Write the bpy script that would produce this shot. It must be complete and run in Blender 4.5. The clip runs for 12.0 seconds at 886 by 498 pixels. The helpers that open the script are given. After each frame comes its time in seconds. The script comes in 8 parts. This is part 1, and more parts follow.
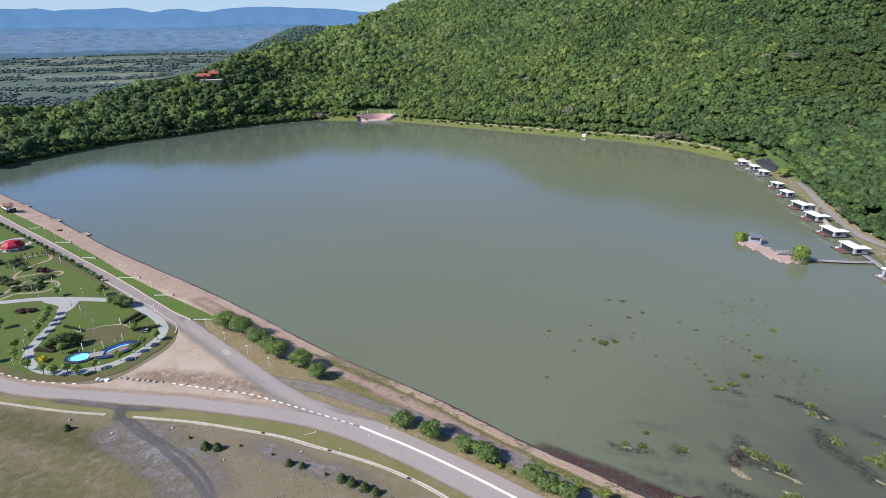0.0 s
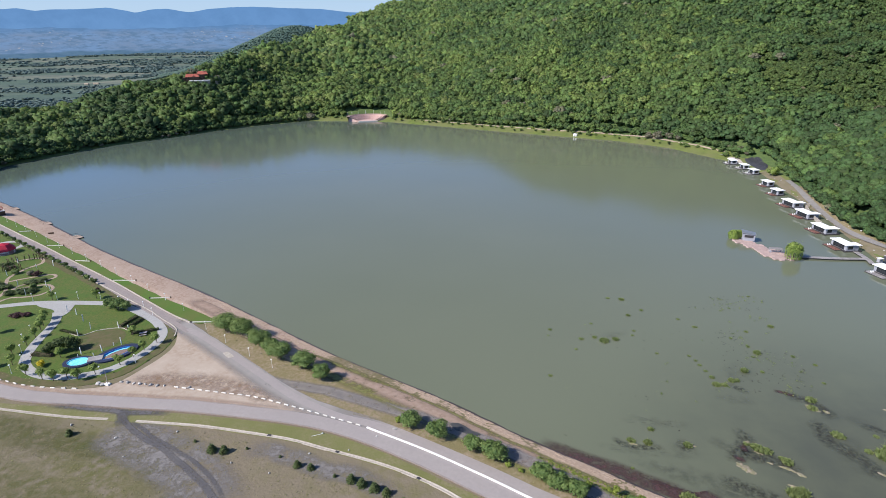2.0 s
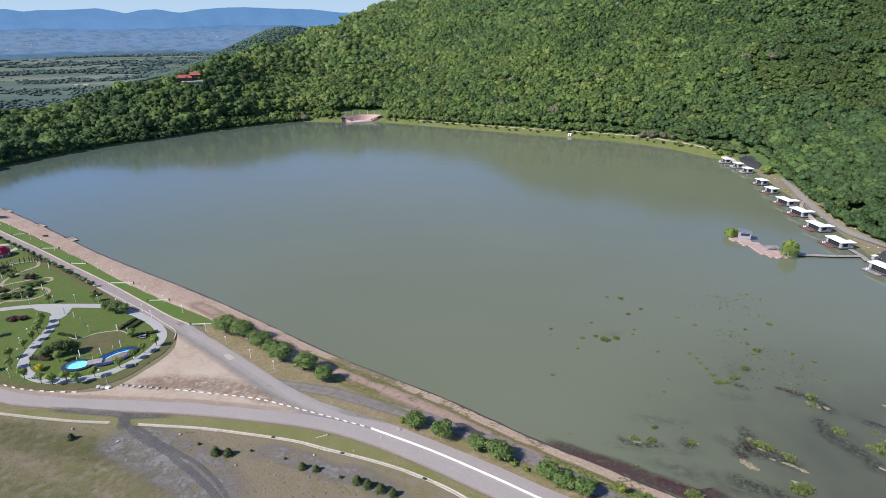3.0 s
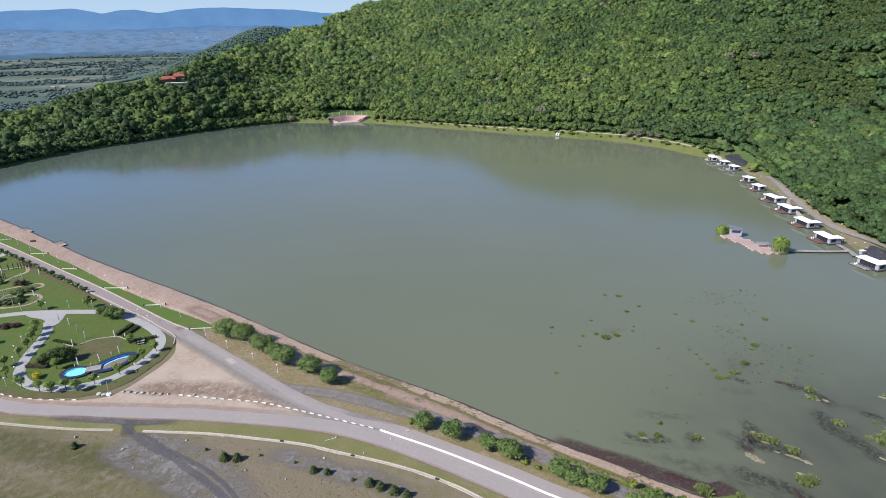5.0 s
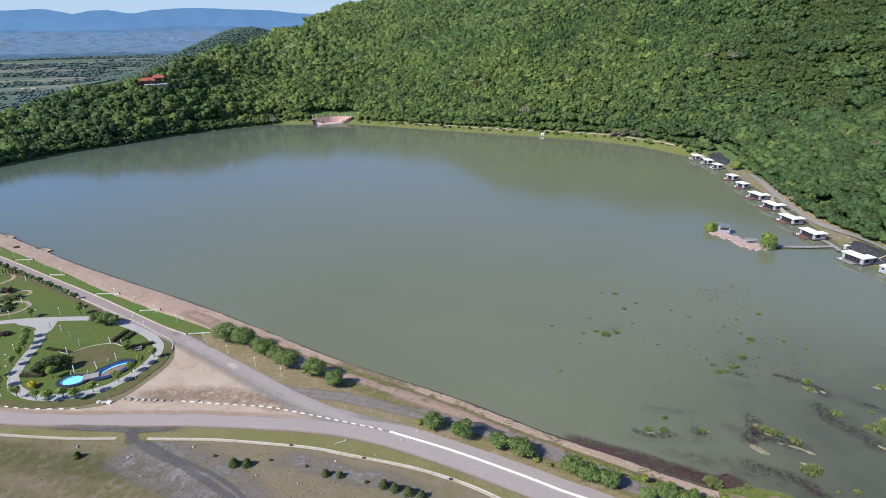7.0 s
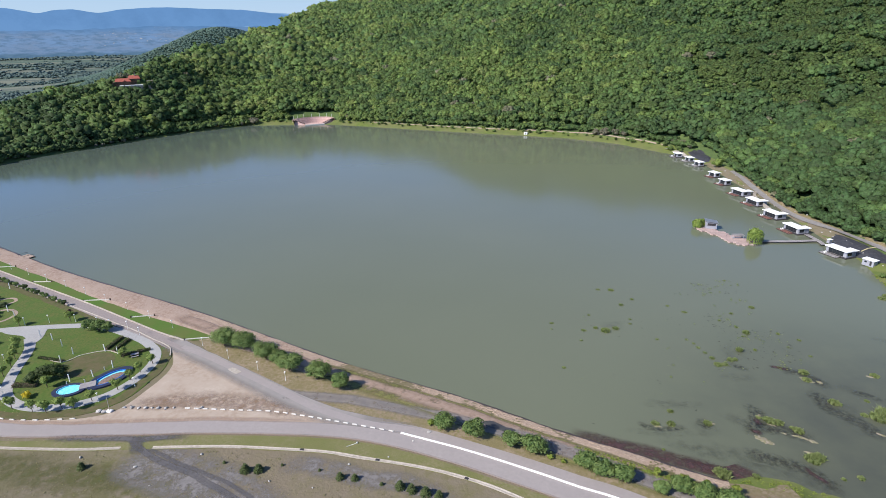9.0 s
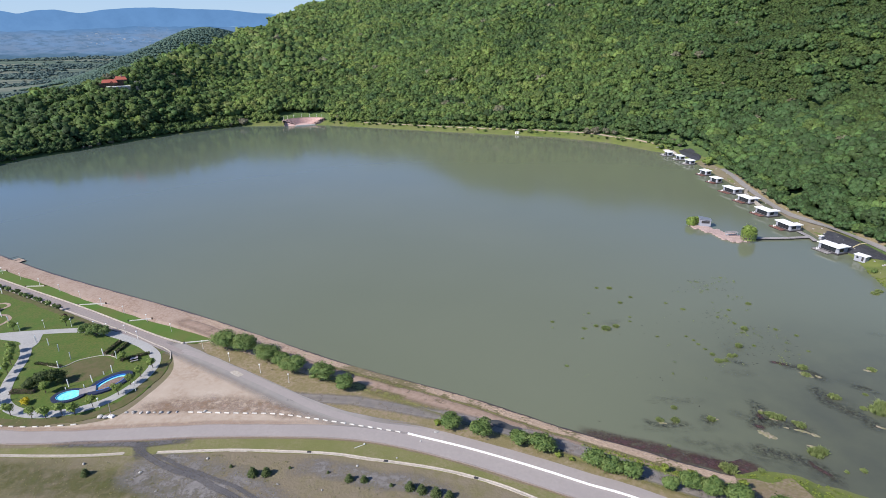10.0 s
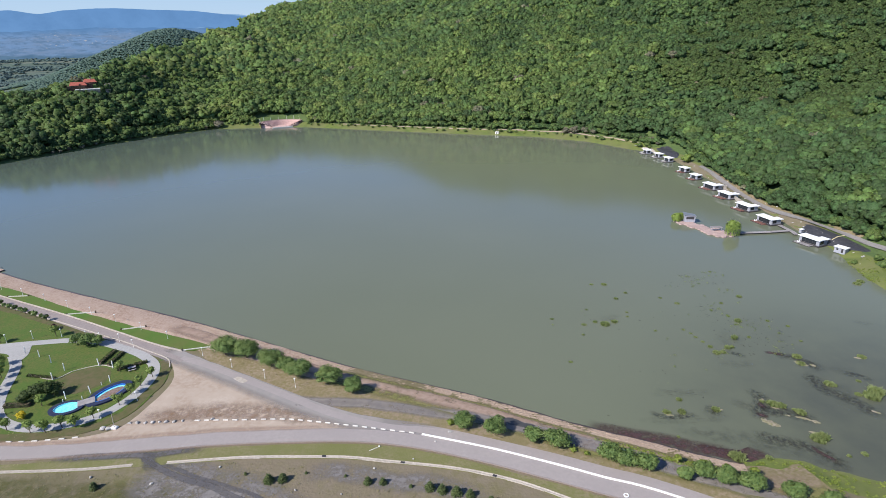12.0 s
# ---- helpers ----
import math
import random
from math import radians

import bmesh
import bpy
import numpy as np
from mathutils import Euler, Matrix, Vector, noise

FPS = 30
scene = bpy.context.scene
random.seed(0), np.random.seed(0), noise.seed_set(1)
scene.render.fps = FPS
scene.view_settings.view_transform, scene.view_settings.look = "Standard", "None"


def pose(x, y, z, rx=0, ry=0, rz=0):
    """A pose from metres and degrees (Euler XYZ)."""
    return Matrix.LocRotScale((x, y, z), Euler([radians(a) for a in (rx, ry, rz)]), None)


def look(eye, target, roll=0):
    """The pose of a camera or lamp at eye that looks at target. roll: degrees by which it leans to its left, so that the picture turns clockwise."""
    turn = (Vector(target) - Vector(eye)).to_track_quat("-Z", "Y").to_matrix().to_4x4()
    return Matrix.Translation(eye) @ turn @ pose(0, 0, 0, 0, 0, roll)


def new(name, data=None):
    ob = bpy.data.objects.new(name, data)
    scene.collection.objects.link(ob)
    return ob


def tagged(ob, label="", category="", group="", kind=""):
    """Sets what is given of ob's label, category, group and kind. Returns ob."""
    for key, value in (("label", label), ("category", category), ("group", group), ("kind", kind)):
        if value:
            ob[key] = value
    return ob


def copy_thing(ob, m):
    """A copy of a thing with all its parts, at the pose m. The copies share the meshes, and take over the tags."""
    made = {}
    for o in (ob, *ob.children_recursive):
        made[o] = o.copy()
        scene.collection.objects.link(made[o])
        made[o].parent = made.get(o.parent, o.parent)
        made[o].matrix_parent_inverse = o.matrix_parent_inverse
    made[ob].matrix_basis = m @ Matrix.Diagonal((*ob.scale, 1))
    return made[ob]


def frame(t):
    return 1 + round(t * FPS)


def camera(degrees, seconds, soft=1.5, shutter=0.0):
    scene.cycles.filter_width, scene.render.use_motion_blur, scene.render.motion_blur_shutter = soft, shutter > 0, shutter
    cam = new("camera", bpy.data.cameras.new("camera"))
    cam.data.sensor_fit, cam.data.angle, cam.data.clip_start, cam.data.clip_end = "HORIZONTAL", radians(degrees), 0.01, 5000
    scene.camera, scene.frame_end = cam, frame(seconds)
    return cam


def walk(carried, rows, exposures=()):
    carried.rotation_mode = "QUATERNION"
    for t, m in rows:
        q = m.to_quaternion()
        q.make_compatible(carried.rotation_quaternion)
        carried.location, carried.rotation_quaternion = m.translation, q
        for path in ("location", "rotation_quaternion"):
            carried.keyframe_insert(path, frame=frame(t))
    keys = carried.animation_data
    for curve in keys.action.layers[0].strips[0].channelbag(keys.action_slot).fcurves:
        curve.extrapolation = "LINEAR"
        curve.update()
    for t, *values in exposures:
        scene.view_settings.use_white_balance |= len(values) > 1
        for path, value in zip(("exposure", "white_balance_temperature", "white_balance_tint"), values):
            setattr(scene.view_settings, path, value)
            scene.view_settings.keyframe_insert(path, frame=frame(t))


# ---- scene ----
cam = camera(77.3, 12.0, soft=0.7)
PATH = [
    (0, (4.277, 0.279, 86.628), (4.218, 2.144, 85.906), -0.7),
    (0.5, (3.294, 0.244, 86.582), (3.245, 2.109, 85.861), -0.7),
    (1, (2.41, 0.159, 86.649), (2.37, 2.024, 85.927), -0.7),
    (1.5, (1.401, 0.092, 86.665), (1.372, 1.957, 85.944), -0.7),
    (2, (0.33, 0.05, 86.607), (0.313, 1.915, 85.886), -0.7),
    (2.5, (-0.844, 0.05, 86.584), (-0.848, 1.916, 85.864), -0.7),
    (3, (-2.004, 0.019, 86.62), (-1.996, 1.885, 85.899), -0.8),
    (5, (-7.098, -0.029, 86.86), (-7.034, 1.835, 86.139), -0.9),
    (5.5, (-8.59, 0.053, 86.877), (-8.509, 1.917, 86.157), -0.9),
    (6, (-10.022, -0.001, 86.859), (-9.925, 1.862, 86.139), -0.9),
    (6.5, (-11.597, 0.068, 86.961), (-11.482, 1.931, 86.241), -0.9),
    (7, (-13.217, 0.107, 86.942), (-13.083, 1.969, 86.222), -0.9),
    (9, (-20.186, 0.862, 86.975), (-19.972, 2.715, 86.254), -0.9),
    (9.5, (-22.123, 1.181, 86.921), (-21.888, 3.032, 86.2), -1.0),
    (10, (-23.951, 1.416, 87.01), (-23.696, 3.264, 86.288), -1.0),
    (10.5, (-25.945, 1.722, 86.964), (-25.667, 3.566, 86.243), -1.0),
    (11, (-28.001, 1.973, 86.997), (-27.7, 3.814, 86.276), -1.0),
    (11.5, (-30.053, 2.265, 87.029), (-29.728, 4.101, 86.308), -1.1),
    (12, (-32.177, 2.553, 87.02), (-31.828, 4.386, 86.299), -1.1),
]
walk(cam, [(t, look(eye, target, roll)) for t, eye, target, roll in PATH], exposures=[(0, 0.62, 6350, 12)])

# ---- sky, sun ----
SUN_AZ, SUN_EL = radians(247.0), radians(40.0)
world = bpy.data.worlds.new("world")
scene.world = world
world.use_nodes = True
wn = world.node_tree
sky = wn.nodes.new("ShaderNodeTexSky")
sky.sky_type, sky.sun_disc = "NISHITA", False
sky.sun_elevation, sky.sun_rotation = SUN_EL, SUN_AZ
sky.altitude, sky.air_density, sky.dust_density, sky.ozone_density = 1400, 0.5, 0.025, 3.4
wn.nodes["Background"].inputs["Strength"].default_value = 0.185
wn.links.new(sky.outputs[0], wn.nodes["Background"].inputs["Color"])
sun_way = Vector((math.sin(SUN_AZ) * math.cos(SUN_EL), math.cos(SUN_AZ) * math.cos(SUN_EL), math.sin(SUN_EL)))
sun_data = bpy.data.lights.new("sun", "SUN")
sun_data.energy, sun_data.angle, sun_data.color = 4.5, radians(0.53), (1.0, 0.95, 0.87)
sun = new("sun", sun_data)
sun.matrix_world = look(sun_way * 900, (0, 0, 0))


# ---- materials ----
def ramp_mix(nt, fac, a, b):
    n = nt.nodes.new("ShaderNodeMix")
    n.data_type = "RGBA"
    nt.links.new(fac, n.inputs[0])
    for sock, v in ((n.inputs[6], a), (n.inputs[7], b)):
        if isinstance(v, tuple):
            sock.default_value = (*v, 1)
        else:
            nt.links.new(v, sock)
    return n.outputs[2]


def noise_fac(nt, co, scale, lo=0.4, hi=0.6, detail=5, rough=0.6, stretch=None):
    if stretch:
        mp = nt.nodes.new("ShaderNodeMapping")
        mp.inputs["Scale"].default_value = stretch[:3]
        if len(stretch) > 3:
            mp.inputs["Rotation"].default_value = (0, 0, radians(stretch[3]))
        nt.links.new(co, mp.inputs[0])
        co = mp.outputs[0]
    n = nt.nodes.new("ShaderNodeTexNoise")
    n.inputs["Scale"].default_value, n.inputs["Detail"].default_value, n.inputs["Roughness"].default_value = scale, detail, rough
    nt.links.new(co, n.inputs["Vector"])
    r = nt.nodes.new("ShaderNodeMapRange")
    r.inputs[1].default_value, r.inputs[2].default_value = lo, hi
    nt.links.new(n.outputs[0], r.inputs[0])
    return r.outputs[0]


def base_mat(name, rough=0.9, spec=0.3):
    m = bpy.data.materials.new(name)
    m.use_nodes = True
    nt = m.node_tree
    p = nt.nodes["Principled BSDF"]
    p.inputs["Roughness"].default_value = rough
    p.inputs["Specular IOR Level"].default_value = spec
    co = nt.nodes.new("ShaderNodeTexCoord").outputs["Object"]
    return m, nt, p, co


def add_bump(nt, p, co, scale, strength, dist):
    n = nt.nodes.new("ShaderNodeTexNoise")
    n.inputs["Scale"].default_value, n.inputs["Detail"].default_value = scale, 6
    nt.links.new(co, n.inputs["Vector"])
    b = nt.nodes.new("ShaderNodeBump")
    b.inputs["Strength"].default_value, b.inputs["Distance"].default_value = strength, dist
    nt.links.new(n.outputs[0], b.inputs["Height"])
    nt.links.new(b.outputs[0], p.inputs["Normal"])


def surface(name, cols, scales, rough=0.9, bump=(3.0, 0.4, 0.05), spread=0.12, stretch=None, spec=0.3, metal=0.0, each=0.0):
    """Layers of colour, mixed in by noise at falling sizes."""
    m, nt, p, co = base_mat(name, rough, spec)
    c = cols[0]
    for col, s in zip(cols[1:], scales):
        c = ramp_mix(nt, noise_fac(nt, co, s, 0.5 - spread, 0.5 + spread, stretch=stretch), c, col)
    if each:
        info = nt.nodes.new("ShaderNodeObjectInfo").outputs["Random"]
        hs = nt.nodes.new("ShaderNodeHueSaturation")
        r = nt.nodes.new("ShaderNodeMapRange")
        r.inputs[3].default_value, r.inputs[4].default_value = 1 - each, 1 + each
        nt.links.new(info, r.inputs[0])
        nt.links.new(r.outputs[0], hs.inputs["Value"])
        if isinstance(c, tuple):
            hs.inputs["Color"].default_value = (*c, 1)
        else:
            nt.links.new(c, hs.inputs["Color"])
        c = hs.outputs[0]
    if isinstance(c, tuple):
        p.inputs["Base Color"].default_value = (*c, 1)
    else:
        nt.links.new(c, p.inputs["Base Color"])
    p.inputs["Metallic"].default_value = metal
    if bump:
        add_bump(nt, p, co, *bump)
    return m


def leaf_mat(name, a, b, tint_size, c=None, dark=None, through_light=0.3):
    """Leaves: leaf to leaf by island, tree to tree by slow noise, and some light through them."""
    m, nt, p, co = base_mat(name, 0.6, 0.25)
    isl = nt.nodes.new("ShaderNodeNewGeometry").outputs["Random Per Island"]
    col = ramp_mix(nt, isl, a, b)
    col = ramp_mix(nt, noise_fac(nt, co, tint_size, 0.40, 0.60, 2), col, ramp_mix(nt, isl, b, c or b))
    if dark:
        col = ramp_mix(nt, noise_fac(nt, co, tint_size * 0.83, 0.56, 0.66, 2, stretch=(1, 1.1, 0.9, 31)), col, dark)
        col = ramp_mix(nt, noise_fac(nt, co, tint_size * 0.12, 0.42, 0.68, 3), col, ramp_mix(nt, isl, b, c or b))
    nt.links.new(col, p.inputs["Base Color"])
    tr = nt.nodes.new("ShaderNodeBsdfTranslucent")
    nt.links.new(col, tr.inputs[0])
    mx = nt.nodes.new("ShaderNodeMixShader")
    mx.inputs[0].default_value = through_light
    nt.links.new(p.outputs[0], mx.inputs[1])
    nt.links.new(tr.outputs[0], mx.inputs[2])
    nt.links.new(mx.outputs[0], nt.nodes["Material Output"].inputs[0])
    return m


def wood_mat(name, greens):
    """Leaves of a wood: each tree's tint picks its green, every leaf clump strays from it a little."""
    m, nt, p, co = base_mat(name, 0.6, 0.25)
    tint = nt.nodes.new("ShaderNodeAttribute")
    tint.attribute_name = "tint"
    ramp = nt.nodes.new("ShaderNodeValToRGB")
    el = ramp.color_ramp.elements
    el.new(0.3), el.new(0.6), el.new(0.9)
    for e, pos, g in zip(el, (0.0, 0.34, 0.66, 0.90, 1.0), greens):
        e.position, e.color = pos, (*g, 1)
    nt.links.new(tint.outputs["Fac"], ramp.inputs[0])
    isl = nt.nodes.new("ShaderNodeNewGeometry").outputs["Random Per Island"]
    hs = nt.nodes.new("ShaderNodeHueSaturation")
    for sock, lo, hi in (("Value", 0.66, 1.38), ("Hue", 0.488, 0.512)):
        r = nt.nodes.new("ShaderNodeMapRange")
        r.inputs[3].default_value, r.inputs[4].default_value = lo, hi
        nt.links.new(isl, r.inputs[0])
        nt.links.new(r.outputs[0], hs.inputs[sock])
    nt.links.new(ramp.outputs[0], hs.inputs["Color"])
    # leaf grain: sprays, with the shade of the gaps between them put into the colour
    dark = nt.nodes.new("ShaderNodeHueSaturation")
    dark.inputs["Value"].default_value = 0.58
    nt.links.new(hs.outputs[0], dark.inputs["Color"])
    col = ramp_mix(nt, noise_fac(nt, co, 0.75, 0.43, 0.54, 6, 0.8), dark.outputs[0], hs.outputs[0])
    nt.links.new(col, p.inputs["Base Color"])
    add_bump(nt, p, co, 1.1, 0.9, 0.5)
    tr = nt.nodes.new("ShaderNodeBsdfTranslucent")
    nt.links.new(col, tr.inputs[0])
    mx = nt.nodes.new("ShaderNodeMixShader")
    mx.inputs[0].default_value = 0.46
    nt.links.new(p.outputs[0], mx.inputs[1])
    nt.links.new(tr.outputs[0], mx.inputs[2])
    nt.links.new(mx.outputs[0], nt.nodes["Material Output"].inputs[0])
    return m


def broken(m, size, lo, hi, fade=""):
    """Lets what lies below show through the gaps of a thin or ragged layer; fade names an attribute that thins it out."""
    nt = m.node_tree
    co = nt.nodes.new("ShaderNodeTexCoord").outputs["Object"]
    f1 = noise_fac(nt, co, size, lo, hi, 7, 0.75)
    if fade:
        at = nt.nodes.new("ShaderNodeAttribute")
        at.attribute_name = fade
        mul = nt.nodes.new("ShaderNodeMath")
        mul.operation = "MULTIPLY"
        nt.links.new(f1, mul.inputs[0])
        nt.links.new(at.outputs["Fac"], mul.inputs[1])
        f1 = mul.outputs[0]
    tr = nt.nodes.new("ShaderNodeBsdfTransparent")
    mx = nt.nodes.new("ShaderNodeMixShader")
    nt.links.new(f1, mx.inputs[0])
    nt.links.new(tr.outputs[0], mx.inputs[1])
    nt.links.new(nt.nodes["Principled BSDF"].outputs[0], mx.inputs[2])
    nt.links.new(mx.outputs[0], nt.nodes["Material Output"].inputs[0])
    return m


M_BANK = surface("dry_grass_bank", [(0.178, 0.144, 0.094), (0.148, 0.123, 0.073), (0.121, 0.117, 0.043), (0.194, 0.160, 0.118), (0.129, 0.121, 0.047), (0.172, 0.141, 0.095)], [1.6, 0.06, 0.14, 0.45, 0.03], bump=(1.6, 0.7, 0.16), spread=0.10)
M_VERGE = surface("grass_verge", [(0.162, 0.153, 0.061), (0.126, 0.137, 0.042), (0.204, 0.172, 0.098), (0.141, 0.145, 0.049)], [0.25, 0.09, 1.5], bump=(3.0, 0.6, 0.12))
M_LAWN = surface("mown_lawn", [(0.067, 0.117, 0.017), (0.088, 0.124, 0.022), (0.113, 0.113, 0.031), (0.057, 0.101, 0.016)], [0.12, 0.3, 1.6], bump=(6.0, 0.5, 0.06))
M_STRIP = surface("bright_lawn", [(0.063, 0.128, 0.016), (0.077, 0.136, 0.022), (0.096, 0.120, 0.027)], [0.3, 0.08], bump=(6.0, 0.5, 0.06))
M_LAWN_DRY = surface("trodden_lawn", [(0.088, 0.0836, 0.0317), (0.066, 0.088, 0.0211), (0.11, 0.0924, 0.044)], [0.2, 0.6], bump=(6.0, 0.5, 0.05))
M_BEACH = surface("pinkish_soil", [(0.4089, 0.3013, 0.2299), (0.3754, 0.268, 0.2012), (0.3025, 0.1974, 0.1388), (0.4314, 0.3241, 0.251)], [0.09, 0.2, 1.4], bump=(2.0, 0.5, 0.12), stretch=(1, 0.45, 1, 37))
M_DRY = surface("dry_soil_grass", [(0.240, 0.184, 0.122), (0.176, 0.146, 0.068), (0.268, 0.208, 0.146), (0.168, 0.142, 0.064)], [0.08, 0.15, 1.3], bump=(2.5, 0.7, 0.15))
M_PLAZA = surface("packed_dirt", [(0.3657, 0.2915, 0.2274), (0.424, 0.3523, 0.2842), (0.2989, 0.2245, 0.1666), (0.3763, 0.3069, 0.243)], [0.05, 0.09, 0.8], bump=(3.0, 0.3, 0.05), spread=0.11)
M_PLAZA_RED = surface("reddish_dirt", [(0.26, 0.175, 0.125), (0.35, 0.28, 0.235), (0.21, 0.14, 0.09)], [0.22, 0.5], bump=(3.0, 0.4, 0.06))
M_ASPHALT = surface("worn_asphalt", [(0.292, 0.2589, 0.2431), (0.2632, 0.2344, 0.2236), (0.3243, 0.2881, 0.2673), (0.2749, 0.2438, 0.2305)], [0.05, 0.13, 1.2], bump=(14.0, 0.25, 0.01), spread=0.2)
M_CREST = surface("crest_paving", [(0.2419, 0.2052, 0.1912), (0.2168, 0.1826, 0.1707), (0.2658, 0.2278, 0.2118)], [0.12, 1.5], bump=(8.0, 0.25, 0.02), each=0.06)
M_SHOREDIRT = surface("pinkish_bank_dirt", [(0.3456, 0.2398, 0.1782), (0.2916, 0.2052, 0.149), (0.3834, 0.2786, 0.2138)], [0.2, 0.9], bump=(2.0, 0.5, 0.1))
M_TRACKGREY = surface("grey_track_gravel", [(0.2121, 0.1889, 0.1742), (0.2442, 0.2156, 0.1936), (0.1812, 0.1659, 0.1573)], [0.10, 0.7], bump=(6.0, 0.4, 0.04))
M_SPOIL = surface("grey_stony_ground", [(0.180, 0.166, 0.158), (0.150, 0.136, 0.124), (0.205, 0.190, 0.180)], [0.2, 1.2], bump=(3.0, 0.5, 0.06))
M_PUDDLE = surface("dark_puddle", [(0.05, 0.05, 0.05), (0.07, 0.068, 0.06)], [0.3], rough=0.12, bump=None, spec=0.5)
M_PATH = surface("pale_paving", [(0.33, 0.325, 0.31), (0.29, 0.283, 0.275), (0.36, 0.35, 0.335)], [0.2, 1.5], bump=(4.0, 0.2, 0.02), each=0.08)
M_CONC = surface("weathered_concrete", [(0.365, 0.322, 0.270), (0.288, 0.252, 0.208), (0.410, 0.366, 0.312)], [0.3, 1.5], bump=(5.0, 0.3, 0.02), each=0.08)
M_BLOCK = surface("dusty_white_block", [(0.58, 0.55, 0.49), (0.48, 0.45, 0.39), (0.64, 0.61, 0.56)], [0.6, 3.0], rough=0.8, bump=(9.0, 0.3, 0.01), each=0.12)
M_DUSTY = surface("dusty_asphalt", [(0.252, 0.232, 0.218), (0.225, 0.210, 0.200), (0.285, 0.258, 0.236)], [0.09, 0.4], bump=(8.0, 0.3, 0.02), spread=0.2)
M_WHITE = surface("chipped_white_paint", [(0.74, 0.72, 0.68), (0.64, 0.61, 0.56), (0.78, 0.76, 0.73)], [0.6, 3.0], rough=0.7, bump=(9.0, 0.2, 0.01), each=0.06)
M_STONE = surface("revetment_stone", [(0.4459, 0.3303, 0.2407), (0.3747, 0.2729, 0.1974), (0.5114, 0.3953, 0.2937), (0.333, 0.2404, 0.1734)], [0.2, 0.8, 3.0], bump=(4.0, 0.6, 0.06), each=0.06)
M_WET = surface("wet_stone", [(0.07, 0.05, 0.045), (0.12, 0.085, 0.075), (0.05, 0.045, 0.04)], [0.5, 2.0], rough=0.45, bump=(4.0, 0.6, 0.06))
M_ROCK = surface("grey_boulder", [(0.36, 0.34, 0.31), (0.26, 0.24, 0.22), (0.44, 0.42, 0.39)], [0.8, 3.0], bump=(4.0, 0.6, 0.05), each=0.2)
M_FLOOR = surface("forest_floor", [(0.078, 0.118, 0.034), (0.100, 0.138, 0.042), (0.062, 0.098, 0.030)], [0.05, 0.3], bump=(0.4, 0.8, 0.6))
M_SHORE = surface("shore_meadow", [(0.1232, 0.162, 0.0294), (0.1514, 0.1755, 0.0386), (0.0774, 0.1125, 0.0221), (0.139, 0.1458, 0.0515)], [0.06, 0.15, 0.05], bump=(1.0, 0.5, 0.2))
M_SHOREPATH = surface("stony_shore_path", [(0.295, 0.2193, 0.1662), (0.236, 0.1785, 0.1377), (0.354, 0.2703, 0.2137)], [0.2, 1.0], bump=(3.0, 0.4, 0.05))
M_ROOF_W = surface("white_roof_membrane", [(0.82, 0.82, 0.80), (0.76, 0.76, 0.74)], [0.4], rough=0.6, bump=(2.0, 0.1, 0.01))
M_GREYWALL = surface("grey_cladding", [(0.33, 0.33, 0.36), (0.28, 0.28, 0.31)], [0.8], rough=0.6, bump=(8.0, 0.1, 0.01), stretch=(4, 4, 0.3))
M_DARK = surface("dark_frame", [(0.03, 0.028, 0.03), (0.05, 0.045, 0.045)], [1.5], rough=0.5, bump=None)
M_DECK = surface("red_brown_decking", [(0.19, 0.085, 0.065), (0.24, 0.12, 0.095), (0.15, 0.07, 0.055)], [0.6, 3.0], rough=0.7, bump=(6.0, 0.3, 0.02), each=0.15)
M_DECKGREY = surface("grey_decking", [(0.23, 0.21, 0.21), (0.30, 0.28, 0.27)], [0.8], rough=0.75, bump=(6.0, 0.3, 0.02), each=0.15)
M_RAFT = surface("pinkish_raft_boards", [(0.37, 0.265, 0.235), (0.30, 0.215, 0.19), (0.43, 0.32, 0.29)], [0.4, 2.0], rough=0.75, bump=(5.0, 0.3, 0.02), each=0.12)
M_TARP = surface("black_geotextile", [(0.045, 0.045, 0.05), (0.07, 0.068, 0.07), (0.035, 0.035, 0.04)], [0.3, 1.0], rough=0.55, bump=(1.5, 0.6, 0.15))
M_REDROOF = surface("red_roof_tiles", [(0.33, 0.084, 0.056), (0.26, 0.064, 0.044), (0.37, 0.115, 0.076)], [0.3, 1.5], rough=0.7, bump=(3.0, 0.4, 0.05))
M_CRIMSON = surface("crimson_canopy", [(0.42, 0.02, 0.045), (0.34, 0.015, 0.035)], [0.7], rough=0.6, bump=(2.0, 0.2, 0.03))
M_WALLTAN = surface("tan_render", [(0.40, 0.33, 0.25), (0.33, 0.27, 0.20)], [0.5], bump=(6.0, 0.3, 0.02))
M_DARKWOOD = surface("dark_timber", [(0.063, 0.0385, 0.0245), (0.091, 0.056, 0.035)], [1.5], rough=0.7, bump=(6.0, 0.3, 0.01), stretch=(6, 6, 0.6))
M_PINKSTONE = surface("pink_stone_terrace", [(0.4704, 0.3024, 0.2688), (0.4032, 0.2576, 0.224), (0.5376, 0.3808, 0.336)], [0.15, 0.8], bump=(2.0, 0.4, 0.05), each=0.1)
M_POOL = surface("turquoise_pool_paint", [(0.12, 0.60, 0.76), (0.16, 0.66, 0.80), (0.30, 0.72, 0.80)], [0.5, 1.5], rough=0.35, bump=None)
M_POOLRIM = surface("navy_rubber_surround", [(0.018, 0.025, 0.06), (0.028, 0.035, 0.07)], [1.0], rough=0.7, bump=(8.0, 0.3, 0.02))
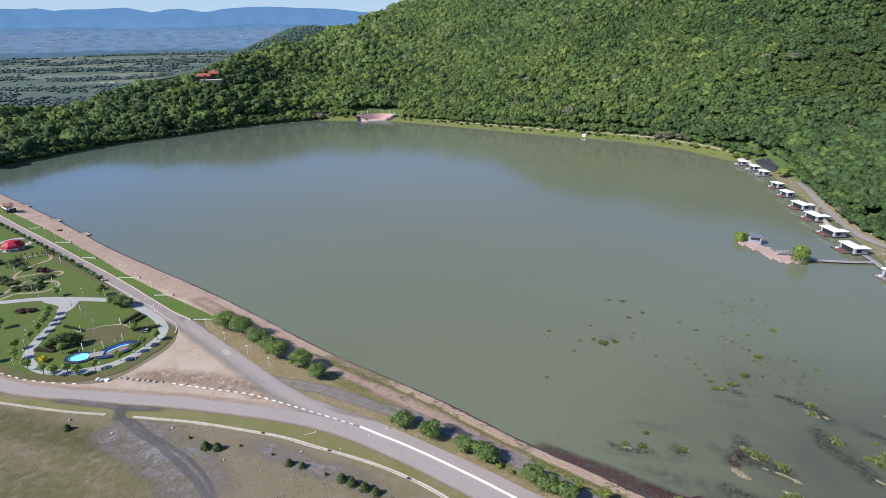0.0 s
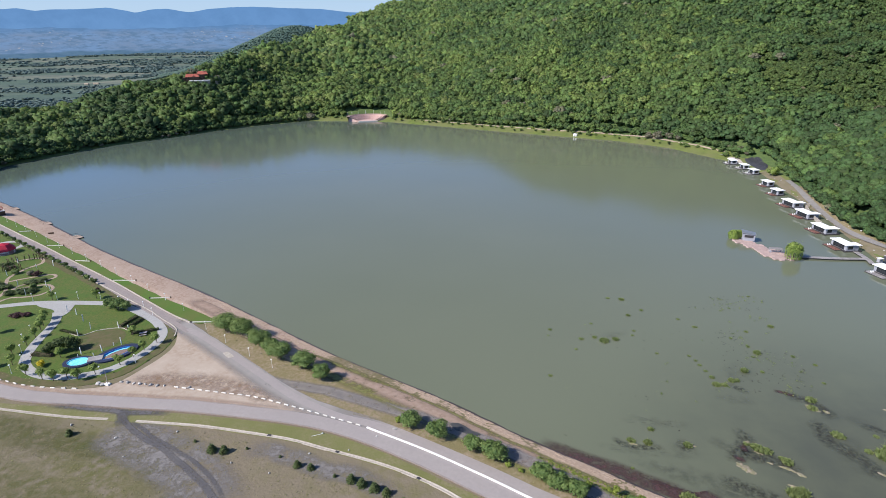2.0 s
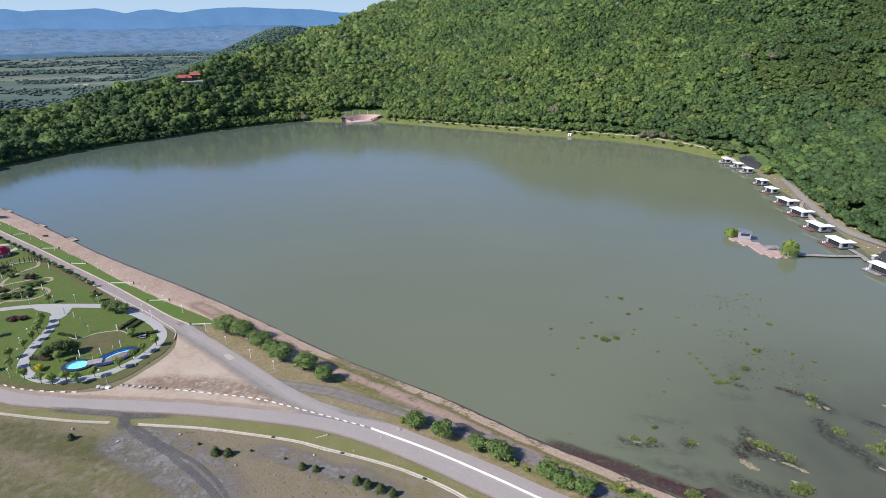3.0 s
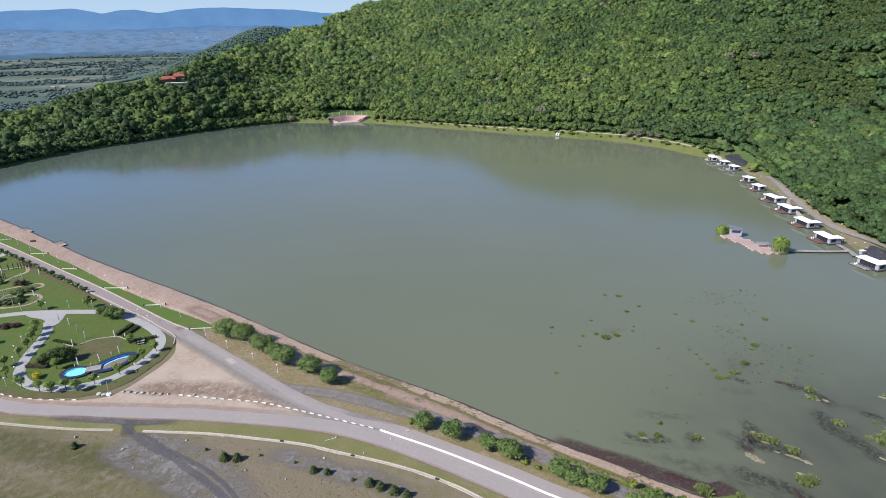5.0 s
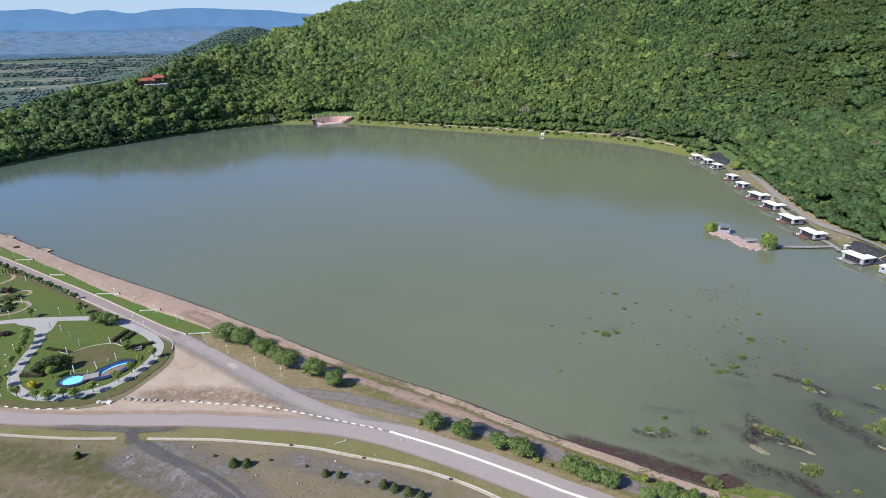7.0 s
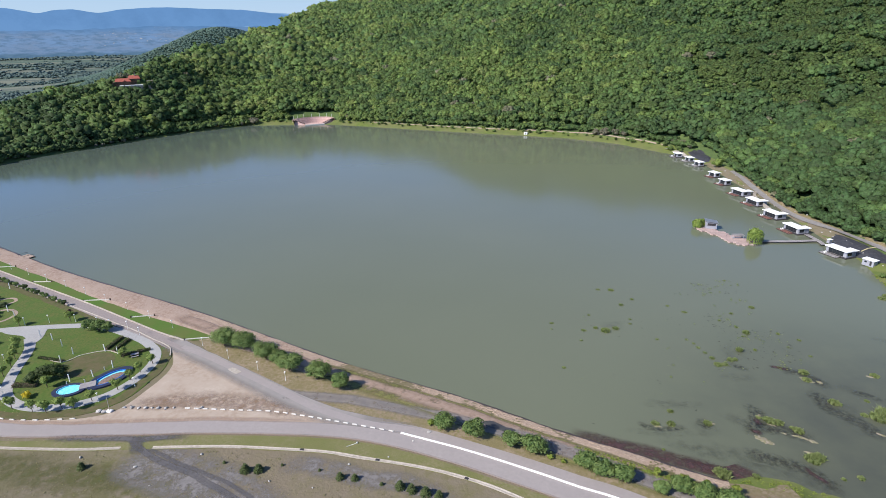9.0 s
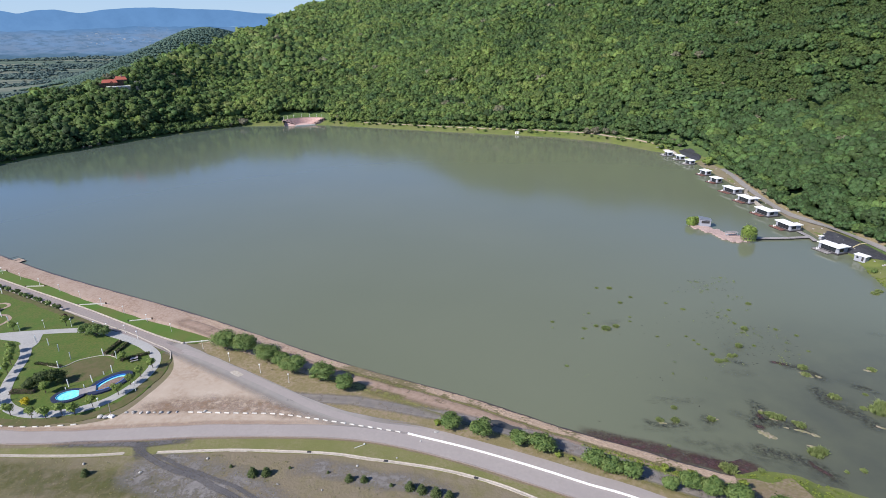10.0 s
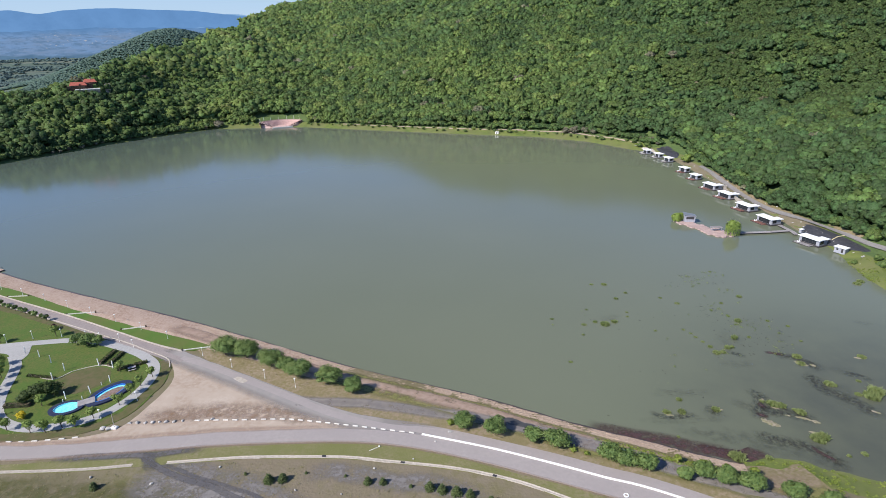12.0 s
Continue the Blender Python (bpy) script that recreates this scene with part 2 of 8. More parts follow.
M_POOLDIRT = surface("silted_pool_bottom", [(0.22, 0.15, 0.12), (0.28, 0.21, 0.18), (0.16, 0.11, 0.085)], [0.5, 1.8], bump=(3.0, 0.4, 0.03))
M_POOLBLUE = surface("deep_blue_pool_wall", [(0.02, 0.12, 0.42), (0.025, 0.15, 0.5)], [1.0], rough=0.4, bump=None)
M_BARK = surface("bark", [(0.12, 0.085, 0.06), (0.18, 0.135, 0.10), (0.07, 0.05, 0.035)], [1.5, 6.0], bump=(8.0, 0.8, 0.03), stretch=(4, 4, 0.6))
M_LAMP = surface("white_lamp_enamel", [(0.78, 0.78, 0.75), (0.70, 0.70, 0.66)], [2.0], rough=0.45, bump=None)
M_STEEL = surface("galvanised_steel", [(0.45, 0.46, 0.47), (0.38, 0.39, 0.40)], [2.0], rough=0.45, bump=None, metal=0.7)
M_YELLOW = surface("yellow_chute", [(0.56, 0.48, 0.28), (0.50, 0.42, 0.24)], [1.0], rough=0.6, bump=None)
M_SILT = surface("pale_silt_bar", [(0.306, 0.2523, 0.1935), (0.243, 0.2001, 0.1505), (0.153, 0.1522, 0.0688)], [0.6, 1.5], bump=(2.0, 0.5, 0.06))
M_RACK = surface("wet_reed_raft", [(0.045, 0.0513, 0.036), (0.07, 0.07, 0.048), (0.0625, 0.0525, 0.0408)], [0.5, 2.0], rough=0.6, bump=(3.0, 0.7, 0.06))
M_FOREST = wood_mat("forest_leaves", [(0.082, 0.140, 0.050), (0.128, 0.200, 0.060), (0.185, 0.262, 0.070), (0.251, 0.324, 0.086), (0.232, 0.227, 0.140)])
M_SCRUB = wood_mat("scrub_leaves", [(0.086, 0.132, 0.040), (0.118, 0.172, 0.048), (0.152, 0.206, 0.056), (0.188, 0.232, 0.062), (0.19, 0.18, 0.10)])
# aerial haze is put into this green: paler and bluer than near leaves
M_FARWOOD = leaf_mat("hazed_far_wood_leaves", (0.090, 0.150, 0.116), (0.106, 0.166, 0.126), 0.03, (0.108, 0.168, 0.126))
M_ROWLEAF = leaf_mat("row_tree_leaves", (0.096, 0.160, 0.048), (0.176, 0.246, 0.072), 0.4, (0.220, 0.270, 0.090), through_light=0.42)
M_PARKLEAF = leaf_mat("park_tree_leaves", (0.140, 0.215, 0.042), (0.235, 0.300, 0.072), 0.3, (0.22, 0.28, 0.08))
M_CONIFER = leaf_mat("conifer_needles", (0.058, 0.084, 0.030), (0.105, 0.135, 0.050), 0.6)
M_WILLOW = leaf_mat("willow_leaves", (0.19, 0.28, 0.05), (0.28, 0.36, 0.09), 0.5, through_light=0.45)
M_HEDGE = leaf_mat("hedge_leaves", (0.034, 0.062, 0.018), (0.074, 0.102, 0.030), 0.5)
M_PURPLE = leaf_mat("purple_leaves", (0.045, 0.022, 0.022), (0.075, 0.035, 0.03), 0.6)
M_YELLEAF = leaf_mat("golden_leaves", (0.42, 0.34, 0.02), (0.60, 0.48, 0.03), 0.6)
M_REED = leaf_mat("reed_leaves", (0.15, 0.212, 0.06), (0.25, 0.29, 0.115), 0.5, through_light=0.4)
M_TUFT = leaf_mat("dry_tuft_leaves", (0.21, 0.21, 0.09), (0.31, 0.28, 0.15), 0.5, through_light=0.5)
M_WEEDY = leaf_mat("weed_leaves", (0.16, 0.22, 0.035), (0.25, 0.30, 0.06), 0.5, through_light=0.4)
M_BROWNLEAF = leaf_mat("pale_brownish_leaves", (0.13, 0.125, 0.075), (0.20, 0.185, 0.125), 0.4)
# bluish tint stands in for the haze over the plain
M_FARTREE = leaf_mat("hazed_valley_tree_leaves", (0.092, 0.142, 0.128), (0.110, 0.160, 0.140), 0.02)


def glass_mat():
    m, nt, p, co = base_mat("dark_window_glass", 0.06, 0.5)
    p.inputs["Base Color"].default_value = (0.02, 0.024, 0.028, 1)
    return m


def water_mat():
    m, nt, p, co = base_mat("murky_lake_water", 0.1, 0.47)
    p.inputs["IOR"].default_value = 1.333
    c = ramp_mix(nt, noise_fac(nt, co, 0.006, 0.35, 0.65, 3), (0.127, 0.140, 0.092), (0.138, 0.150, 0.101))
    # base colour turns darker and bluer with distance from (260, 240), towards the far end
    far = nt.nodes.new("ShaderNodeVectorMath")
    far.operation = "DISTANCE"
    far.inputs[1].default_value = (260, 240, 0)
    nt.links.new(co, far.inputs[0])
    far_tone = nt.nodes.new("ShaderNodeMapRange")
    far_tone.interpolation_type = "SMOOTHSTEP"
    far_tone.inputs[1].default_value, far_tone.inputs[2].default_value = 310, 620
    nt.links.new(far.outputs["Value"], far_tone.inputs[0])
    c = ramp_mix(nt, far_tone.outputs[0], c, (0.076, 0.102, 0.082))
    # weedy shallows of the inlet
    vd = nt.nodes.new("ShaderNodeVectorMath")
    vd.operation = "DISTANCE"
    vd.inputs[1].default_value = (100, 78, 0)
    nt.links.new(co, vd.inputs[0])
    sh = nt.nodes.new("ShaderNodeMapRange")
    sh.interpolation_type = "SMOOTHSTEP"
    sh.inputs[1].default_value, sh.inputs[2].default_value, sh.inputs[3].default_value, sh.inputs[4].default_value = 12, 85, 1, 0
    nt.links.new(vd.outputs["Value"], sh.inputs[0])
    c = ramp_mix(nt, sh.outputs[0], c, ramp_mix(nt, noise_fac(nt, co, 0.07, 0.35, 0.7, 5), (0.096, 0.102, 0.068), (0.068, 0.073, 0.055)))
    nt.links.new(c, p.inputs["Base Color"])
    r = nt.nodes.new("ShaderNodeMapRange")
    r.inputs[3].default_value, r.inputs[4].default_value = 0.098, 0.124
    nt.links.new(noise_fac(nt, co, 0.012, 0.3, 0.7, 3), r.inputs[0])
    nt.links.new(r.outputs[0], p.inputs["Roughness"])
    add_bump(nt, p, co, 0.9, 0.12, 0.03)
    return m


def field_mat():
    """Fields of the plain: long plots in greens and tans, greyed and blued to stand for haze."""
    m, nt, p, co = base_mat("hazed_valley_fields", 0.95, 0.2)
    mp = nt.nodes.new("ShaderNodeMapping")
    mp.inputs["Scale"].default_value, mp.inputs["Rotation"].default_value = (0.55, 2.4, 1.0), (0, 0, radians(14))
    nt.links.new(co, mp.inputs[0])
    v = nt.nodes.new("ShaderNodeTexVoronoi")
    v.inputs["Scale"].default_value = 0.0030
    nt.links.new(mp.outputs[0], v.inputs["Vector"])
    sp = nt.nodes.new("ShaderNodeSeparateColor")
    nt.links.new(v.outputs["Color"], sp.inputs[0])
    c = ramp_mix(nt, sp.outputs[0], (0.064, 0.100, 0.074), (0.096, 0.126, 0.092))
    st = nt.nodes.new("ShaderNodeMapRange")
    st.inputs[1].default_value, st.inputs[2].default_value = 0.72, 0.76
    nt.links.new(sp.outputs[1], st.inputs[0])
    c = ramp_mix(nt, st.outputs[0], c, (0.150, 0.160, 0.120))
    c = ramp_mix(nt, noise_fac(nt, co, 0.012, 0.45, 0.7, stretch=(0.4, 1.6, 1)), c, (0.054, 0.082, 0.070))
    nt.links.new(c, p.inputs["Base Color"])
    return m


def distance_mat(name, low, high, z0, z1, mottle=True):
    """Backdrop of far hills or low sky: it glows, with the blue air's haze put into its colour."""
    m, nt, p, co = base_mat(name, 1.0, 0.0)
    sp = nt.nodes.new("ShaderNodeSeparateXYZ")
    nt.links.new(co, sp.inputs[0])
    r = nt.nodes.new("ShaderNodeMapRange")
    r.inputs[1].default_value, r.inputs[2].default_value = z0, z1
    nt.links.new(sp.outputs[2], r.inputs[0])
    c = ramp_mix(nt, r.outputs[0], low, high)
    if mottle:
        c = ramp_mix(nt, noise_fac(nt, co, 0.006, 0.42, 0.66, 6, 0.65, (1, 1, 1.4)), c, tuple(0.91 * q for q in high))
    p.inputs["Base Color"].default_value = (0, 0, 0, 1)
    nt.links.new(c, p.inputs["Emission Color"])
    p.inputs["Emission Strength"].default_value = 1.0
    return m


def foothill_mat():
    """Far plain below the mountains, glowing: a dark wooded foot, then pale plots, hedge lines and villages, blue haze
    put into their colours.
    """
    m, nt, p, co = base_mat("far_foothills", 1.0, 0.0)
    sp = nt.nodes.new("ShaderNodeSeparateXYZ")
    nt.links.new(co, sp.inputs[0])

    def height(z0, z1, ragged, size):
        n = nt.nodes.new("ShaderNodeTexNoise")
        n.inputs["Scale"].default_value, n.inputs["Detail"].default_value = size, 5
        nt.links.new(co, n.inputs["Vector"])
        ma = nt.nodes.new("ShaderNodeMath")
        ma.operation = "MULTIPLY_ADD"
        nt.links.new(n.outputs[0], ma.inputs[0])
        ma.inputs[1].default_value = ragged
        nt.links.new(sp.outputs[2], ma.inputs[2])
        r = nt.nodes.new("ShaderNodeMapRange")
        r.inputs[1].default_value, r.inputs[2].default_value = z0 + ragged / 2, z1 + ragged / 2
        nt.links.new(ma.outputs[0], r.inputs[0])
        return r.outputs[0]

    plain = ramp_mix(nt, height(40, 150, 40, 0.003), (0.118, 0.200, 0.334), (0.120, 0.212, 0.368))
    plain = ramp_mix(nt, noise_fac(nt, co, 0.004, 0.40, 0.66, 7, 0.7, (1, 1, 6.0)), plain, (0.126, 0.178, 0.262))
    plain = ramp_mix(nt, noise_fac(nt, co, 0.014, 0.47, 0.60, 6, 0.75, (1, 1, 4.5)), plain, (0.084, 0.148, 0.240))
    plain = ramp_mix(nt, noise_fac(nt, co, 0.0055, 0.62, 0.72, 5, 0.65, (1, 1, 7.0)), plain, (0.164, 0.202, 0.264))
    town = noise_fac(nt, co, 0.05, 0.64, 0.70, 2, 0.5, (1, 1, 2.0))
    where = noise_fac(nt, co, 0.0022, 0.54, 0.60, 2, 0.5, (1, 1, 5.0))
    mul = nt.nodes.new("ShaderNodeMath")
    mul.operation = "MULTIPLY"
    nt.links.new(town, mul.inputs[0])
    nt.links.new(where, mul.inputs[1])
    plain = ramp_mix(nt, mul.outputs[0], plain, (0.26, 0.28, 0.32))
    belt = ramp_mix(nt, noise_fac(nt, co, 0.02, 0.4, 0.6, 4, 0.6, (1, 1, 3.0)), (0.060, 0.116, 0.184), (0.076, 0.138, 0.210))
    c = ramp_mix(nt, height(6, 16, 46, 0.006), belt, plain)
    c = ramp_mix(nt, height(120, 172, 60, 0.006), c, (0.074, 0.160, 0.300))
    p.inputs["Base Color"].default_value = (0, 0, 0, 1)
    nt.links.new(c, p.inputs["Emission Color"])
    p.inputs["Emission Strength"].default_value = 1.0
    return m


broken(M_RACK, 1.3, 0.38, 0.58)
M_REDSOFT = broken(surface("sodden_red_waterweed", [(0.072, 0.038, 0.036), (0.096, 0.048, 0.044), (0.054, 0.034, 0.032)], [0.4, 1.6], rough=0.5, bump=(3.0, 0.6, 0.05)), 0.45, 0.26, 0.58, "thin")
M_SUNK = broken(surface("sunken_weed", [(0.040, 0.044, 0.040), (0.055, 0.050, 0.044)], [0.5], rough=0.22, bump=None), 0.40, 0.40, 0.84, "thin")
M_BED = broken(surface("sodden_weed_bed", [(0.036, 0.038, 0.034), (0.058, 0.048, 0.044), (0.050, 0.054, 0.034)], [0.6, 1.8], rough=0.35, bump=(3.0, 0.6, 0.04)), 0.9, 0.42, 0.62, "thin")
broken(M_PLAZA_RED, 0.35, 0.36, 0.62, "thin")
broken(M_DUSTY, 0.25, 0.22, 0.40, "thin")
broken(M_SHOREDIRT, 0.22, 0.24, 0.46, "thin")
M_GRASSTHIN = broken(surface("thin_olive_grass", [(0.205, 0.188, 0.072), (0.170, 0.168, 0.054)], [0.4], bump=(3.0, 0.6, 0.1)), 0.5, 0.3, 0.55, "thin")
M_OLIVE = broken(surface("olive_bank_grass", [(0.108, 0.112, 0.036), (0.126, 0.120, 0.050), (0.094, 0.102, 0.032)], [0.15, 0.8], bump=(2.0, 0.5, 0.1)), 0.45, 0.30, 0.62, "thin")
broken(M_SPOIL, 0.3, 0.34, 0.58, "thin")
M_TRACKEDGE = broken(surface("trodden_dark_gravel", [(0.092, 0.089, 0.094), (0.126, 0.118, 0.115), (0.104, 0.098, 0.098)], [0.15, 1.1], bump=(6.0, 0.4, 0.04)), 0.9, 0.26, 0.5, "thin")
broken(M_TRACKGREY, 0.5, 0.26, 0.46, "thin")
M_TRACKROAD = surface("grey_path_gravel", [(0.195, 0.182, 0.172), (0.165, 0.155, 0.148), (0.22, 0.205, 0.192)], [0.2, 1.0], bump=(5.0, 0.4, 0.04))
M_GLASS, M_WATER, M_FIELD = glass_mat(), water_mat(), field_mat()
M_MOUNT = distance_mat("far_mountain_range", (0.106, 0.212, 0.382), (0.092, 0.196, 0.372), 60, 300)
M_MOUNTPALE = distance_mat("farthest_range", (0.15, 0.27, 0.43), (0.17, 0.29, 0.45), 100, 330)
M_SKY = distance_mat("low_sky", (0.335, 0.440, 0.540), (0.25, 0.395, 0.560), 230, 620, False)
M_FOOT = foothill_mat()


# ---- building helpers ----
def mesh_object(name, verts, faces, mat, parent=None, label="", smooth=False):
    me = bpy.data.meshes.new(name)
    me.from_pydata([tuple(v) for v in verts], [], [tuple(q) for q in faces])
    me.materials.append(mat)
    if smooth:
        me.shade_smooth()
    ob = new(name, me)
    if parent is not None:
        ob.parent = parent
    if label:
        ob["label"] = label
    return ob


def part(name, geo, mat, parent=None, label="", smooth=False):
    return mesh_object(name, geo[0], geo[1], mat, parent, label, smooth)


def tri_object(name, V, T, mat, parent=None, smooth=False):
    """A big mesh of triangles out of arrays."""
    me = bpy.data.meshes.new(name)
    me.vertices.add(len(V))
    me.vertices.foreach_set("co", np.ascontiguousarray(V, dtype=np.float32).ravel())
    me.loops.add(3 * len(T))
    me.loops.foreach_set("vertex_index", np.ascontiguousarray(T, dtype=np.int32).ravel())
    me.polygons.add(len(T))
    me.polygons.foreach_set("loop_start", np.arange(0, 3 * len(T), 3, dtype=np.int32))
    me.update(calc_edges=True)
    me.materials.append(mat)
    if smooth:
        me.shade_smooth()
    ob = new(name, me)
    if parent is not None:
        ob.parent = parent
    return ob


def thing(name, m, label, category, group="", kind=""):
    ob = new(name)
    ob.empty_display_size = 0.3
    ob.matrix_world = m
    return tagged(ob, label, category, group, kind)


def geo():
    return ([], [])


def box(g, x0, x1, y0, y1, z0, z1, c=0.0):
    """A box, its upper edges taken off by c."""
    n = len(g[0])
    rings = [(0, z0), (0, z1 - c), (c, z1)] if c else [(0, z0), (0, z1)]
    for i, z in rings:
        g[0].extend([(x0 + i, y0 + i, z), (x1 - i, y0 + i, z), (x1 - i, y1 - i, z), (x0 + i, y1 - i, z)])
    k = len(rings)
    for r in range(k - 1):
        for j in range(4):
            g[1].append((n + 4 * r + j, n + 4 * r + (j + 1) % 4, n + 4 * r + 4 + (j + 1) % 4, n + 4 * r + 4 + j))
    g[1].append((n + 3, n + 2, n + 1, n))
    g[1].append(tuple(n + 4 * (k - 1) + j for j in range(4)))
    return g


def prism(g, poly, z0, z1):
    """An upright prism on a plan outline (anticlockwise)."""
    n, k = len(g[0]), len(poly)
    for z in (z0, z1):
        g[0].extend([(p[0], p[1], z) for p in poly])
    for j in range(k):
        g[1].append((n + j, n + (j + 1) % k, n + k + (j + 1) % k, n + k + j))
    g[1].append(tuple(n + k + j for j in range(k)))
    g[1].append(tuple(n + k - 1 - j for j in range(k)))
    return g


def tube(g, p0, p1, r0, r1, sides=6):
    a, b = Vector(p0), Vector(p1)
    d = (b - a).normalized()
    u = d.orthogonal().normalized()
    w = d.cross(u)
    n = len(g[0])
    for p, r in ((a, r0), (b, r1)):
        for j in range(sides):
            t = 2 * math.pi * j / sides
            g[0].append(tuple(p + u * (r * math.cos(t)) + w * (r * math.sin(t))))
    for j in range(sides):
        g[1].append((n + j, n + (j + 1) % sides, n + sides + (j + 1) % sides, n + sides + j))
    g[1].append(tuple(n + sides + j for j in range(sides)))
    g[1].append(tuple(n + sides - 1 - j for j in range(sides)))
    return g


def smooth_line(pts, step=3.0, closed=False):
    """A Catmull-Rom curve through plan points, at even steps."""
    P = [np.array(p, dtype=float) for p in pts]
    P = [P[-1]] + P + [P[0], P[1]] if closed else [2 * P[0] - P[1]] + P + [2 * P[-1] - P[-2]]
    out = []
    for i in range(1, len(P) - 2):
        k = max(1, int(np.linalg.norm(P[i + 1] - P[i]) / step))
        for j in range(k):
            t = j / k
            out.append(0.5 * (2 * P[i] + (P[i + 1] - P[i - 1]) * t + (2 * P[i - 1] - 5 * P[i] + 4 * P[i + 1] - P[i + 2]) * t * t
                              + (3 * P[i] - P[i - 1] - 3 * P[i + 1] + P[i + 2]) * t ** 3))
    if not closed:
        out.append(P[-2])
    return np.array(out)


def normals_of(line):
    d = np.gradient(line, axis=0)
    d /= np.linalg.norm(d, axis=1)[:, None] + 1e-9
    return np.stack([-d[:, 1], d[:, 0]], axis=1)


def ribbon(g, line, sections):
    """Sweeps a section of (offset to the left, z) pairs along a plan line."""
    nrm, n, k = normals_of(line), len(g[0]), len(sections)
    for p, q in zip(line, nrm):
        for o, z in sections:
            g[0].append((p[0] + q[0] * o, p[1] + q[1] * o, z))
    for i in range(len(line) - 1):
        for j in range(k - 1):
            a = n + i * k + j
            g[1].append((a + 1, a, a + k, a + k + 1))
    return g


def wobble(line, amp, size, seed):
    """Makes an outline uneven."""
    nrm = normals_of(line)
    w = np.array([noise.noise((p[0] / size + seed, p[1] / size, seed * 1.7)) for p in line])
    return line + nrm * (amp * w)[:, None]


def thin(ob, values):
    """How fully a layer covers, vertex by vertex."""
    at = ob.data.attributes.new("thin", "FLOAT", "POINT")
    at.data.foreach_set("value", np.array(values, dtype=np.float32))
    return ob


def layer(name, pts, offs, z, mat, label, category, step=1.5, amp=0.0, ends=(0.0, 0.0)):
    """A thin layer along a plan line. offs: (offset to the left, cover) pairs; ends: metres over which it thins out."""
    line = smooth_line(pts, step)
    if amp:
        line = wobble(line, amp, 6.0, len(name) * 0.7)
    run = np.concatenate([[0], np.cumsum(np.linalg.norm(np.diff(line, axis=0), axis=1))])
    zs = z if callable(z) else (lambda o: z)
    ob = part(name, ribbon(geo(), line, [(o, zs(o)) for o, c in offs]), mat)
    cover = []
    for s in run:
        k = min(1.0, s / ends[0] if ends[0] else 1.0, (run[-1] - s) / ends[1] if ends[1] else 1.0)
        cover.extend([k * c for o, c in offs])
    thin(ob, cover)
    return tagged(ob, label, category, kind="structure")


def slab(name, outline, z, mat, label="", category="", kind="structure", amp=0.0, size=6.0, step=2.0, down=0.25):
    line = smooth_line(outline, step, closed=True)
    if amp:
        line = wobble(line, amp, size, len(name) * 0.37)
    area = np.sum(line[:, 0] * np.roll(line[:, 1], -1) - np.roll(line[:, 0], -1) * line[:, 1])
    if area < 0:
        line = line[::-1]
    ob = part(name, prism(geo(), [tuple(p) for p in line], z - down, z), mat)
    return tagged(ob, label, category, kind=kind)


# ---- the lie of the land ----
LAND = 2.5
DAM = [(-335, 366), (-277, 321), (-210, 272), (-148, 224), (-84, 179), (-35, 141), (-3, 119.5), (18.5, 103), (32, 93.8), (40, 88),
       (48, 83), (59, 81), (64, 77), (72, 71.5), (100, 58), (160, 40), (260, 30)]
HILLSIDE = [(270, 70), (215, 95), (170, 115), (152, 140), (157.5, 158), (163, 171), (169, 184), (173, 205), (178, 228), (186, 258),
            (192, 290), (199, 325), (206, 362), (205, 388), (196, 403), (178, 444), (143, 480), (90, 510), (25, 549), (-30, 584),
            (-64, 604), (-102, 612), (-154, 618), (-213, 573), (-261, 514), (-296, 472), (-325, 400)]
LAKE = DAM + HILLSIDE
# direction from the lake's middle (degrees, clockwise from ahead): ridge height, distance of the ridge from the shore
RIDGE = [(-180, 4, 80), (-110, 8, 80), (-75, 14, 85), (-66, 16, 88), (-58, 15, 92), (-52, 24, 96), (-47, 34, 84), (-40, 37, 74), (-34, 49, 108), (-28, 57, 170),
         (-20, 74, 270), (-14, 95, 370), (-11, 109, 490), (-8, 132, 620), (3, 182, 780), (12, 216, 740), (20, 210, 620), (30, 205, 560), (60, 208, 560), (95, 210, 560), (125, 185, 520), (180, 120, 480)]


def seg_dist(X, Y, pts, closed):
    best = np.full(X.shape, 1e9)
    q = pts[1:] + ([pts[0]] if closed else [])
    for (ax, ay), (bx, by) in zip(pts, q):
        dx, dy = bx - ax, by - ay
        t = np.clip(((X - ax) * dx + (Y - ay) * dy) / (dx * dx + dy * dy), 0, 1)
        best = np.minimum(best, np.hypot(X - ax - t * dx, Y - ay - t * dy))
    return best


def in_poly(X, Y, pts):
    ins = np.zeros(X.shape, bool)
    for (ax, ay), (bx, by) in zip(pts, pts[1:] + pts[:1]):
        ins ^= ((ay > Y) != (by > Y)) & (X < (bx - ax) * (Y - ay) / (by - ay + 1e-12) + ax)
    return ins


def step01(x):
    x = np.clip(x, 0, 1)
    return x * x * (3 - 2 * x)


def waves(X, Y, size, seed):
    """Slow, cheap undulation, about -1 to 1."""
    a = X / size * 2 * math.pi + seed
    b = Y / size * 2 * math.pi + 2.1 * seed
    return (np.sin(a + 1.3 * np.sin(0.6 * b)) + np.sin(0.8 * b + 1.1 * np.sin(0.7 * a + seed)) + np.sin(0.63 * (a + b) + seed * 3)) / 3


def bank_rise(d):
    """The even slope of the dam's water side, over twelve metres."""
    x = np.clip(np.asarray(d, float) / 12.0, 0, 1)
    return x * (1.25 - 0.25 * x)


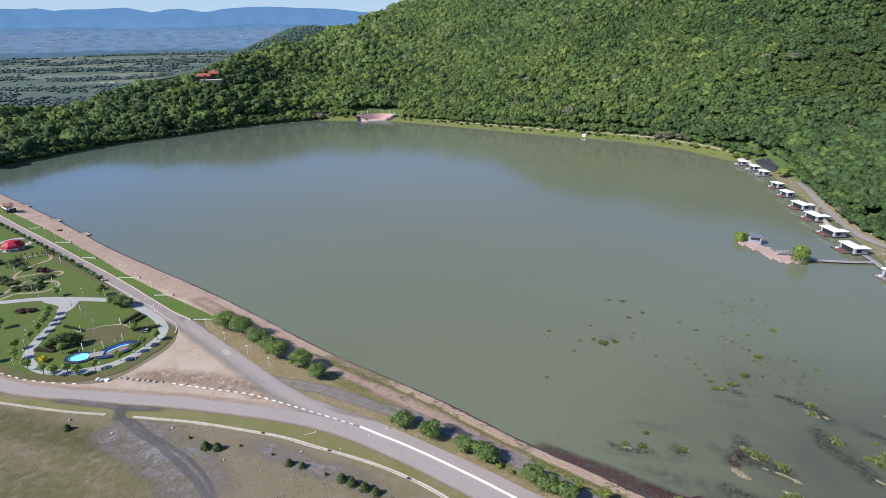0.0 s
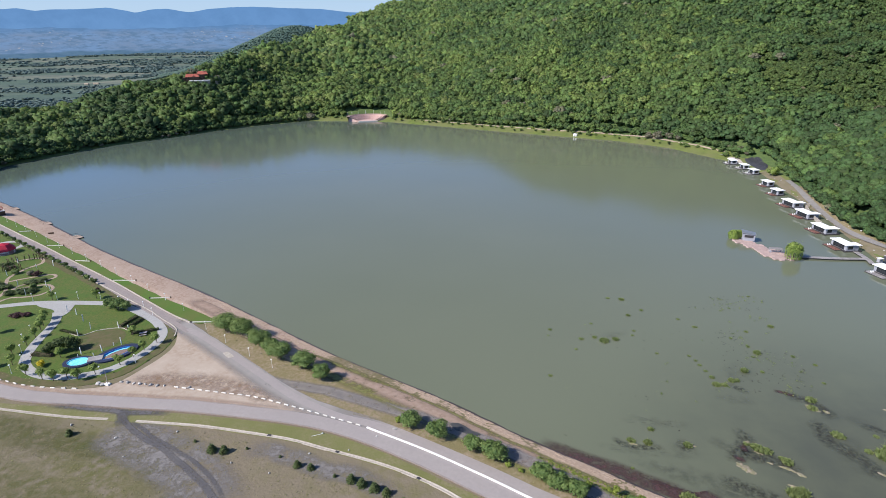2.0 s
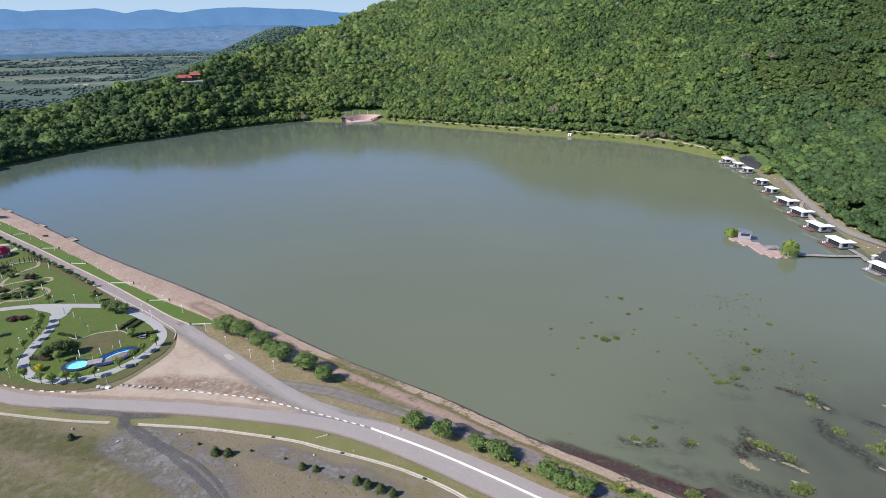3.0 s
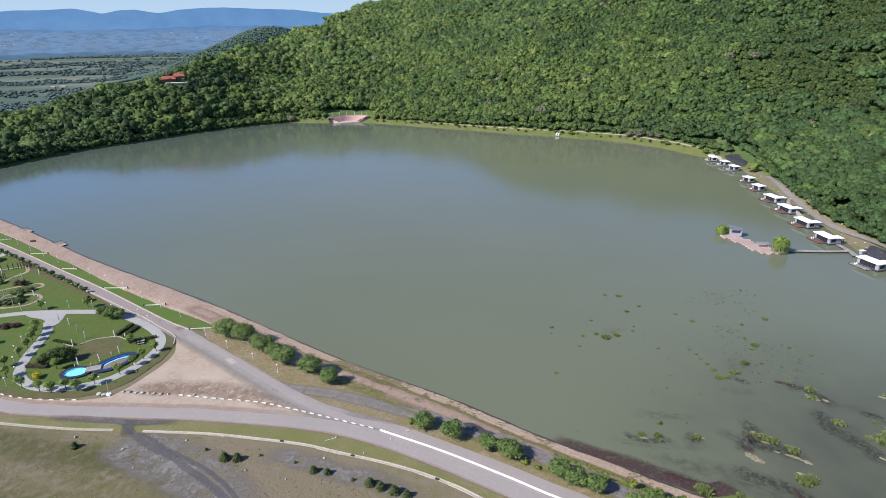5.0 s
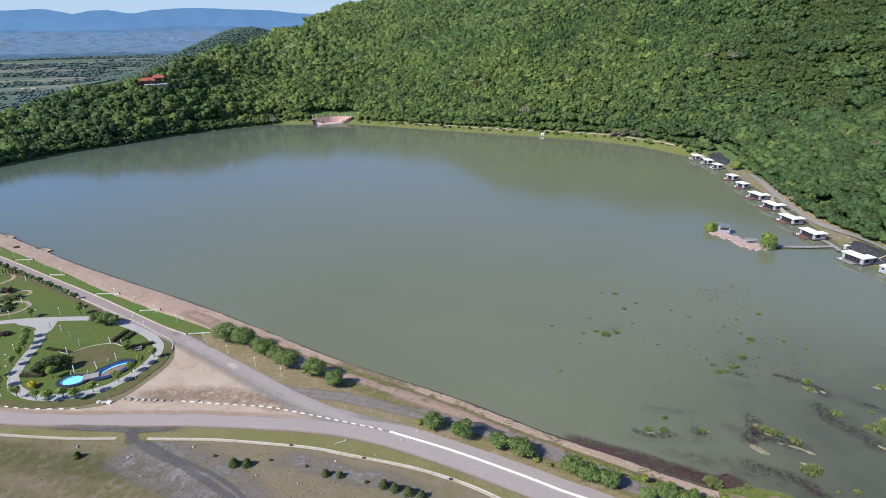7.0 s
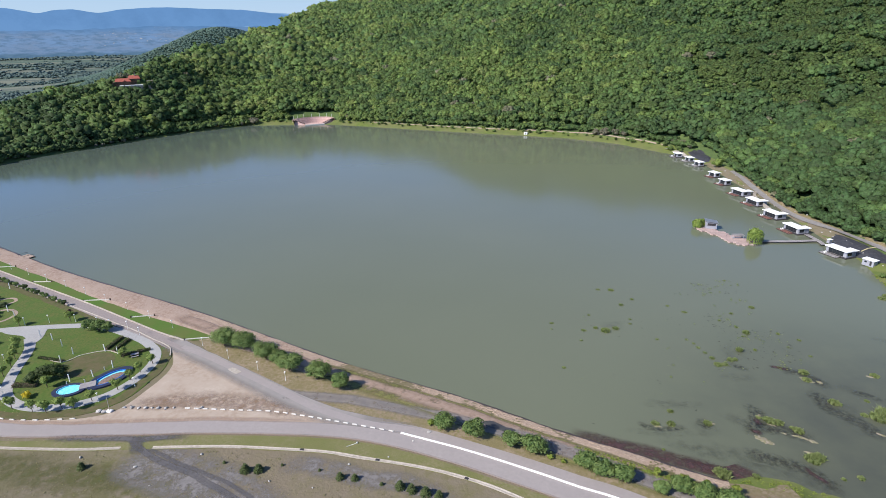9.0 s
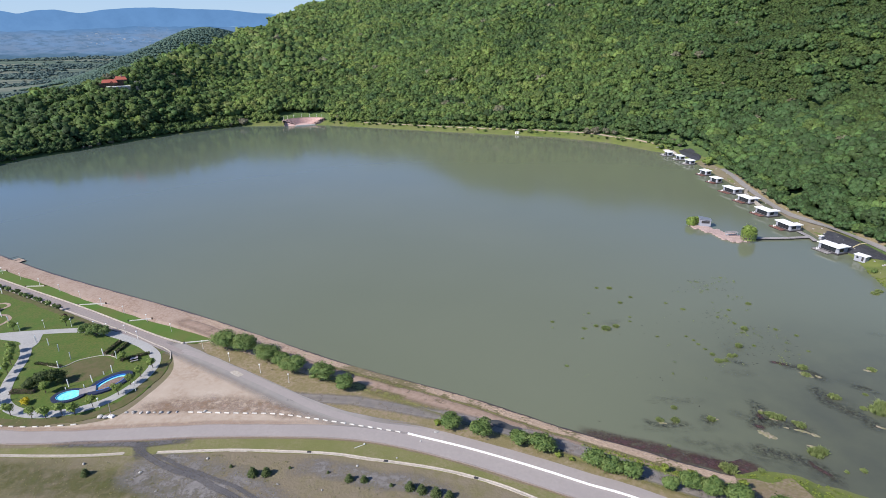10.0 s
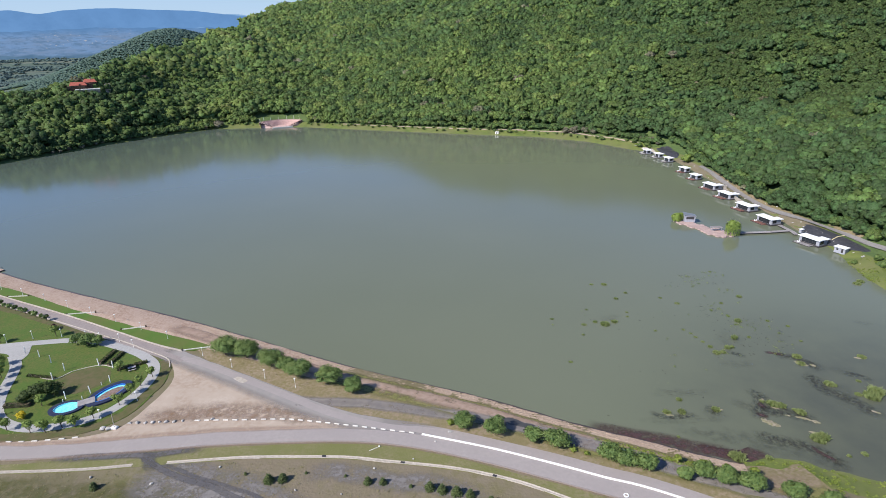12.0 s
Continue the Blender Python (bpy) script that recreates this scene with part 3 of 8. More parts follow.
def valley_rise(Y):
    """The plain climbs slowly towards the foothills."""
    return 62 * step01((Y - 2000) / 2500)


def lie(X, Y):
    """Ground height, distance from the hill shore, hill share."""
    X, Y = np.asarray(X, float), np.asarray(Y, float)
    inside = in_poly(X, Y, LAKE)
    dn, dh = seg_dist(X, Y, DAM, False), seg_dist(X, Y, HILLSIDE, False)
    share = step01((dn - dh) / 60 + 0.5)
    th = np.degrees(np.arctan2(X, Y - 300.0))
    Hh = np.interp(th, [r[0] for r in RIDGE], [r[1] for r in RIDGE])
    Ww = np.interp(th, [r[0] for r in RIDGE], [r[2] for r in RIDGE])
    d = np.maximum(dh - 12, 0)
    u = d / Ww
    up = Hh * np.where(u < 1, 1 - (1 - np.clip(u, 0, 1)) ** 1.25, 1)
    back = step01((u - 1) / (0.8 + 160 / Ww))
    hill = 1.6 * step01(dh / 7) + 0.6 * np.minimum(dh / 12, 1) + up + (-74 - up) * back
    gully = step01((th + 2) / 14)
    hill = hill + gully * (1 - back) * np.minimum(d * 0.07, 15) * waves(X + 0.35 * Y, 0.45 * Y - 0.3 * X, 165, 2.6)
    hill = hill + waves(X, Y, 130, 1.0) * np.minimum(d * 0.05, 6) * (1 - back) + waves(X, Y, 47, 4.0) * np.minimum(d * 0.02, 1.6) * (1 - back)
    away = step01((dn - 230) / 350) * step01((-X - 160) / 200)
    near = LAND * bank_rise(dn - 1.8) - 0.05 - (74 + LAND) * away
    z = near * (1 - share) + hill * share
    bump = 188 * np.exp(-(((X + 575) * 0.9 + (Y - 2330) * 0.43) / 350) ** 2 - ((-(X + 575) * 0.43 + (Y - 2330) * 0.9) / 420) ** 2)
    z = z + bump * (1 + 0.06 * waves(X, Y, 300, 2.0))
    z = z + valley_rise(Y)
    bowl = step01((21 - np.hypot(X + 86, (Y - 621) * 1.2)) / 5)
    z = z * (1 - bowl) - 0.5 * bowl
    z = np.where(inside, -np.minimum(3.0, 0.28 * np.minimum(dn, dh)), z)
    return z, dh, share, back


def axis(a, b, c, d, fine, coarse):
    left = a + (b - a) * np.linspace(0, 1, coarse, endpoint=False) ** 0.5
    right = c + (d - c) * np.linspace(0, 1, coarse + 1)[1:] ** 1.8
    return np.concatenate([left, np.arange(b, c, fine), right])


def build_ground():
    xs, ys = axis(-4900, -460, 460, 4900, 5.5, 60), axis(-900, 20, 720, 4900, 5.5, 110)
    X, Y = np.meshgrid(xs, ys)
    Z, dh, share, back = lie(X, Y)
    nx, ny = len(xs), len(ys)
    V = np.stack([X.ravel(), Y.ravel(), Z.ravel()], axis=1)
    i, j = np.meshgrid(np.arange(nx - 1), np.arange(ny - 1))
    a = (j * nx + i).ravel()
    T = np.concatenate([np.stack([a, a + 1, a + nx + 1], 1), np.stack([a, a + nx + 1, a + nx], 1)])
    ob = tri_object("ground", V, T, M_BANK, smooth=True)
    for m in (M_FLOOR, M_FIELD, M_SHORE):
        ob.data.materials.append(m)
    cx, cy = V[T].mean(axis=1)[:, 0], V[T].mean(axis=1)[:, 1]
    z, dh, share, back = lie(cx, cy)
    idx = np.zeros(len(T), np.int32)
    idx[(share > 0.5)] = 3
    idx[(share > 0.5) & (dh > np.where((cx > 150) & (cy < 400), 9, np.where(cx < -215, 2, 14)))] = 1
    idx[(cx > 120) & (cx < 500) & (cy > 70) & (cy < 400) & (share <= 0.5)] = 3
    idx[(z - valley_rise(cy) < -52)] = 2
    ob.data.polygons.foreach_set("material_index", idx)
    return tagged(ob, "rolling ground from dry grass bank to wooded hill and valley fields", "ground", kind="structure")


build_ground()

lake_line = smooth_line(LAKE, 8.0, closed=True)
grown = lake_line - normals_of(lake_line) * 4.0
tagged(part("water", ([(p[0], p[1], 0.0) for p in grown], [tuple(range(len(grown)))]), M_WATER), "calm murky green lake water reflecting hill and sky", "water", kind="structure")


# ---- distance ----
def far_range(name, mat, radius, z0, skyline, seed, wob, label, span=(-75, 75)):
    """A strip of far hills on an arc round the valley: foot at z0, skyline by bearings and heights, roughened a little."""
    g = geo()
    n, rows = 520, 7
    bear, tops = [q[0] for q in skyline], [q[1] for q in skyline]
    for i in range(n + 1):
        deg = span[0] + (span[1] - span[0]) * i / n
        a = radians(deg)
        zt = float(np.interp(deg, bear, tops)) + wob * (noise.noise((deg * 0.9, seed, 0.3)) + 0.5 * noise.noise((deg * 3.1, seed, 7.3)))
        for r in range(rows + 1):
            t = r / rows
            rr = radius + 120 * t + 30 * noise.noise((i * 0.12, r * 0.8, seed))
            g[0].append((rr * math.sin(a), rr * math.cos(a), z0 + (zt - z0) * t))
    for i in range(n):
        for r in range(rows):
            k = i * (rows + 1) + r
            g[1].append((k, k + rows + 1, k + rows + 2, k + 1))
    return tagged(part(name, g, mat, smooth=True), label, "backdrop", kind="structure")


def sky_strip():
    """An added strip that glows in pale summer sky colours, low over the mountains."""
    g = geo()
    for i in range(61):
        a = radians(-80 + 160 * i / 60)
        for z in (-90, 250, 420, 700):
            g[0].append((4890 * math.sin(a), 4890 * math.cos(a), z))
    for i in range(60):
        for r in range(3):
            k = 4 * i + r
            g[1].append((k, k + 4, k + 5, k + 1))
    return tagged(part("backdrop_sky", g, M_SKY), "pale blue summer sky over the mountains", "backdrop", kind="structure")


sky_strip()
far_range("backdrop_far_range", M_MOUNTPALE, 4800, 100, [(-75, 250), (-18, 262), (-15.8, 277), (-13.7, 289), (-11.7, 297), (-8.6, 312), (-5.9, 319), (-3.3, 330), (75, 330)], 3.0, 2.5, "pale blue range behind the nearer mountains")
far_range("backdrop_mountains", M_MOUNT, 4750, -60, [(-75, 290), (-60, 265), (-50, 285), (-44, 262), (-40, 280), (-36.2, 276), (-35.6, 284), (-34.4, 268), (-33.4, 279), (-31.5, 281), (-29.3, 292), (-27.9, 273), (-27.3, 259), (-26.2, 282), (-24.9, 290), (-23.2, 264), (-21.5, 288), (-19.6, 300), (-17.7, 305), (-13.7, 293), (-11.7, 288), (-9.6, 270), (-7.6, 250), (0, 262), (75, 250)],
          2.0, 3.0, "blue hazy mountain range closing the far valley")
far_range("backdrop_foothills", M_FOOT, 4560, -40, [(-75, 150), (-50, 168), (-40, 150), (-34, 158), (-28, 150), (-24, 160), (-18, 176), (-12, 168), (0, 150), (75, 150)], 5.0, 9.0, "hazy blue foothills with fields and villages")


# ---- foliage ----
def ico(sub):
    bm = bmesh.new()
    bmesh.ops.create_icosphere(bm, subdivisions=sub, radius=1)
    V = np.array([v.co[:] for v in bm.verts])
    T = np.array([[v.index for v in q.verts] for q in bm.faces])
    bm.free()
    return V, T


ICO1, ICO2 = ico(1), ico(2)
OCTA = (np.array([(1.0, 0, 0), (0, 1.0, 0), (-1.0, 0, 0), (0, -1.0, 0), (0, 0, 1.0), (0, 0, -1.0)]), np.array([(0, 1, 4), (1, 2, 4), (2, 3, 4), (3, 0, 4), (1, 0, 5), (2, 1, 5), (3, 2, 5), (0, 3, 5)]))
ICO0 = ([], [])
bm0 = bmesh.new()
bmesh.ops.create_cone(bm0, cap_ends=True, segments=5, radius1=0.9, radius2=0.45, depth=1.3)
bmesh.ops.triangulate(bm0, faces=bm0.faces[:])
ICO0 = (np.array([v.co[:] for v in bm0.verts]), np.array([[v.index for v in q.verts] for q in bm0.faces]))
bm0.free()


def crown(rng, r, h, lobes, leaves, leaf, core=True, droop=0.0, squash=0.8, ragged=0.0):
    """A crown of several lobes, a ragged inner body and many small bent leaf clumps. Its middle is at the origin."""
    L = [(0, 0, 0, 0.72)]
    for i in range(lobes):
        a, e, o = 2 * math.pi * (i + rng.random()) / lobes, rng.uniform(-0.5, 0.95), rng.uniform(0.44, 0.66)
        L.append((o * math.cos(a) * math.cos(e), o * math.sin(a) * math.cos(e), 0.6 * math.sin(e), rng.uniform(0.28, 0.52)))
    L = np.array(L)
    if ragged:
        L[1:, :3] *= rng.uniform(0.75, 1.0 + 2.2 * ragged, (lobes, 1))
        L[1:, 3] *= rng.uniform(0.6, 1.1, lobes)
    Vs, Ts, n = [], [], 0
    if core:
        for cx, cy, cz, s in (L if core == "lobes" else L[:1]):
            V, T = ICO0 if core == "rough" else ICO1
            V = V * (s * (0.95 if core == "rough" else 0.74) * (1 + 0.28 * (rng.random((len(V), 1)) - 0.5))) + (cx, cy, cz)
            Vs.append(V), Ts.append(T + n)
            n += len(V)
    k = rng.choice(len(L), leaves, p=L[:, 3] ** 2 / np.sum(L[:, 3] ** 2))
    d = rng.normal(size=(leaves, 3))
    d[:, 2] = np.abs(d[:, 2]) * np.where(rng.random(leaves) < 0.78, 1, -1)
    d /= np.linalg.norm(d, axis=1)[:, None]
    P = L[k, :3] + d * L[k, 3:4] * rng.uniform(0.76, 1.10, (leaves, 1)) * (1 + ragged * rng.exponential(1.0, (leaves, 1)))
    P[:, 2] -= droop * rng.random(leaves) * np.hypot(P[:, 0], P[:, 1])
    N = d + rng.normal(size=(leaves, 3)) * 0.28
    N /= np.linalg.norm(N, axis=1)[:, None]
    U = np.cross(N, rng.normal(size=(leaves, 3)))
    U /= np.linalg.norm(U, axis=1)[:, None]
    W = np.cross(N, U)
    s = leaf / r * rng.uniform(0.6, 1.35, (leaves, 1))
    a, b, c, e = P + U * s, P + W * s * 0.75 - N * s * 0.25, P - U * s * 0.9, P - W * s * 0.7 - N * s * 0.3
    Vs.append(np.stack([a, b, c, e], 1).reshape(-1, 3))
    q = n + 4 * np.arange(leaves)
    Ts.append(np.stack([q, q + 1, q + 2], 1)), Ts.append(np.stack([q, q + 2, q + 3], 1))
    V = np.concatenate(Vs) * (r, r, h * squash)
    return V, np.concatenate(Ts)


def wood_crown(rng, r, lobes, solid, leaves, leaf):
    """A crown of the wood: rounded boughs crowded over a dome, with leaf clumps on them. Also gives soft normals."""
    SV, ST = solid
    L = [(0.0, 0.0, -0.05, 0.74)]
    for i in range(lobes):
        a, e, o = 2.4 * i + rng.uniform(-0.4, 0.4), math.asin(min(0.98, -0.12 + 1.1 * (i + rng.random()) / lobes)), rng.uniform(0.58, 0.76)
        L.append((o * math.cos(a) * math.cos(e), o * math.sin(a) * math.cos(e), o * math.sin(e), rng.uniform(0.7, 1.15) * 1.28 / math.sqrt(lobes)))
    L = np.array(L)
    Vs, Ts, Ns, n = [], [], [], 0
    for cx, cy, cz, q in L:
        spin = np.linalg.qr(rng.normal(size=(3, 3)))[0]
        D = SV @ (spin * np.sign(np.linalg.det(spin))) / np.linalg.norm(SV, axis=1)[:, None]
        Vs.append(D * (q * rng.uniform(0.82, 1.12, (len(D), 1))) + (cx, cy, cz)), Ts.append(ST + n), Ns.append(D)
        n += len(D)
    k = rng.choice(np.arange(1, len(L)), leaves)
    d = rng.normal(size=(leaves, 3))
    d[:, 2] = np.abs(d[:, 2]) * np.where(rng.random(leaves) < 0.8, 1, -1)
    d /= np.linalg.norm(d, axis=1)[:, None]
    P = L[k, :3] + d * L[k, 3:4] * rng.uniform(0.9, 1.16, (leaves, 1))
    N = d + rng.normal(size=(leaves, 3)) * 0.35
    N /= np.linalg.norm(N, axis=1)[:, None]
    U = np.cross(N, rng.normal(size=(leaves, 3)))
    U /= np.linalg.norm(U, axis=1)[:, None]
    W = np.cross(N, U)
    q = leaf / r * rng.uniform(0.5, 1.4, (leaves, 1))
    Vs.append(np.stack([P + U * q, P + W * q * 0.75 - N * q * 0.3, P - U * q * 0.9, P - W * q * 0.7 - N * q * 0.3], 1).reshape(-1, 3))
    Ns.append(np.repeat(d, 4, axis=0))
    b = n + 4 * np.arange(leaves)
    Ts.append(np.stack([b, b + 1, b + 2], 1)), Ts.append(np.stack([b, b + 2, b + 3], 1))
    V, N = np.concatenate(Vs), np.concatenate(Ns)
    C = V / (np.linalg.norm(V, axis=1)[:, None] + 1e-6)
    N = 0.6 * N + 0.4 * C + (0, 0, 0.22)
    N /= np.linalg.norm(N, axis=1)[:, None]
    return V * (r, r, 0.8 * r), np.concatenate(Ts), N


def turned(pool, turn):
    """The soft normals of the scattered crowns, in the order of scatter()."""
    out = []
    for k, a in enumerate(turn):
        N = pool[k % len(pool)][2]
        c, q = math.cos(a), math.sin(a)
        out.append(np.stack([c * N[:, 0] - q * N[:, 1], q * N[:, 0] + c * N[:, 1], N[:, 2]], 1))
    return np.concatenate(out)


def scatter(pool, P, R, turn):
    """Joins copies of crown templates, at points P with scale R and turn about z."""
    Vs, Ts, n = [], [], 0
    for p, s, a, k in zip(P, R, turn, range(len(P))):
        V, T = pool[k % len(pool)][:2]
        c, q = math.cos(a), math.sin(a)
        X = np.empty_like(V)
        X[:, 0], X[:, 1], X[:, 2] = s[0] * (c * V[:, 0] - q * V[:, 1]) + p[0], s[0] * (q * V[:, 0] + c * V[:, 1]) + p[1], s[1] * V[:, 2] + p[2]
        Vs.append(X), Ts.append(T + n)
        n += len(V)
    return np.concatenate(Vs), np.concatenate(Ts)


rng = np.random.default_rng(7)


def wood(X, Y):
    """Where the hill wood stands: plan points inside it, with ground height and distance from the shore."""
    z, dh, share, back = lie(X, Y)
    th = np.degrees(np.arctan2(X, Y - 300.0))
    ww = np.interp(th, [r[0] for r in RIDGE], [r[2] for r in RIDGE])
    edge = np.interp(th, [-60, -42, -34, -20, 20, 40, 47, 60, 67, 120], [3, 3, 8, 14.0, 14.0, 14.0, 17.0, 15.0, 5, 4]) + 1.6 * waves(X, Y, 55, 3.0)
    keep = (share > 0.55) & (dh > edge) & (dh < ww + 25) & ~in_poly(X, Y, LAKE)
    keep &= np.hypot((X + 268) * 0.75, Y - 623) > 10
    keep &= ~((X > 150) & (Y < 425) & (X < np.interp(Y, [150, 170, 186, 200, 212, 226, 240, 254, 272, 295, 315, 335, 350, 362, 372, 392, 410, 425], [178, 181, 182, 183, 182.6, 182, 183, 186, 190.5, 197, 203, 208, 212, 216, 219, 221, 218, 208]) + 2.6 + 0.9 * waves(X, Y, 35, 5.0)))
    keep &= ~((np.abs(X + 85) < 27) & (dh < 34)) & (np.hypot(X + 149, Y - 626) > 8)
    keep &= (np.abs(np.degrees(np.arctan2(X, Y + 40))) < 50) & (Y < 1350) & (dh < np.interp(th, [0, 12, 25], [900, 520, 340]))
    return keep, z, dh, th


def stand(X, Y, R, near):
    """Which of the seedlings (largest first) find room: crowns overlap by a good part, none stands in another."""
    cell, taken, out = 9.0, {}, []
    for i in range(len(X)):
        x, y, r = X[i], Y[i], R[i]
        cx, cy = int(x // cell), int(y // cell)
        free = True
        for p in (cx - 1, cx, cx + 1):
            for q in (cy - 1, cy, cy + 1):
                for u, v, w in taken.get((p, q), ()):
                    if (x - u) ** 2 + (y - v) ** 2 < (near * (r + w)) ** 2:
                        free = False
                        break
                if not free:
                    break
            if not free:
                break
        if free:
            taken.setdefault((cx, cy), []).append((x, y, r))
            out.append(i)
    return np.array(out)


def tint_of(ob, pool, tint):
    """Each tree's tint, as a mesh attribute."""
    at = ob.data.attributes.new("tint", "FLOAT", "POINT")
    at.data.foreach_set("value", np.concatenate([np.full(len(pool[k % len(pool)][0]), t) for k, t in enumerate(tint)]).astype(np.float32))


def plant_forest():
    n = 240000
    X, Y = rng.uniform(-560, 900, n), rng.uniform(110, 1400, n)
    keep, z, dh, th = wood(X, Y)
    X, Y, z, dh, th = X[keep], Y[keep], z[keep], dh[keep], th[keep]
    n = len(X)
    open_slope = (step01((th - 42) / 22) * step01((dh - 45) / 60) + 0.22 * waves(X, Y, 70, 8.0) > 0.5) & (rng.random(n) > 0.03) & (waves(X, Y, 42, 1.7) < 0.62)
    R = np.clip(3.55 * np.exp(0.40 * rng.normal(size=n)) * (1 + 0.30 * waves(X, Y, 95, 6.0)), 1.9, 8.0)
    R = R * (1 + 0.34 * step01((-th + 2) / 22))
    R = np.where(open_slope, np.clip(R * 0.74, 1.7, 3.6), R)
    rim = np.clip((dh - np.where((th < -34) | (th > 50), -5, 7)) / 19, 0.5, 1)
    R = R * rim ** 0.7
    # close-set low trees along the path above the cottages and along the far shore
    q = smooth_line([(178, 150), (181, 170), (182, 186), (183, 200), (182.6, 212), (182, 226), (183, 240), (186, 254), (190.5, 272), (197, 295), (203, 315), (208, 335), (212, 350), (219, 370), (221.5, 394)], 1.3)
    e1 = q - normals_of(q) * rng.uniform(2.8, 6.0, (len(q), 1))
    q = smooth_line(HILLSIDE[13:24], 1.3)
    e2 = q - normals_of(q) * rng.uniform(14.6, 18.5, (len(q), 1))
    e2 = e2[np.abs(e2[:, 0] + 85) > 27]
    e3 = smooth_line(HILLSIDE[22:27], 1.3)
    e3 = e3 - normals_of(e3) * rng.uniform(2.2, 6.0, (len(e3), 1))
    e = np.concatenate([e1, e2, e3])
    ez, edh, eshare, eback = lie(e[:, 0], e[:, 1])
    m = len(e)
    X, Y, z, dh = np.concatenate([e[:, 0], X]), np.concatenate([e[:, 1], Y]), np.concatenate([ez, z]), np.concatenate([edh, dh])
    th, R = np.concatenate([np.degrees(np.arctan2(e[:, 0], e[:, 1] - 300.0)), th]), np.concatenate([rng.uniform(2.0, 3.6, m), R])
    rim, open_slope = np.concatenate([np.full(m, 0.6), rim]), np.concatenate([np.zeros(m, bool), open_slope])
    order = np.concatenate([np.arange(m), m + np.argsort(-R[m:] * rng.uniform(0.75, 1.0, n))])
    pick = order[stand(X[order], Y[order], R[order], 0.43)]
    X, Y, z, dh, th, R, rim, open_slope = (q[pick] for q in (X, Y, z, dh, th, R, rim, open_slope))
    D = np.hypot(X, Y)
    # tone by region: lower far left, right and up the slope; plus random
    tone = 0.47 + 0.06 * step01((-th - 4) / 18) - 0.24 * step01((-th - 28) / 10) - 0.40 * step01((th - 34) / 30) - 0.22 * step01((dh - 110) / 140) * step01((th + 5) / 15) + 0.21 * waves(X, Y, 130, 2.0) + 0.12 * waves(X, Y, 38, 5.0) + 0.21 * rng.normal(size=len(X))
    tone = np.clip(tone, 0.0, 0.92)
    tone[rng.random(len(X)) < 0.006] = 1.0
    for name, mat, own, label in (("forest", M_FOREST, ~open_slope, "dense green deciduous forest covering the hillside"), ("scrub_forest", M_SCRUB, open_slope, "yellow-green scrub wood on the open slope")):
        cut = 0.68 if name == "scrub_forest" else 1.0
        for lo, hi, lobes, solid, leaves, leaf in ((0, 340, 17, ICO1, 220, 0.42), (340, 460, 14, ICO1, 90, 0.52), (460, 600, 15, OCTA, 48, 0.62), (600, 780, 13, OCTA, 40, 0.9), (780, 2000, 6, OCTA, 6, 1.4)):
            for small in (False, True):
                sel = own & (D >= lo) & (D < hi) & ((R < 3.0) == small)
                n = int(sel.sum())
                if not n:
                    continue
                r0 = 2.4 if small else 4.6
                pool = [wood_crown(np.random.default_rng(20 + i), r0, int(lobes * cut * (0.6 if small else 1)), solid, int(leaves * cut * (0.5 if small else 1)), leaf * (0.8 if small else 1.0)) for i in range(14)]
                k = R[sel] / r0
                tall = k * rng.uniform(0.92, 1.25, n)
                mid = (4.6 + 0.6 * waves(X[sel], Y[sel], 45, 3.0) + rng.uniform(-0.6, 0.6, n)) * np.where(open_slope[sel], 0.42, 1.0)
                mid = np.where(rim[sel] < 0.97, np.minimum(mid * rim[sel], 0.85 * R[sel] * rng.uniform(0.9, 1.3, n)), mid)
                turn = rng.uniform(0, 6.28, n)
                V, T = scatter(pool, np.stack([X[sel], Y[sel], z[sel] + mid], 1), np.stack([1.1 * k, tall], 1), turn)
                ob = tri_object(name, V, T, mat)
                ob.data.normals_split_custom_set_from_vertices(turned(pool, turn))
                tint_of(ob, pool, tone[sel])
                tagged(ob, label, "forest", kind="stuff")


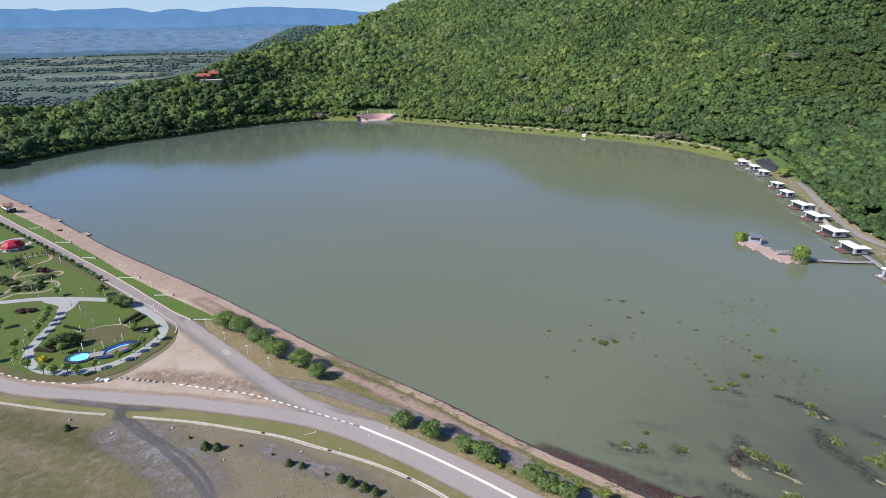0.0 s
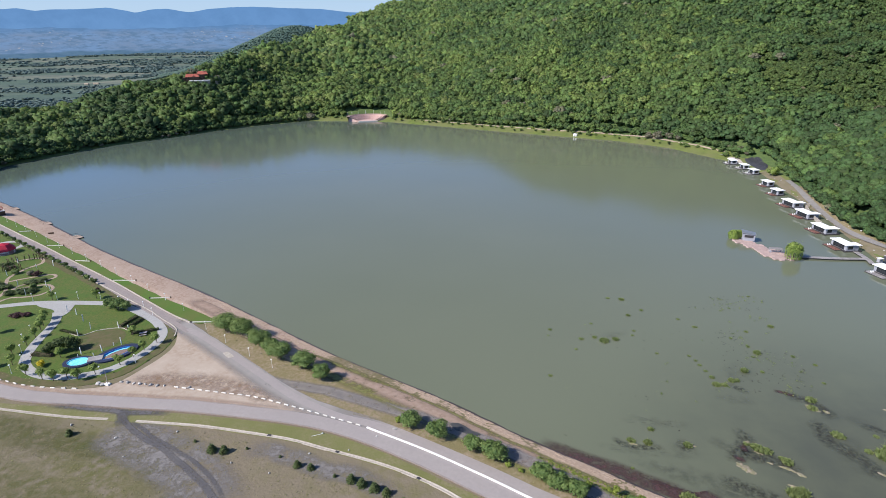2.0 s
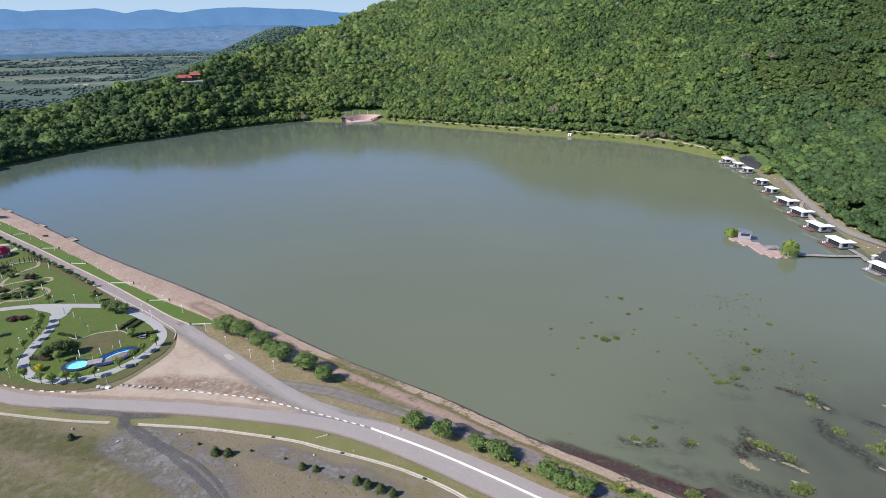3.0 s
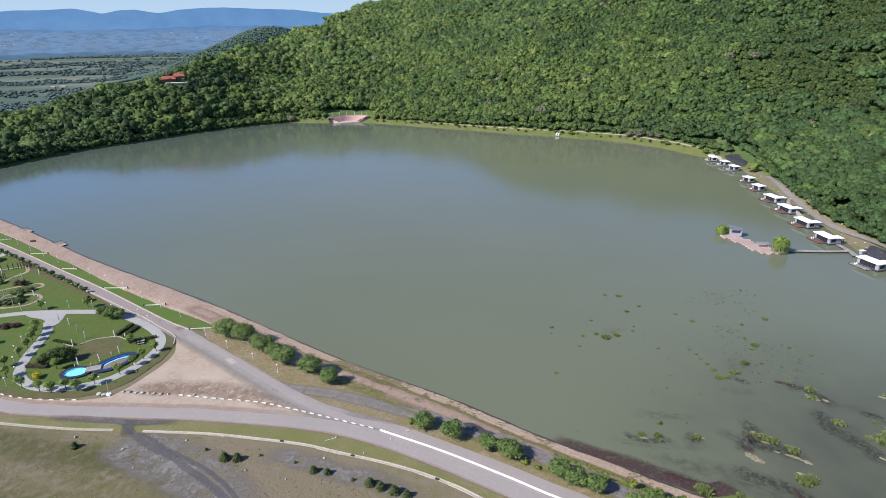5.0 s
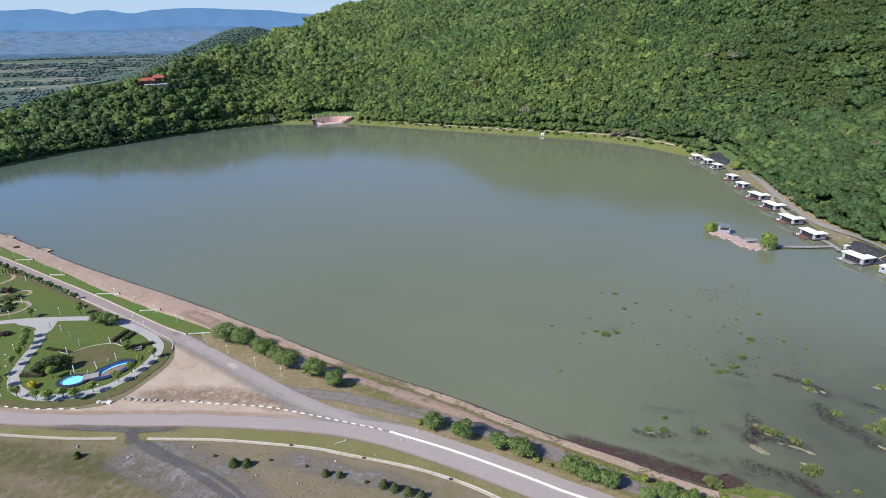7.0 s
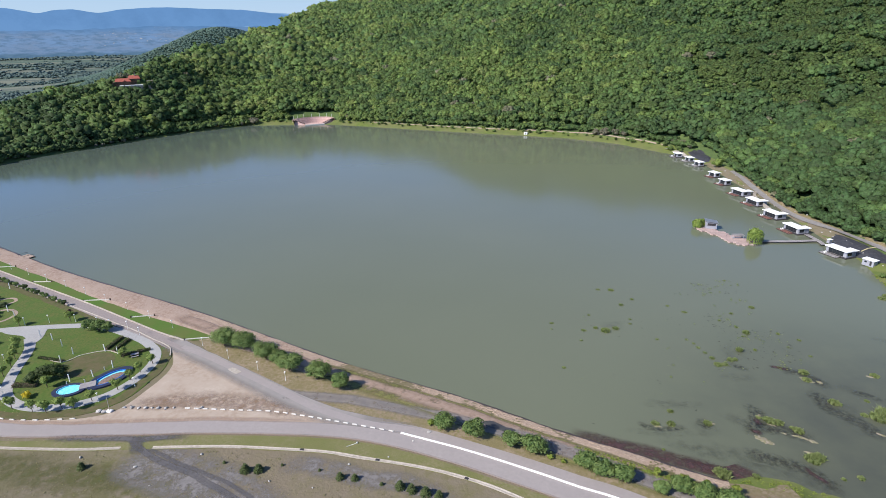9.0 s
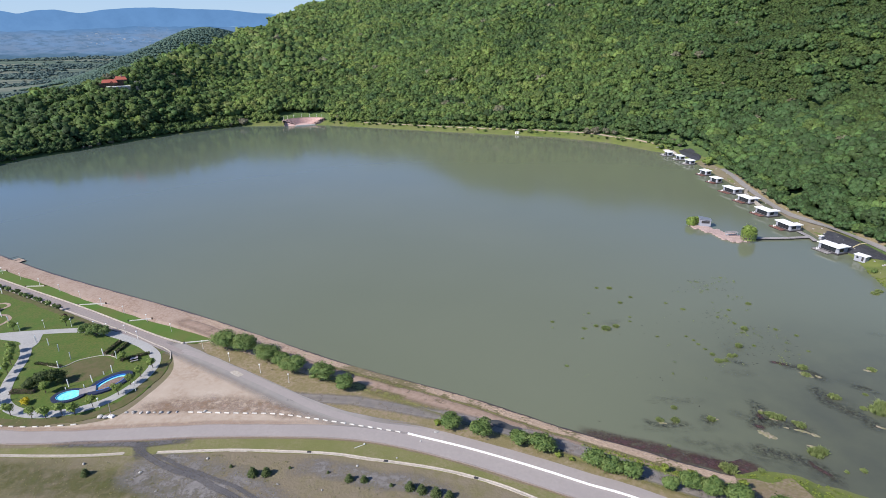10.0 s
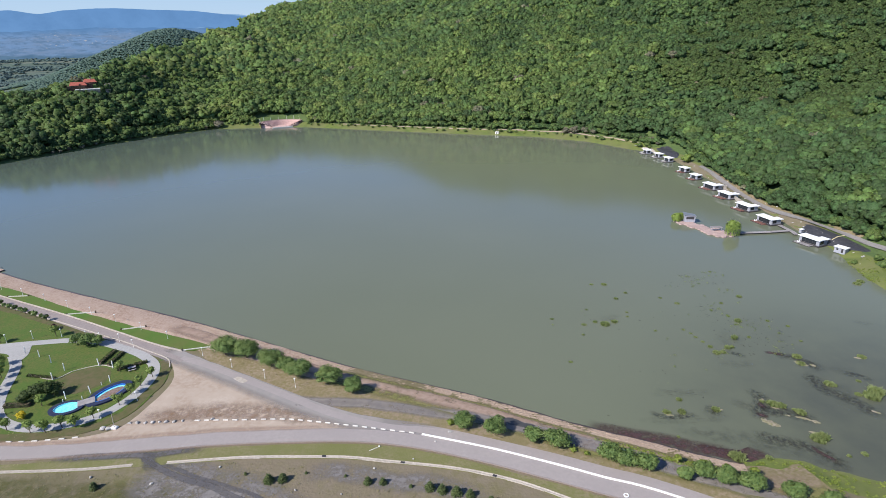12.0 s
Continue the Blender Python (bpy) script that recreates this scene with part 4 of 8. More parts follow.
def plant_far_wood():
    """The wooded second hill, trees and hedgerows of the plain."""
    gx, gy = np.meshgrid(np.arange(-1500, 300, 10.0), np.arange(1450, 2500, 10.0))
    X, Y = gx.ravel() + rng.uniform(-6, 6, gx.size), gy.ravel() + rng.uniform(-6, 6, gx.size)
    z = lie(X, Y)[0]
    keep = z - valley_rise(Y) > -52 + 12 * waves(X, Y, 200, 1.0)
    X, Y, z = X[keep], Y[keep], z[keep]
    pool = [wood_crown(np.random.default_rng(50 + i), 6.8, 3, OCTA, 4, 2.0) for i in range(7)]
    n = len(X)
    V, T = scatter(pool, np.stack([X, Y, z + 3], 1), np.stack([rng.uniform(1.0, 1.9, n), rng.uniform(0.4, 0.65, n)], 1), rng.uniform(0, 6.28, n))
    tagged(tri_object("far_wood", V, T, M_FARWOOD), "distant wooded hill, haze-tinted green", "forest", kind="stuff")
    n = 60000
    X, Y = rng.uniform(-3400, 0, n), 700 + 3700 * rng.random(n) ** 1.3
    band = waves(X * 0.16 + 0.05 * Y, Y, 420, 7.0) + 0.55 * waves(X * 0.5, Y, 150, 3.0) + 0.3 * waves(X, Y, 60, 6.0)
    hedge_row = (np.abs(waves(X * 0.12 + Y * 0.9, Y * 0.5 - X * 0.1, 430, 2.0)) < 0.05) & (waves(X, Y, 210, 1.0) > -0.2)
    near_wood = (Y < 1750 + 250 * waves(X, Y, 500, 9.0)) & (waves(X * 0.6, Y, 170, 5.0) + 0.4 * waves(X, Y, 45, 2.0) > -0.42)
    belt = np.zeros(n, bool)
    for mid_y, half, seed in ((1330, 45, 1.0), (1620, 40, 2.0), (1980, 60, 3.0), (2420, 70, 4.0), (2900, 110, 5.0), (3400, 130, 6.0), (4050, 130, 7.0)):
        belt |= (np.abs(Y - mid_y - 0.05 * X + 70 * waves(X * 0.3, Y * 0.3, 420, seed)) < half * (1 + 0.7 * waves(X, Y * 0.2, 260, seed + 2))) & (waves(X, Y * 0.2, 520, seed + 4) > -0.25)
    keep = (belt & (rng.random(n) < 0.85)) | ((band > 0.42) & (rng.random(n) < 0.7)) | (hedge_row & (rng.random(n) < 0.6)) | (near_wood & (rng.random(n) < 0.8)) | (rng.random(n) < 0.012)
    # fewer where the hill stands before the plain
    bearing = np.degrees(np.arctan2(X, Y))
    keep &= ((bearing > -46) & (bearing < -13)) | (rng.random(n) < 0.25)
    keep &= lie(X, Y)[0] - valley_rise(Y) < -60
    X, Y = X[keep], Y[keep]
    pool = [wood_crown(np.random.default_rng(70 + i), 8, 2, OCTA, 2, 3.0) for i in range(6)]
    n = len(X)
    s = rng.uniform(0.4, 1.0, n) * np.where(Y > 2600, 1.2, 0.85)
    V, T = scatter(pool, np.stack([X, Y, lie(X, Y)[0] + 3 * s], 1), np.stack([1.4 * s, s * 0.7], 1), rng.uniform(0, 6.28, n))
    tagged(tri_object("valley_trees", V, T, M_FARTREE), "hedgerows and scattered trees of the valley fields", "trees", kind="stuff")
    # a few farm houses out in the fields
    house = geo()
    for x, y, w in ((-860, 1560, 9), (-842, 1568, 7), (-800, 1552, 8), (-770, 1560, 7), (-1290, 2120, 10), (-560, 2000, 8), (-1320, 2110, 7), (-905, 1574, 6)):
        z = float(lie(np.array([float(x)]), np.array([float(y)]))[0][0])
        box(house, x - w, x + w, y - 4, y + 4, z - 1, z + 3.5)
        n0 = len(house[0])
        house[0].extend([(x - w - 0.6, y - 4.6, z + 3.4), (x + w + 0.6, y - 4.6, z + 3.4), (x + w + 0.6, y + 4.6, z + 3.4), (x - w - 0.6, y + 4.6, z + 3.4), (x - w, y, z + 6), (x + w, y, z + 6)])
        house[1].extend([(n0, n0 + 1, n0 + 5, n0 + 4), (n0 + 1, n0 + 2, n0 + 5), (n0 + 2, n0 + 3, n0 + 4, n0 + 5), (n0 + 3, n0, n0 + 4)])
    tagged(part("valley_farms", house, M_WALLTAN), "tan farm roofs scattered over the valley fields", "houses", kind="stuff")


plant_forest()
plant_far_wood()


# ---- roads, paths, shore ----
def bank_z(d):
    return LAND * float(bank_rise(d))


def strip(name, pts, width, z, mat, label, category, step=2.5, thick=0.22, amp=0.0):
    line = smooth_line(pts, step)
    if amp:
        line = wobble(line, amp, 5.0, len(name) * 0.7)
    h = width / 2
    ob = part(name, ribbon(geo(), line, [(-h - 0.02, z - thick), (-h, z), (0, z + 0.02), (h, z), (h + 0.02, z - thick)]), mat)
    return tagged(ob, label, category, kind="structure")


slab("park_ground", [(-84.7, 150.9), (-91, 156.2), (-107.6, 169), (-123.2, 181), (-168, 213.4), (-226, 255.4), (-300, 311), (-390, 360), (-420, 240), (-300, 185), (-200, 152), (-150, 136),
                     (-121, 124.6), (-109, 121.6), (-96, 121.4), (-91, 122.8), (-86, 127.6), (-83.4, 134), (-81.9, 141), (-82.9, 147.6)], LAND + 0.05, M_LAWN, "mown park lawn with worn patches", "lawn", amp=0.5)
slab("dam_lawn", [(-330, 346), (-247, 283.5), (-195.4, 246.4), (-169.1, 226.4), (-147.1, 210), (-125.9, 193), (-109.2, 180.6), (-97.8, 172.6), (-87, 165.4), (-78.4, 159.6), (-73.6, 155.2), (-81, 155), (-90, 161), (-103.7, 171.6), (-124.3, 187.6), (-151.5, 207.5), (-175, 224.9), (-201, 243.4), (-233, 267.4), (-318, 331)],
     LAND + 0.095, M_STRIP, "bright green grass strip beside the dam road", "lawn", amp=0.35, step=1.5)
slab("plaza", [(-84, 151.5), (-79, 149), (-62.7, 135.5), (-47.6, 123.3), (-39, 115.6), (-31, 111.6), (-24, 107), (-30, 107.5), (-38.5, 109.6), (-61.8, 113), (-85.7, 116.2), (-103, 116.8), (-120, 121.5), (-150, 131), (-200, 147),
               (-200, 151), (-150, 135), (-120, 123.8), (-109, 121.3), (-96, 119.8), (-87.4, 121.6), (-82.6, 130), (-80, 138.2), (-81.5, 146)], LAND + 0.07, M_PLAZA, "dusty packed dirt square", "plaza", amp=0.5)
layer("plaza_patch", [(-86, 124.4), (-76, 123.9), (-66, 122.6), (-56, 120.6), (-47, 117.2), (-40, 114)], [(-3.4, 0), (-2.2, 0.7), (-0.6, 1), (1.0, 1), (2.6, 0.5), (4.4, 0)], LAND + 0.085, M_PLAZA_RED, "reddish bare soil patch on the square", "soil", amp=1.2, ends=(9, 8))
slab("road_verge", [(-130, 119.5), (-113, 114.5), (-100, 112.8), (-88, 111.9), (-74, 110.6), (-60, 109), (-37, 104.9), (-23, 100.2), (-9, 92.9), (0.6, 86.6), (7.4, 82.5), (24, 70), (50, 48), (90, 15),
                    (84, 8), (44, 42), (17, 66), (2, 82.5), (-6.5, 88), (-15, 92.2), (-27, 96.8), (-35.5, 99.6), (-46.8, 102.2), (-58, 104.4), (-74, 106.3), (-91, 108), (-110, 111.3), (-130, 115)], LAND + 0.04, M_VERGE, "olive grass verge along the road", "verge", amp=0.3)
slab("dry_verge", [(-76, 153.5), (-70, 151.6), (-58, 143.6), (-42, 131.2), (-26, 119.8), (-10, 108.8), (8, 96.6), (20, 87.6), (34, 77.8), (44, 71.5), (58, 62), (90, 40), (100, 20), (80, 18), (52, 50), (28, 73), (18, 82), (8, 88), (-4, 95.5), (-17, 103), (-26, 107),
                   (-38, 113), (-47, 121), (-62, 134)], LAND + 0.045, M_DRY, "dry trodden grass between road and shore", "verge", amp=0.6)
strip("road_crest", [(-420, 404), (-330, 336.8), (-234.7, 265.2), (-176.4, 222.6), (-152.8, 205.2), (-125.7, 185.4), (-105.1, 169.4), (-91.4, 158.8), (-85, 153.6), (-79.5, 149)], 4.3, LAND + 0.10, M_CREST, "grey mauve paved dam road", "road")
layer("road_plaza", [(-87, 156.4), (-84, 154), (-74, 145.2), (-58, 131.6), (-47, 122), (-40, 116.2), (-35, 113), (-30, 110.2), (-22, 106.6), (-14, 103.2)], [(-4.2, 0), (-2.6, 0.45), (-1.0, 0.95), (1.7, 1), (2.5, 1), (2.7, 0)], LAND + 0.112, M_DUSTY, "dusty grey asphalt lane along the square", "road", amp=0.3, ends=(5, 18))
strip("park_margin", [(-84.6, 150.6), (-83.4, 146), (-83.4, 140), (-85, 134), (-88, 127.6), (-92, 124), (-97, 122.6), (-108, 122.6), (-121, 126), (-150, 137.4)], 2.6, LAND + 0.062, M_LAWN_DRY, "dry yellowish grass margin of the park", "lawn", step=1.0, amp=0.7)
strip("crest_margin", [(-86, 151.6), (-92, 156.2), (-108, 168.6), (-124.5, 180.8), (-166, 210.6)], 2.4, LAND + 0.063, M_LAWN_DRY, "dry grass margin beside the dam road", "lawn", step=1.0, amp=0.6)
strip("road_main", [(-240, 166), (-200, 150), (-150, 130.6), (-113, 118.7), (-100, 116.1), (-88.3, 114.8), (-73.9, 113.5), (-59.7, 111.9), (-36.5, 107.7), (-21.9, 102.9), (-6.9, 94.9), (4.9, 87.4), (14, 81.3), (25.6, 73.4), (54.8, 48.6), (95, 13), (130, -30)], 4.4, LAND + 0.11, M_ASPHALT, "worn grey asphalt main road", "road")
strip("road_slip", [(-80.4, 150.6), (-72.4, 145), (-57, 132), (-46, 122.4), (-39.2, 116.4), (-32, 111.6), (-25.2, 107.8), (-16.3, 104.6), (-3.8, 97.4), (8.4, 89.8), (16.2, 84.5), (27.8, 76.6), (57, 51.6), (97, 16.2)], 3.3, LAND + 0.105, M_ASPHALT, "worn grey asphalt lane beside the kerb", "road")
ROAD_MAIN = [(-150, 130.6), (-113, 118.7), (-100, 116.1), (-88.3, 114.8), (-73.9, 113.5), (-59.7, 111.9), (-36.5, 107.7), (-21.9, 102.9), (-6.9, 94.9), (4.9, 87.4), (14, 81.3), (25.6, 73.4), (54.8, 48.6)]
layer("road_edge", ROAD_MAIN, [(-3.0, 0), (-2.6, 0.3), (-2.2, 0.35), (-1.9, 0)], LAND + 0.134, M_SHOREDIRT, "pinkish grit washed along the road's edge", "soil", amp=0.12)
layer("road_edge_inner", ROAD_MAIN[:7], [(1.8, 0), (2.2, 0.4), (3.0, 0.5), (3.8, 0)], LAND + 0.132, M_SHOREDIRT, "pinkish grit between road and blocks", "soil", amp=0.25, ends=(2, 12))
layer("bank_olive", [(-140, 110), (-120, 103), (-104, 98), (-88, 93), (-74, 88), (-62, 80), (-54, 70)], [(-18, 0), (-11, 0.6), (-5, 0.5), (-1, 0.24), (4, 0.22), (8, 0.4), (14, 0)], LAND + 0.02, M_OLIVE, "olive grass on the lower bank", "bank", amp=0.8, ends=(4, 10))
layer("bank_olive_upper", [(-124, 110), (-106, 105), (-94, 101), (-82, 98.5), (-70, 96)], [(-4, 0), (-1, 0.6), (1.6, 0.6), (5, 0)], LAND + 0.024, M_OLIVE, "olive grass streak on the bank", "bank", amp=0.8, ends=(4, 8))
layer("mouth_fan", [(-78.6, 111.3), (-78, 109.5), (-77, 107), (-75.4, 105.2)], [(-1.7, 0), (-0.8, 0.7), (0, 0.8), (0.8, 0.7), (1.7, 0)], LAND + 0.121, M_TRACKEDGE, "dark gravel where the track meets the road", "road", amp=0.3, ends=(1.5, 2.5))
layer("road_mouth", [(-99, 113.1), (-90, 112.2), (-82, 110.9), (-77.5, 110.0), (-72, 110.0), (-66, 109.6)], [(-1.3, 0), (-0.5, 1), (0.5, 1), (1.3, 0)], LAND + 0.118, M_TRACKEDGE, "dark gravelled mouth of a side track", "road", amp=0.3, ends=(7, 6))
layer("track_spoil", [(-80, 104), (-71, 99.5), (-61, 93.5), (-53, 88), (-46.7, 82), (-43.4, 78)], [(-6, 0), (-3.5, 0.7), (-1, 1), (2, 1), (6, 0.8), (9.5, 0)], LAND + 0.03, M_SPOIL, "grey stony ground beside the track", "ground", amp=1.5, ends=(6, 10))
layer("bank_spoil", [(-45, 98), (-36, 95.5), (-26, 91.5), (-16, 87), (-8, 82)], [(-3.2, 0), (-1.5, 0.9), (1, 0.9), (3, 0)], LAND + 0.03, M_SPOIL, "grey stony ground below the drain", "ground", amp=1.5, ends=(6, 10))
layer("track_bank", [(-79.4, 111), (-78.2, 108.8), (-76.2, 106.8), (-70.9, 102.6), (-65.2, 98.8), (-60.8, 96.1), (-55.3, 91.8), (-51, 88.4), (-47.2, 84.8), (-43.4, 80.6), (-37, 71), (-29, 55)], [(-0.85, 0), (-0.5, 0.95), (0, 0.8), (0.5, 0.95), (0.85, 0)], LAND + 0.075, M_TRACKEDGE, "dark gravel track down the bank", "track", amp=0.5)
layer("track_branch", [(-74.6, 106.6), (-69, 102.9), (-63.3, 99.2), (-56.6, 95.2), (-50.6, 90.7), (-46.4, 86.2), (-42.6, 81.4)], [(-0.6, 0), (-0.25, 0.8), (0.25, 0.8), (0.6, 0)], LAND + 0.065, M_TRACKEDGE, "thin side branch of the gravel track", "track", amp=0.5, ends=(3, 6))
layer("track_shore", [(-52, 124.5), (-41, 121.0), (-31, 118.4), (-20.4, 113.9), (-12, 110), (-4, 106), (5, 101), (13, 96), (24, 87.6), (31, 82), (44, 72), (70, 50)], [(-2.3, 0), (-1.2, 0.85), (0, 0.7), (1.2, 0.85), (2.3, 0)], LAND + 0.085, M_TRACKGREY, "grey gravel track behind the trees", "track", amp=0.6, ends=(5, 6))
slab("puddle", [(0.4, 105.2), (2.4, 105.4), (4.8, 103.4), (7.4, 101.2), (5.6, 101), (3.4, 101.9), (1.4, 103.2)], LAND + 0.125, M_PUDDLE, "shallow dark puddle on the gravel track", "puddle", amp=0.4, size=2.0, step=0.7)
slab("pale_slab", [(-64.2, 136.6), (-63.0, 137.2), (-60.2, 134.5), (-61.4, 133.8)], LAND + 0.16, M_CONC, "pale concrete slab beside the dam road", "slab", step=0.8)

# the dam's wet foot, beach and upper bank follow the waterline
DAM_LINE = smooth_line(DAM[:11], 2.0)
tagged(part("dam_beach", ribbon(geo(), wobble(smooth_line(DAM[:6], 2.0), 0.35, 5.0, 2.0), [(-o, bank_z(o) + 0.03) for o in (1.0, 3.0, 5.0, 7.0, 9.0, 11.0, 13.5, 15.5)]), M_BEACH), "pinkish soil beach along the dam", "beach", kind="structure")
tagged(part("bank_slope", ribbon(geo(), wobble(smooth_line(DAM[5:12], 2.0), 0.3, 5.0, 2.0), [(-o, bank_z(o) + 0.03) for o in (1.0, 3.0, 5.0, 7.0, 9.0, 11.0, 12.5)] + [(-15.0, LAND + 0.03)]), M_DRY), "dry grassy slope above the stone bank", "bank", kind="structure")
tagged(part("stone_bed", ribbon(geo(), wobble(smooth_line(DAM[4:11], 2.0), 0.3, 4.0, 6.0), [(-o, bank_z(o) + 0.045) for o in (0.8, 1.6, 2.4, 3.2, 4.2)]), M_STONE), "weathered stone bed of the bank", "bank", kind="structure")
tagged(part("dam_foot", ribbon(geo(), wobble(DAM_LINE, 0.3, 1.5, 4.0), [(2.5, -0.7), (0.3, -0.1), (-0.7, 0.16), (-1.4, 0.2)]), M_WET), "dark wet stones at the waterline", "shore", kind="structure")
layer("bank_grass", DAM[5:11], [(-o, c) for o, c in ((3.6, 0), (4.4, 0.9), (5.2, 0.9), (6.6, 0))], lambda o: bank_z(-o) + 0.12, M_GRASSTHIN, "thin olive grass line above the stone bank", "bank", amp=0.3)
layer("bank_grass_upper", DAM[5:12], [(-o, c) for o, c in ((8.6, 0), (10.0, 1), (11.6, 1), (13.4, 0))], lambda o: bank_z(-o) + 0.13, M_GRASSTHIN, "thin olive grass beside the gravel track", "bank", amp=0.3)
layer("shore_dirt", DAM[4:12], [(-o, c) for o, c in ((4.6, 0), (5.6, 0.8), (7.0, 1), (8.6, 1), (9.8, 0.6), (11.5, 0))], lambda o: bank_z(-o) + 0.17, M_SHOREDIRT, "pinkish trodden dirt along the bank", "track", amp=0.3, ends=(6, 30))
tagged(part("green_bank", ribbon(geo(), wobble(smooth_line(DAM[10:16], 1.5), 1.0, 4.0, 7.0), [(-o, 0.06 + 0.75 * bank_z(o * 0.9)) for o in (-0.6, 1.0, 2.5, 4.5, 7.0, 10.0)] + [(-13, LAND + 0.03), (-22, LAND + 0.035), (-34, LAND + 0.03)]), M_SHORE), "green reedy bank at the inlet", "bank", kind="structure")


def stone_mesh(seed, w, d, h):
    r = random.Random(seed)
    g = box(geo(), -w / 2, w / 2, -d / 2, d / 2, -h, h * 0.5, 0.09)
    V = [(x + r.uniform(-0.09, 0.09), y + r.uniform(-0.09, 0.09), z + r.uniform(-0.03, 0.05)) for x, y, z in g[0]]
    me = bpy.data.meshes.new("stone")
    me.from_pydata(V, [], g[1])
    me.materials.append(M_STONE)
    return me


def revetment():
    """Rows of flat stones on the water side of the bank."""
    base = thing("revetment", Matrix(), "weathered stone revetment along the lake shore", "revetment", kind="structure")
    pool = [stone_mesh(i, random.Random(i).uniform(0.9, 1.9), 0.85, 0.11) for i in range(9)]
    line = smooth_line(DAM[2:11], 0.5)
    nrm = normals_of(line)
    run = np.concatenate([[0], np.cumsum(np.linalg.norm(np.diff(line, axis=0), axis=1))])
    rest = geo()
    rr = random.Random(5)
    for row, off in enumerate((1.2, 2.0, 2.8, 3.6)):
        s = rr.uniform(0, 1)
        while s < run[-1] - 1:
            i = int(np.searchsorted(run, s))
            p, q = line[i], -nrm[i]
            o = off + rr.uniform(-0.15, 0.15)
            x, y, z = p[0] + q[0] * o, p[1] + q[1] * o, bank_z(o) + 0.012
            slope = math.degrees(math.atan2(bank_z(o + 0.4) - bank_z(o - 0.4), 0.8))
            turn = math.degrees(math.atan2(-q[0], q[1]))
            m = pose(x, y, z, slope + rr.uniform(-3, 3), rr.uniform(-3, 3), turn + rr.uniform(-4, 4))
            gone = rr.random() < ((0.05, 0.06, 0.12, 0.35) if x > -80 else (0.93, 1.0, 1.0, 1.0))[row]
            if not gone:
                me = pool[rr.randrange(9)]
                if -24 < x < 45 and row < 3:
                    ob = new("stone", me)
                    ob.parent = base
                    ob.matrix_local = m
                else:
                    n = len(rest[0])
                    rest[0].extend([tuple(m @ v.co) for v in me.vertices])
                    rest[1].extend([tuple(n + k for k in f.vertices) for f in me.polygons])
            s += rr.uniform(1.05, 1.7)
    ob = part("stone_rows", rest, M_STONE, base)
    ob["kind"] = "stuff"


def along(line, pitch, start=0.0):
    """Points and headings at even steps along a plan line."""
    run = np.concatenate([[0], np.cumsum(np.linalg.norm(np.diff(line, axis=0), axis=1))])
    out, s = [], start
    while s < run[-1]:
        i = min(int(np.searchsorted(run, s)), len(line) - 1)
        j = max(i - 1, 0)
        t = 0 if i == j else (s - run[j]) / (run[i] - run[j])
        p = line[j] + (line[i] - line[j]) * t
        d = line[min(i + 1, len(line) - 1)] - line[max(i - 1, 0)]
        out.append((p[0], p[1], math.degrees(math.atan2(d[1], d[0]))))
        s += pitch
    return out


def copies_of(first, poses):
    return [first] + [copy_thing(first, m) for m in poses[1:]]


# white concrete blocks that part the road from the square
def kerb_block(m):
    ob = part("kerb_block", box(geo(), -0.6, 0.6, -0.13, 0.13, -0.05, 0.22, 0.04), M_BLOCK)
    ob.matrix_world = m
    return tagged(ob, "white painted concrete road block", "kerb block", "row of white blocks")


rr = random.Random(11)
poses = [pose(x, y, LAND + 0.09, 0, 0, a + rr.uniform(-3, 3)) for x, y, a in along(smooth_line([(-70, 120.2), (-58, 117.8), (-49, 116), (-39.9, 112.7), (-30, 108.7), (-23.9, 106.2), (-19.6, 104.4)], 0.5), 2.25)]
poses += [pose(x, y, LAND + 0.09, 0, 0, a + rr.uniform(-3, 3)) for x, y, a in along(smooth_line([(-119, 124.2), (-111, 121.6), (-103, 120.3), (-95, 119.8)], 0.5), 2.9)]
copies_of(kerb_block(poses[0]), poses)

kerb_root = thing("kerb_median", Matrix(), "white painted concrete median kerb", "kerb", kind="structure")
seg = bpy.data.meshes.new("kerb_stone")
gg = box(geo(), -1.246, 1.246, -0.19, 0.19, -0.1, 0.26, 0.05)
seg.from_pydata(gg[0], [], gg[1])
seg.materials.append(M_WHITE)
for x, y, a in along(smooth_line([(-17.5, 103.3), (-4.6, 96.2), (7.6, 88.5), (15.4, 83.2), (27, 75.4), (56, 50.5), (96, 15)], 0.5), 2.5):
    ob = new("kerb_stone", seg)
    ob.parent = kerb_root
    ob.matrix_local = pose(x, y, LAND + 0.12, 0, 0, a)

# raised kerb wall of the dam road
wall_root = thing("kerb_dam", Matrix(), "low pale concrete kerb wall along the dam road", "kerb", kind="structure")
seg2 = bpy.data.meshes.new("kerb_stone")
gg = box(geo(), -1.97, 1.97, -0.13, 0.13, -0.2, 0.40, 0.03)
seg2.from_pydata(gg[0], [], gg[1])
seg2.materials.append(M_CONC)
for x, y, a in along(smooth_line([(-330, 339), (-233.6, 267.0), (-201.1, 243.1), (-175.3, 224.6), (-151.7, 207.1), (-124.5, 187.2), (-103.9, 171.2), (-90.3, 160.6), (-81.4, 154.6)], 0.5), 4.0):
    ob = new("kerb_stone", seg2)
    ob.parent = wall_root
    ob.matrix_local = pose(x, y, LAND + 0.1, 0, 0, a)
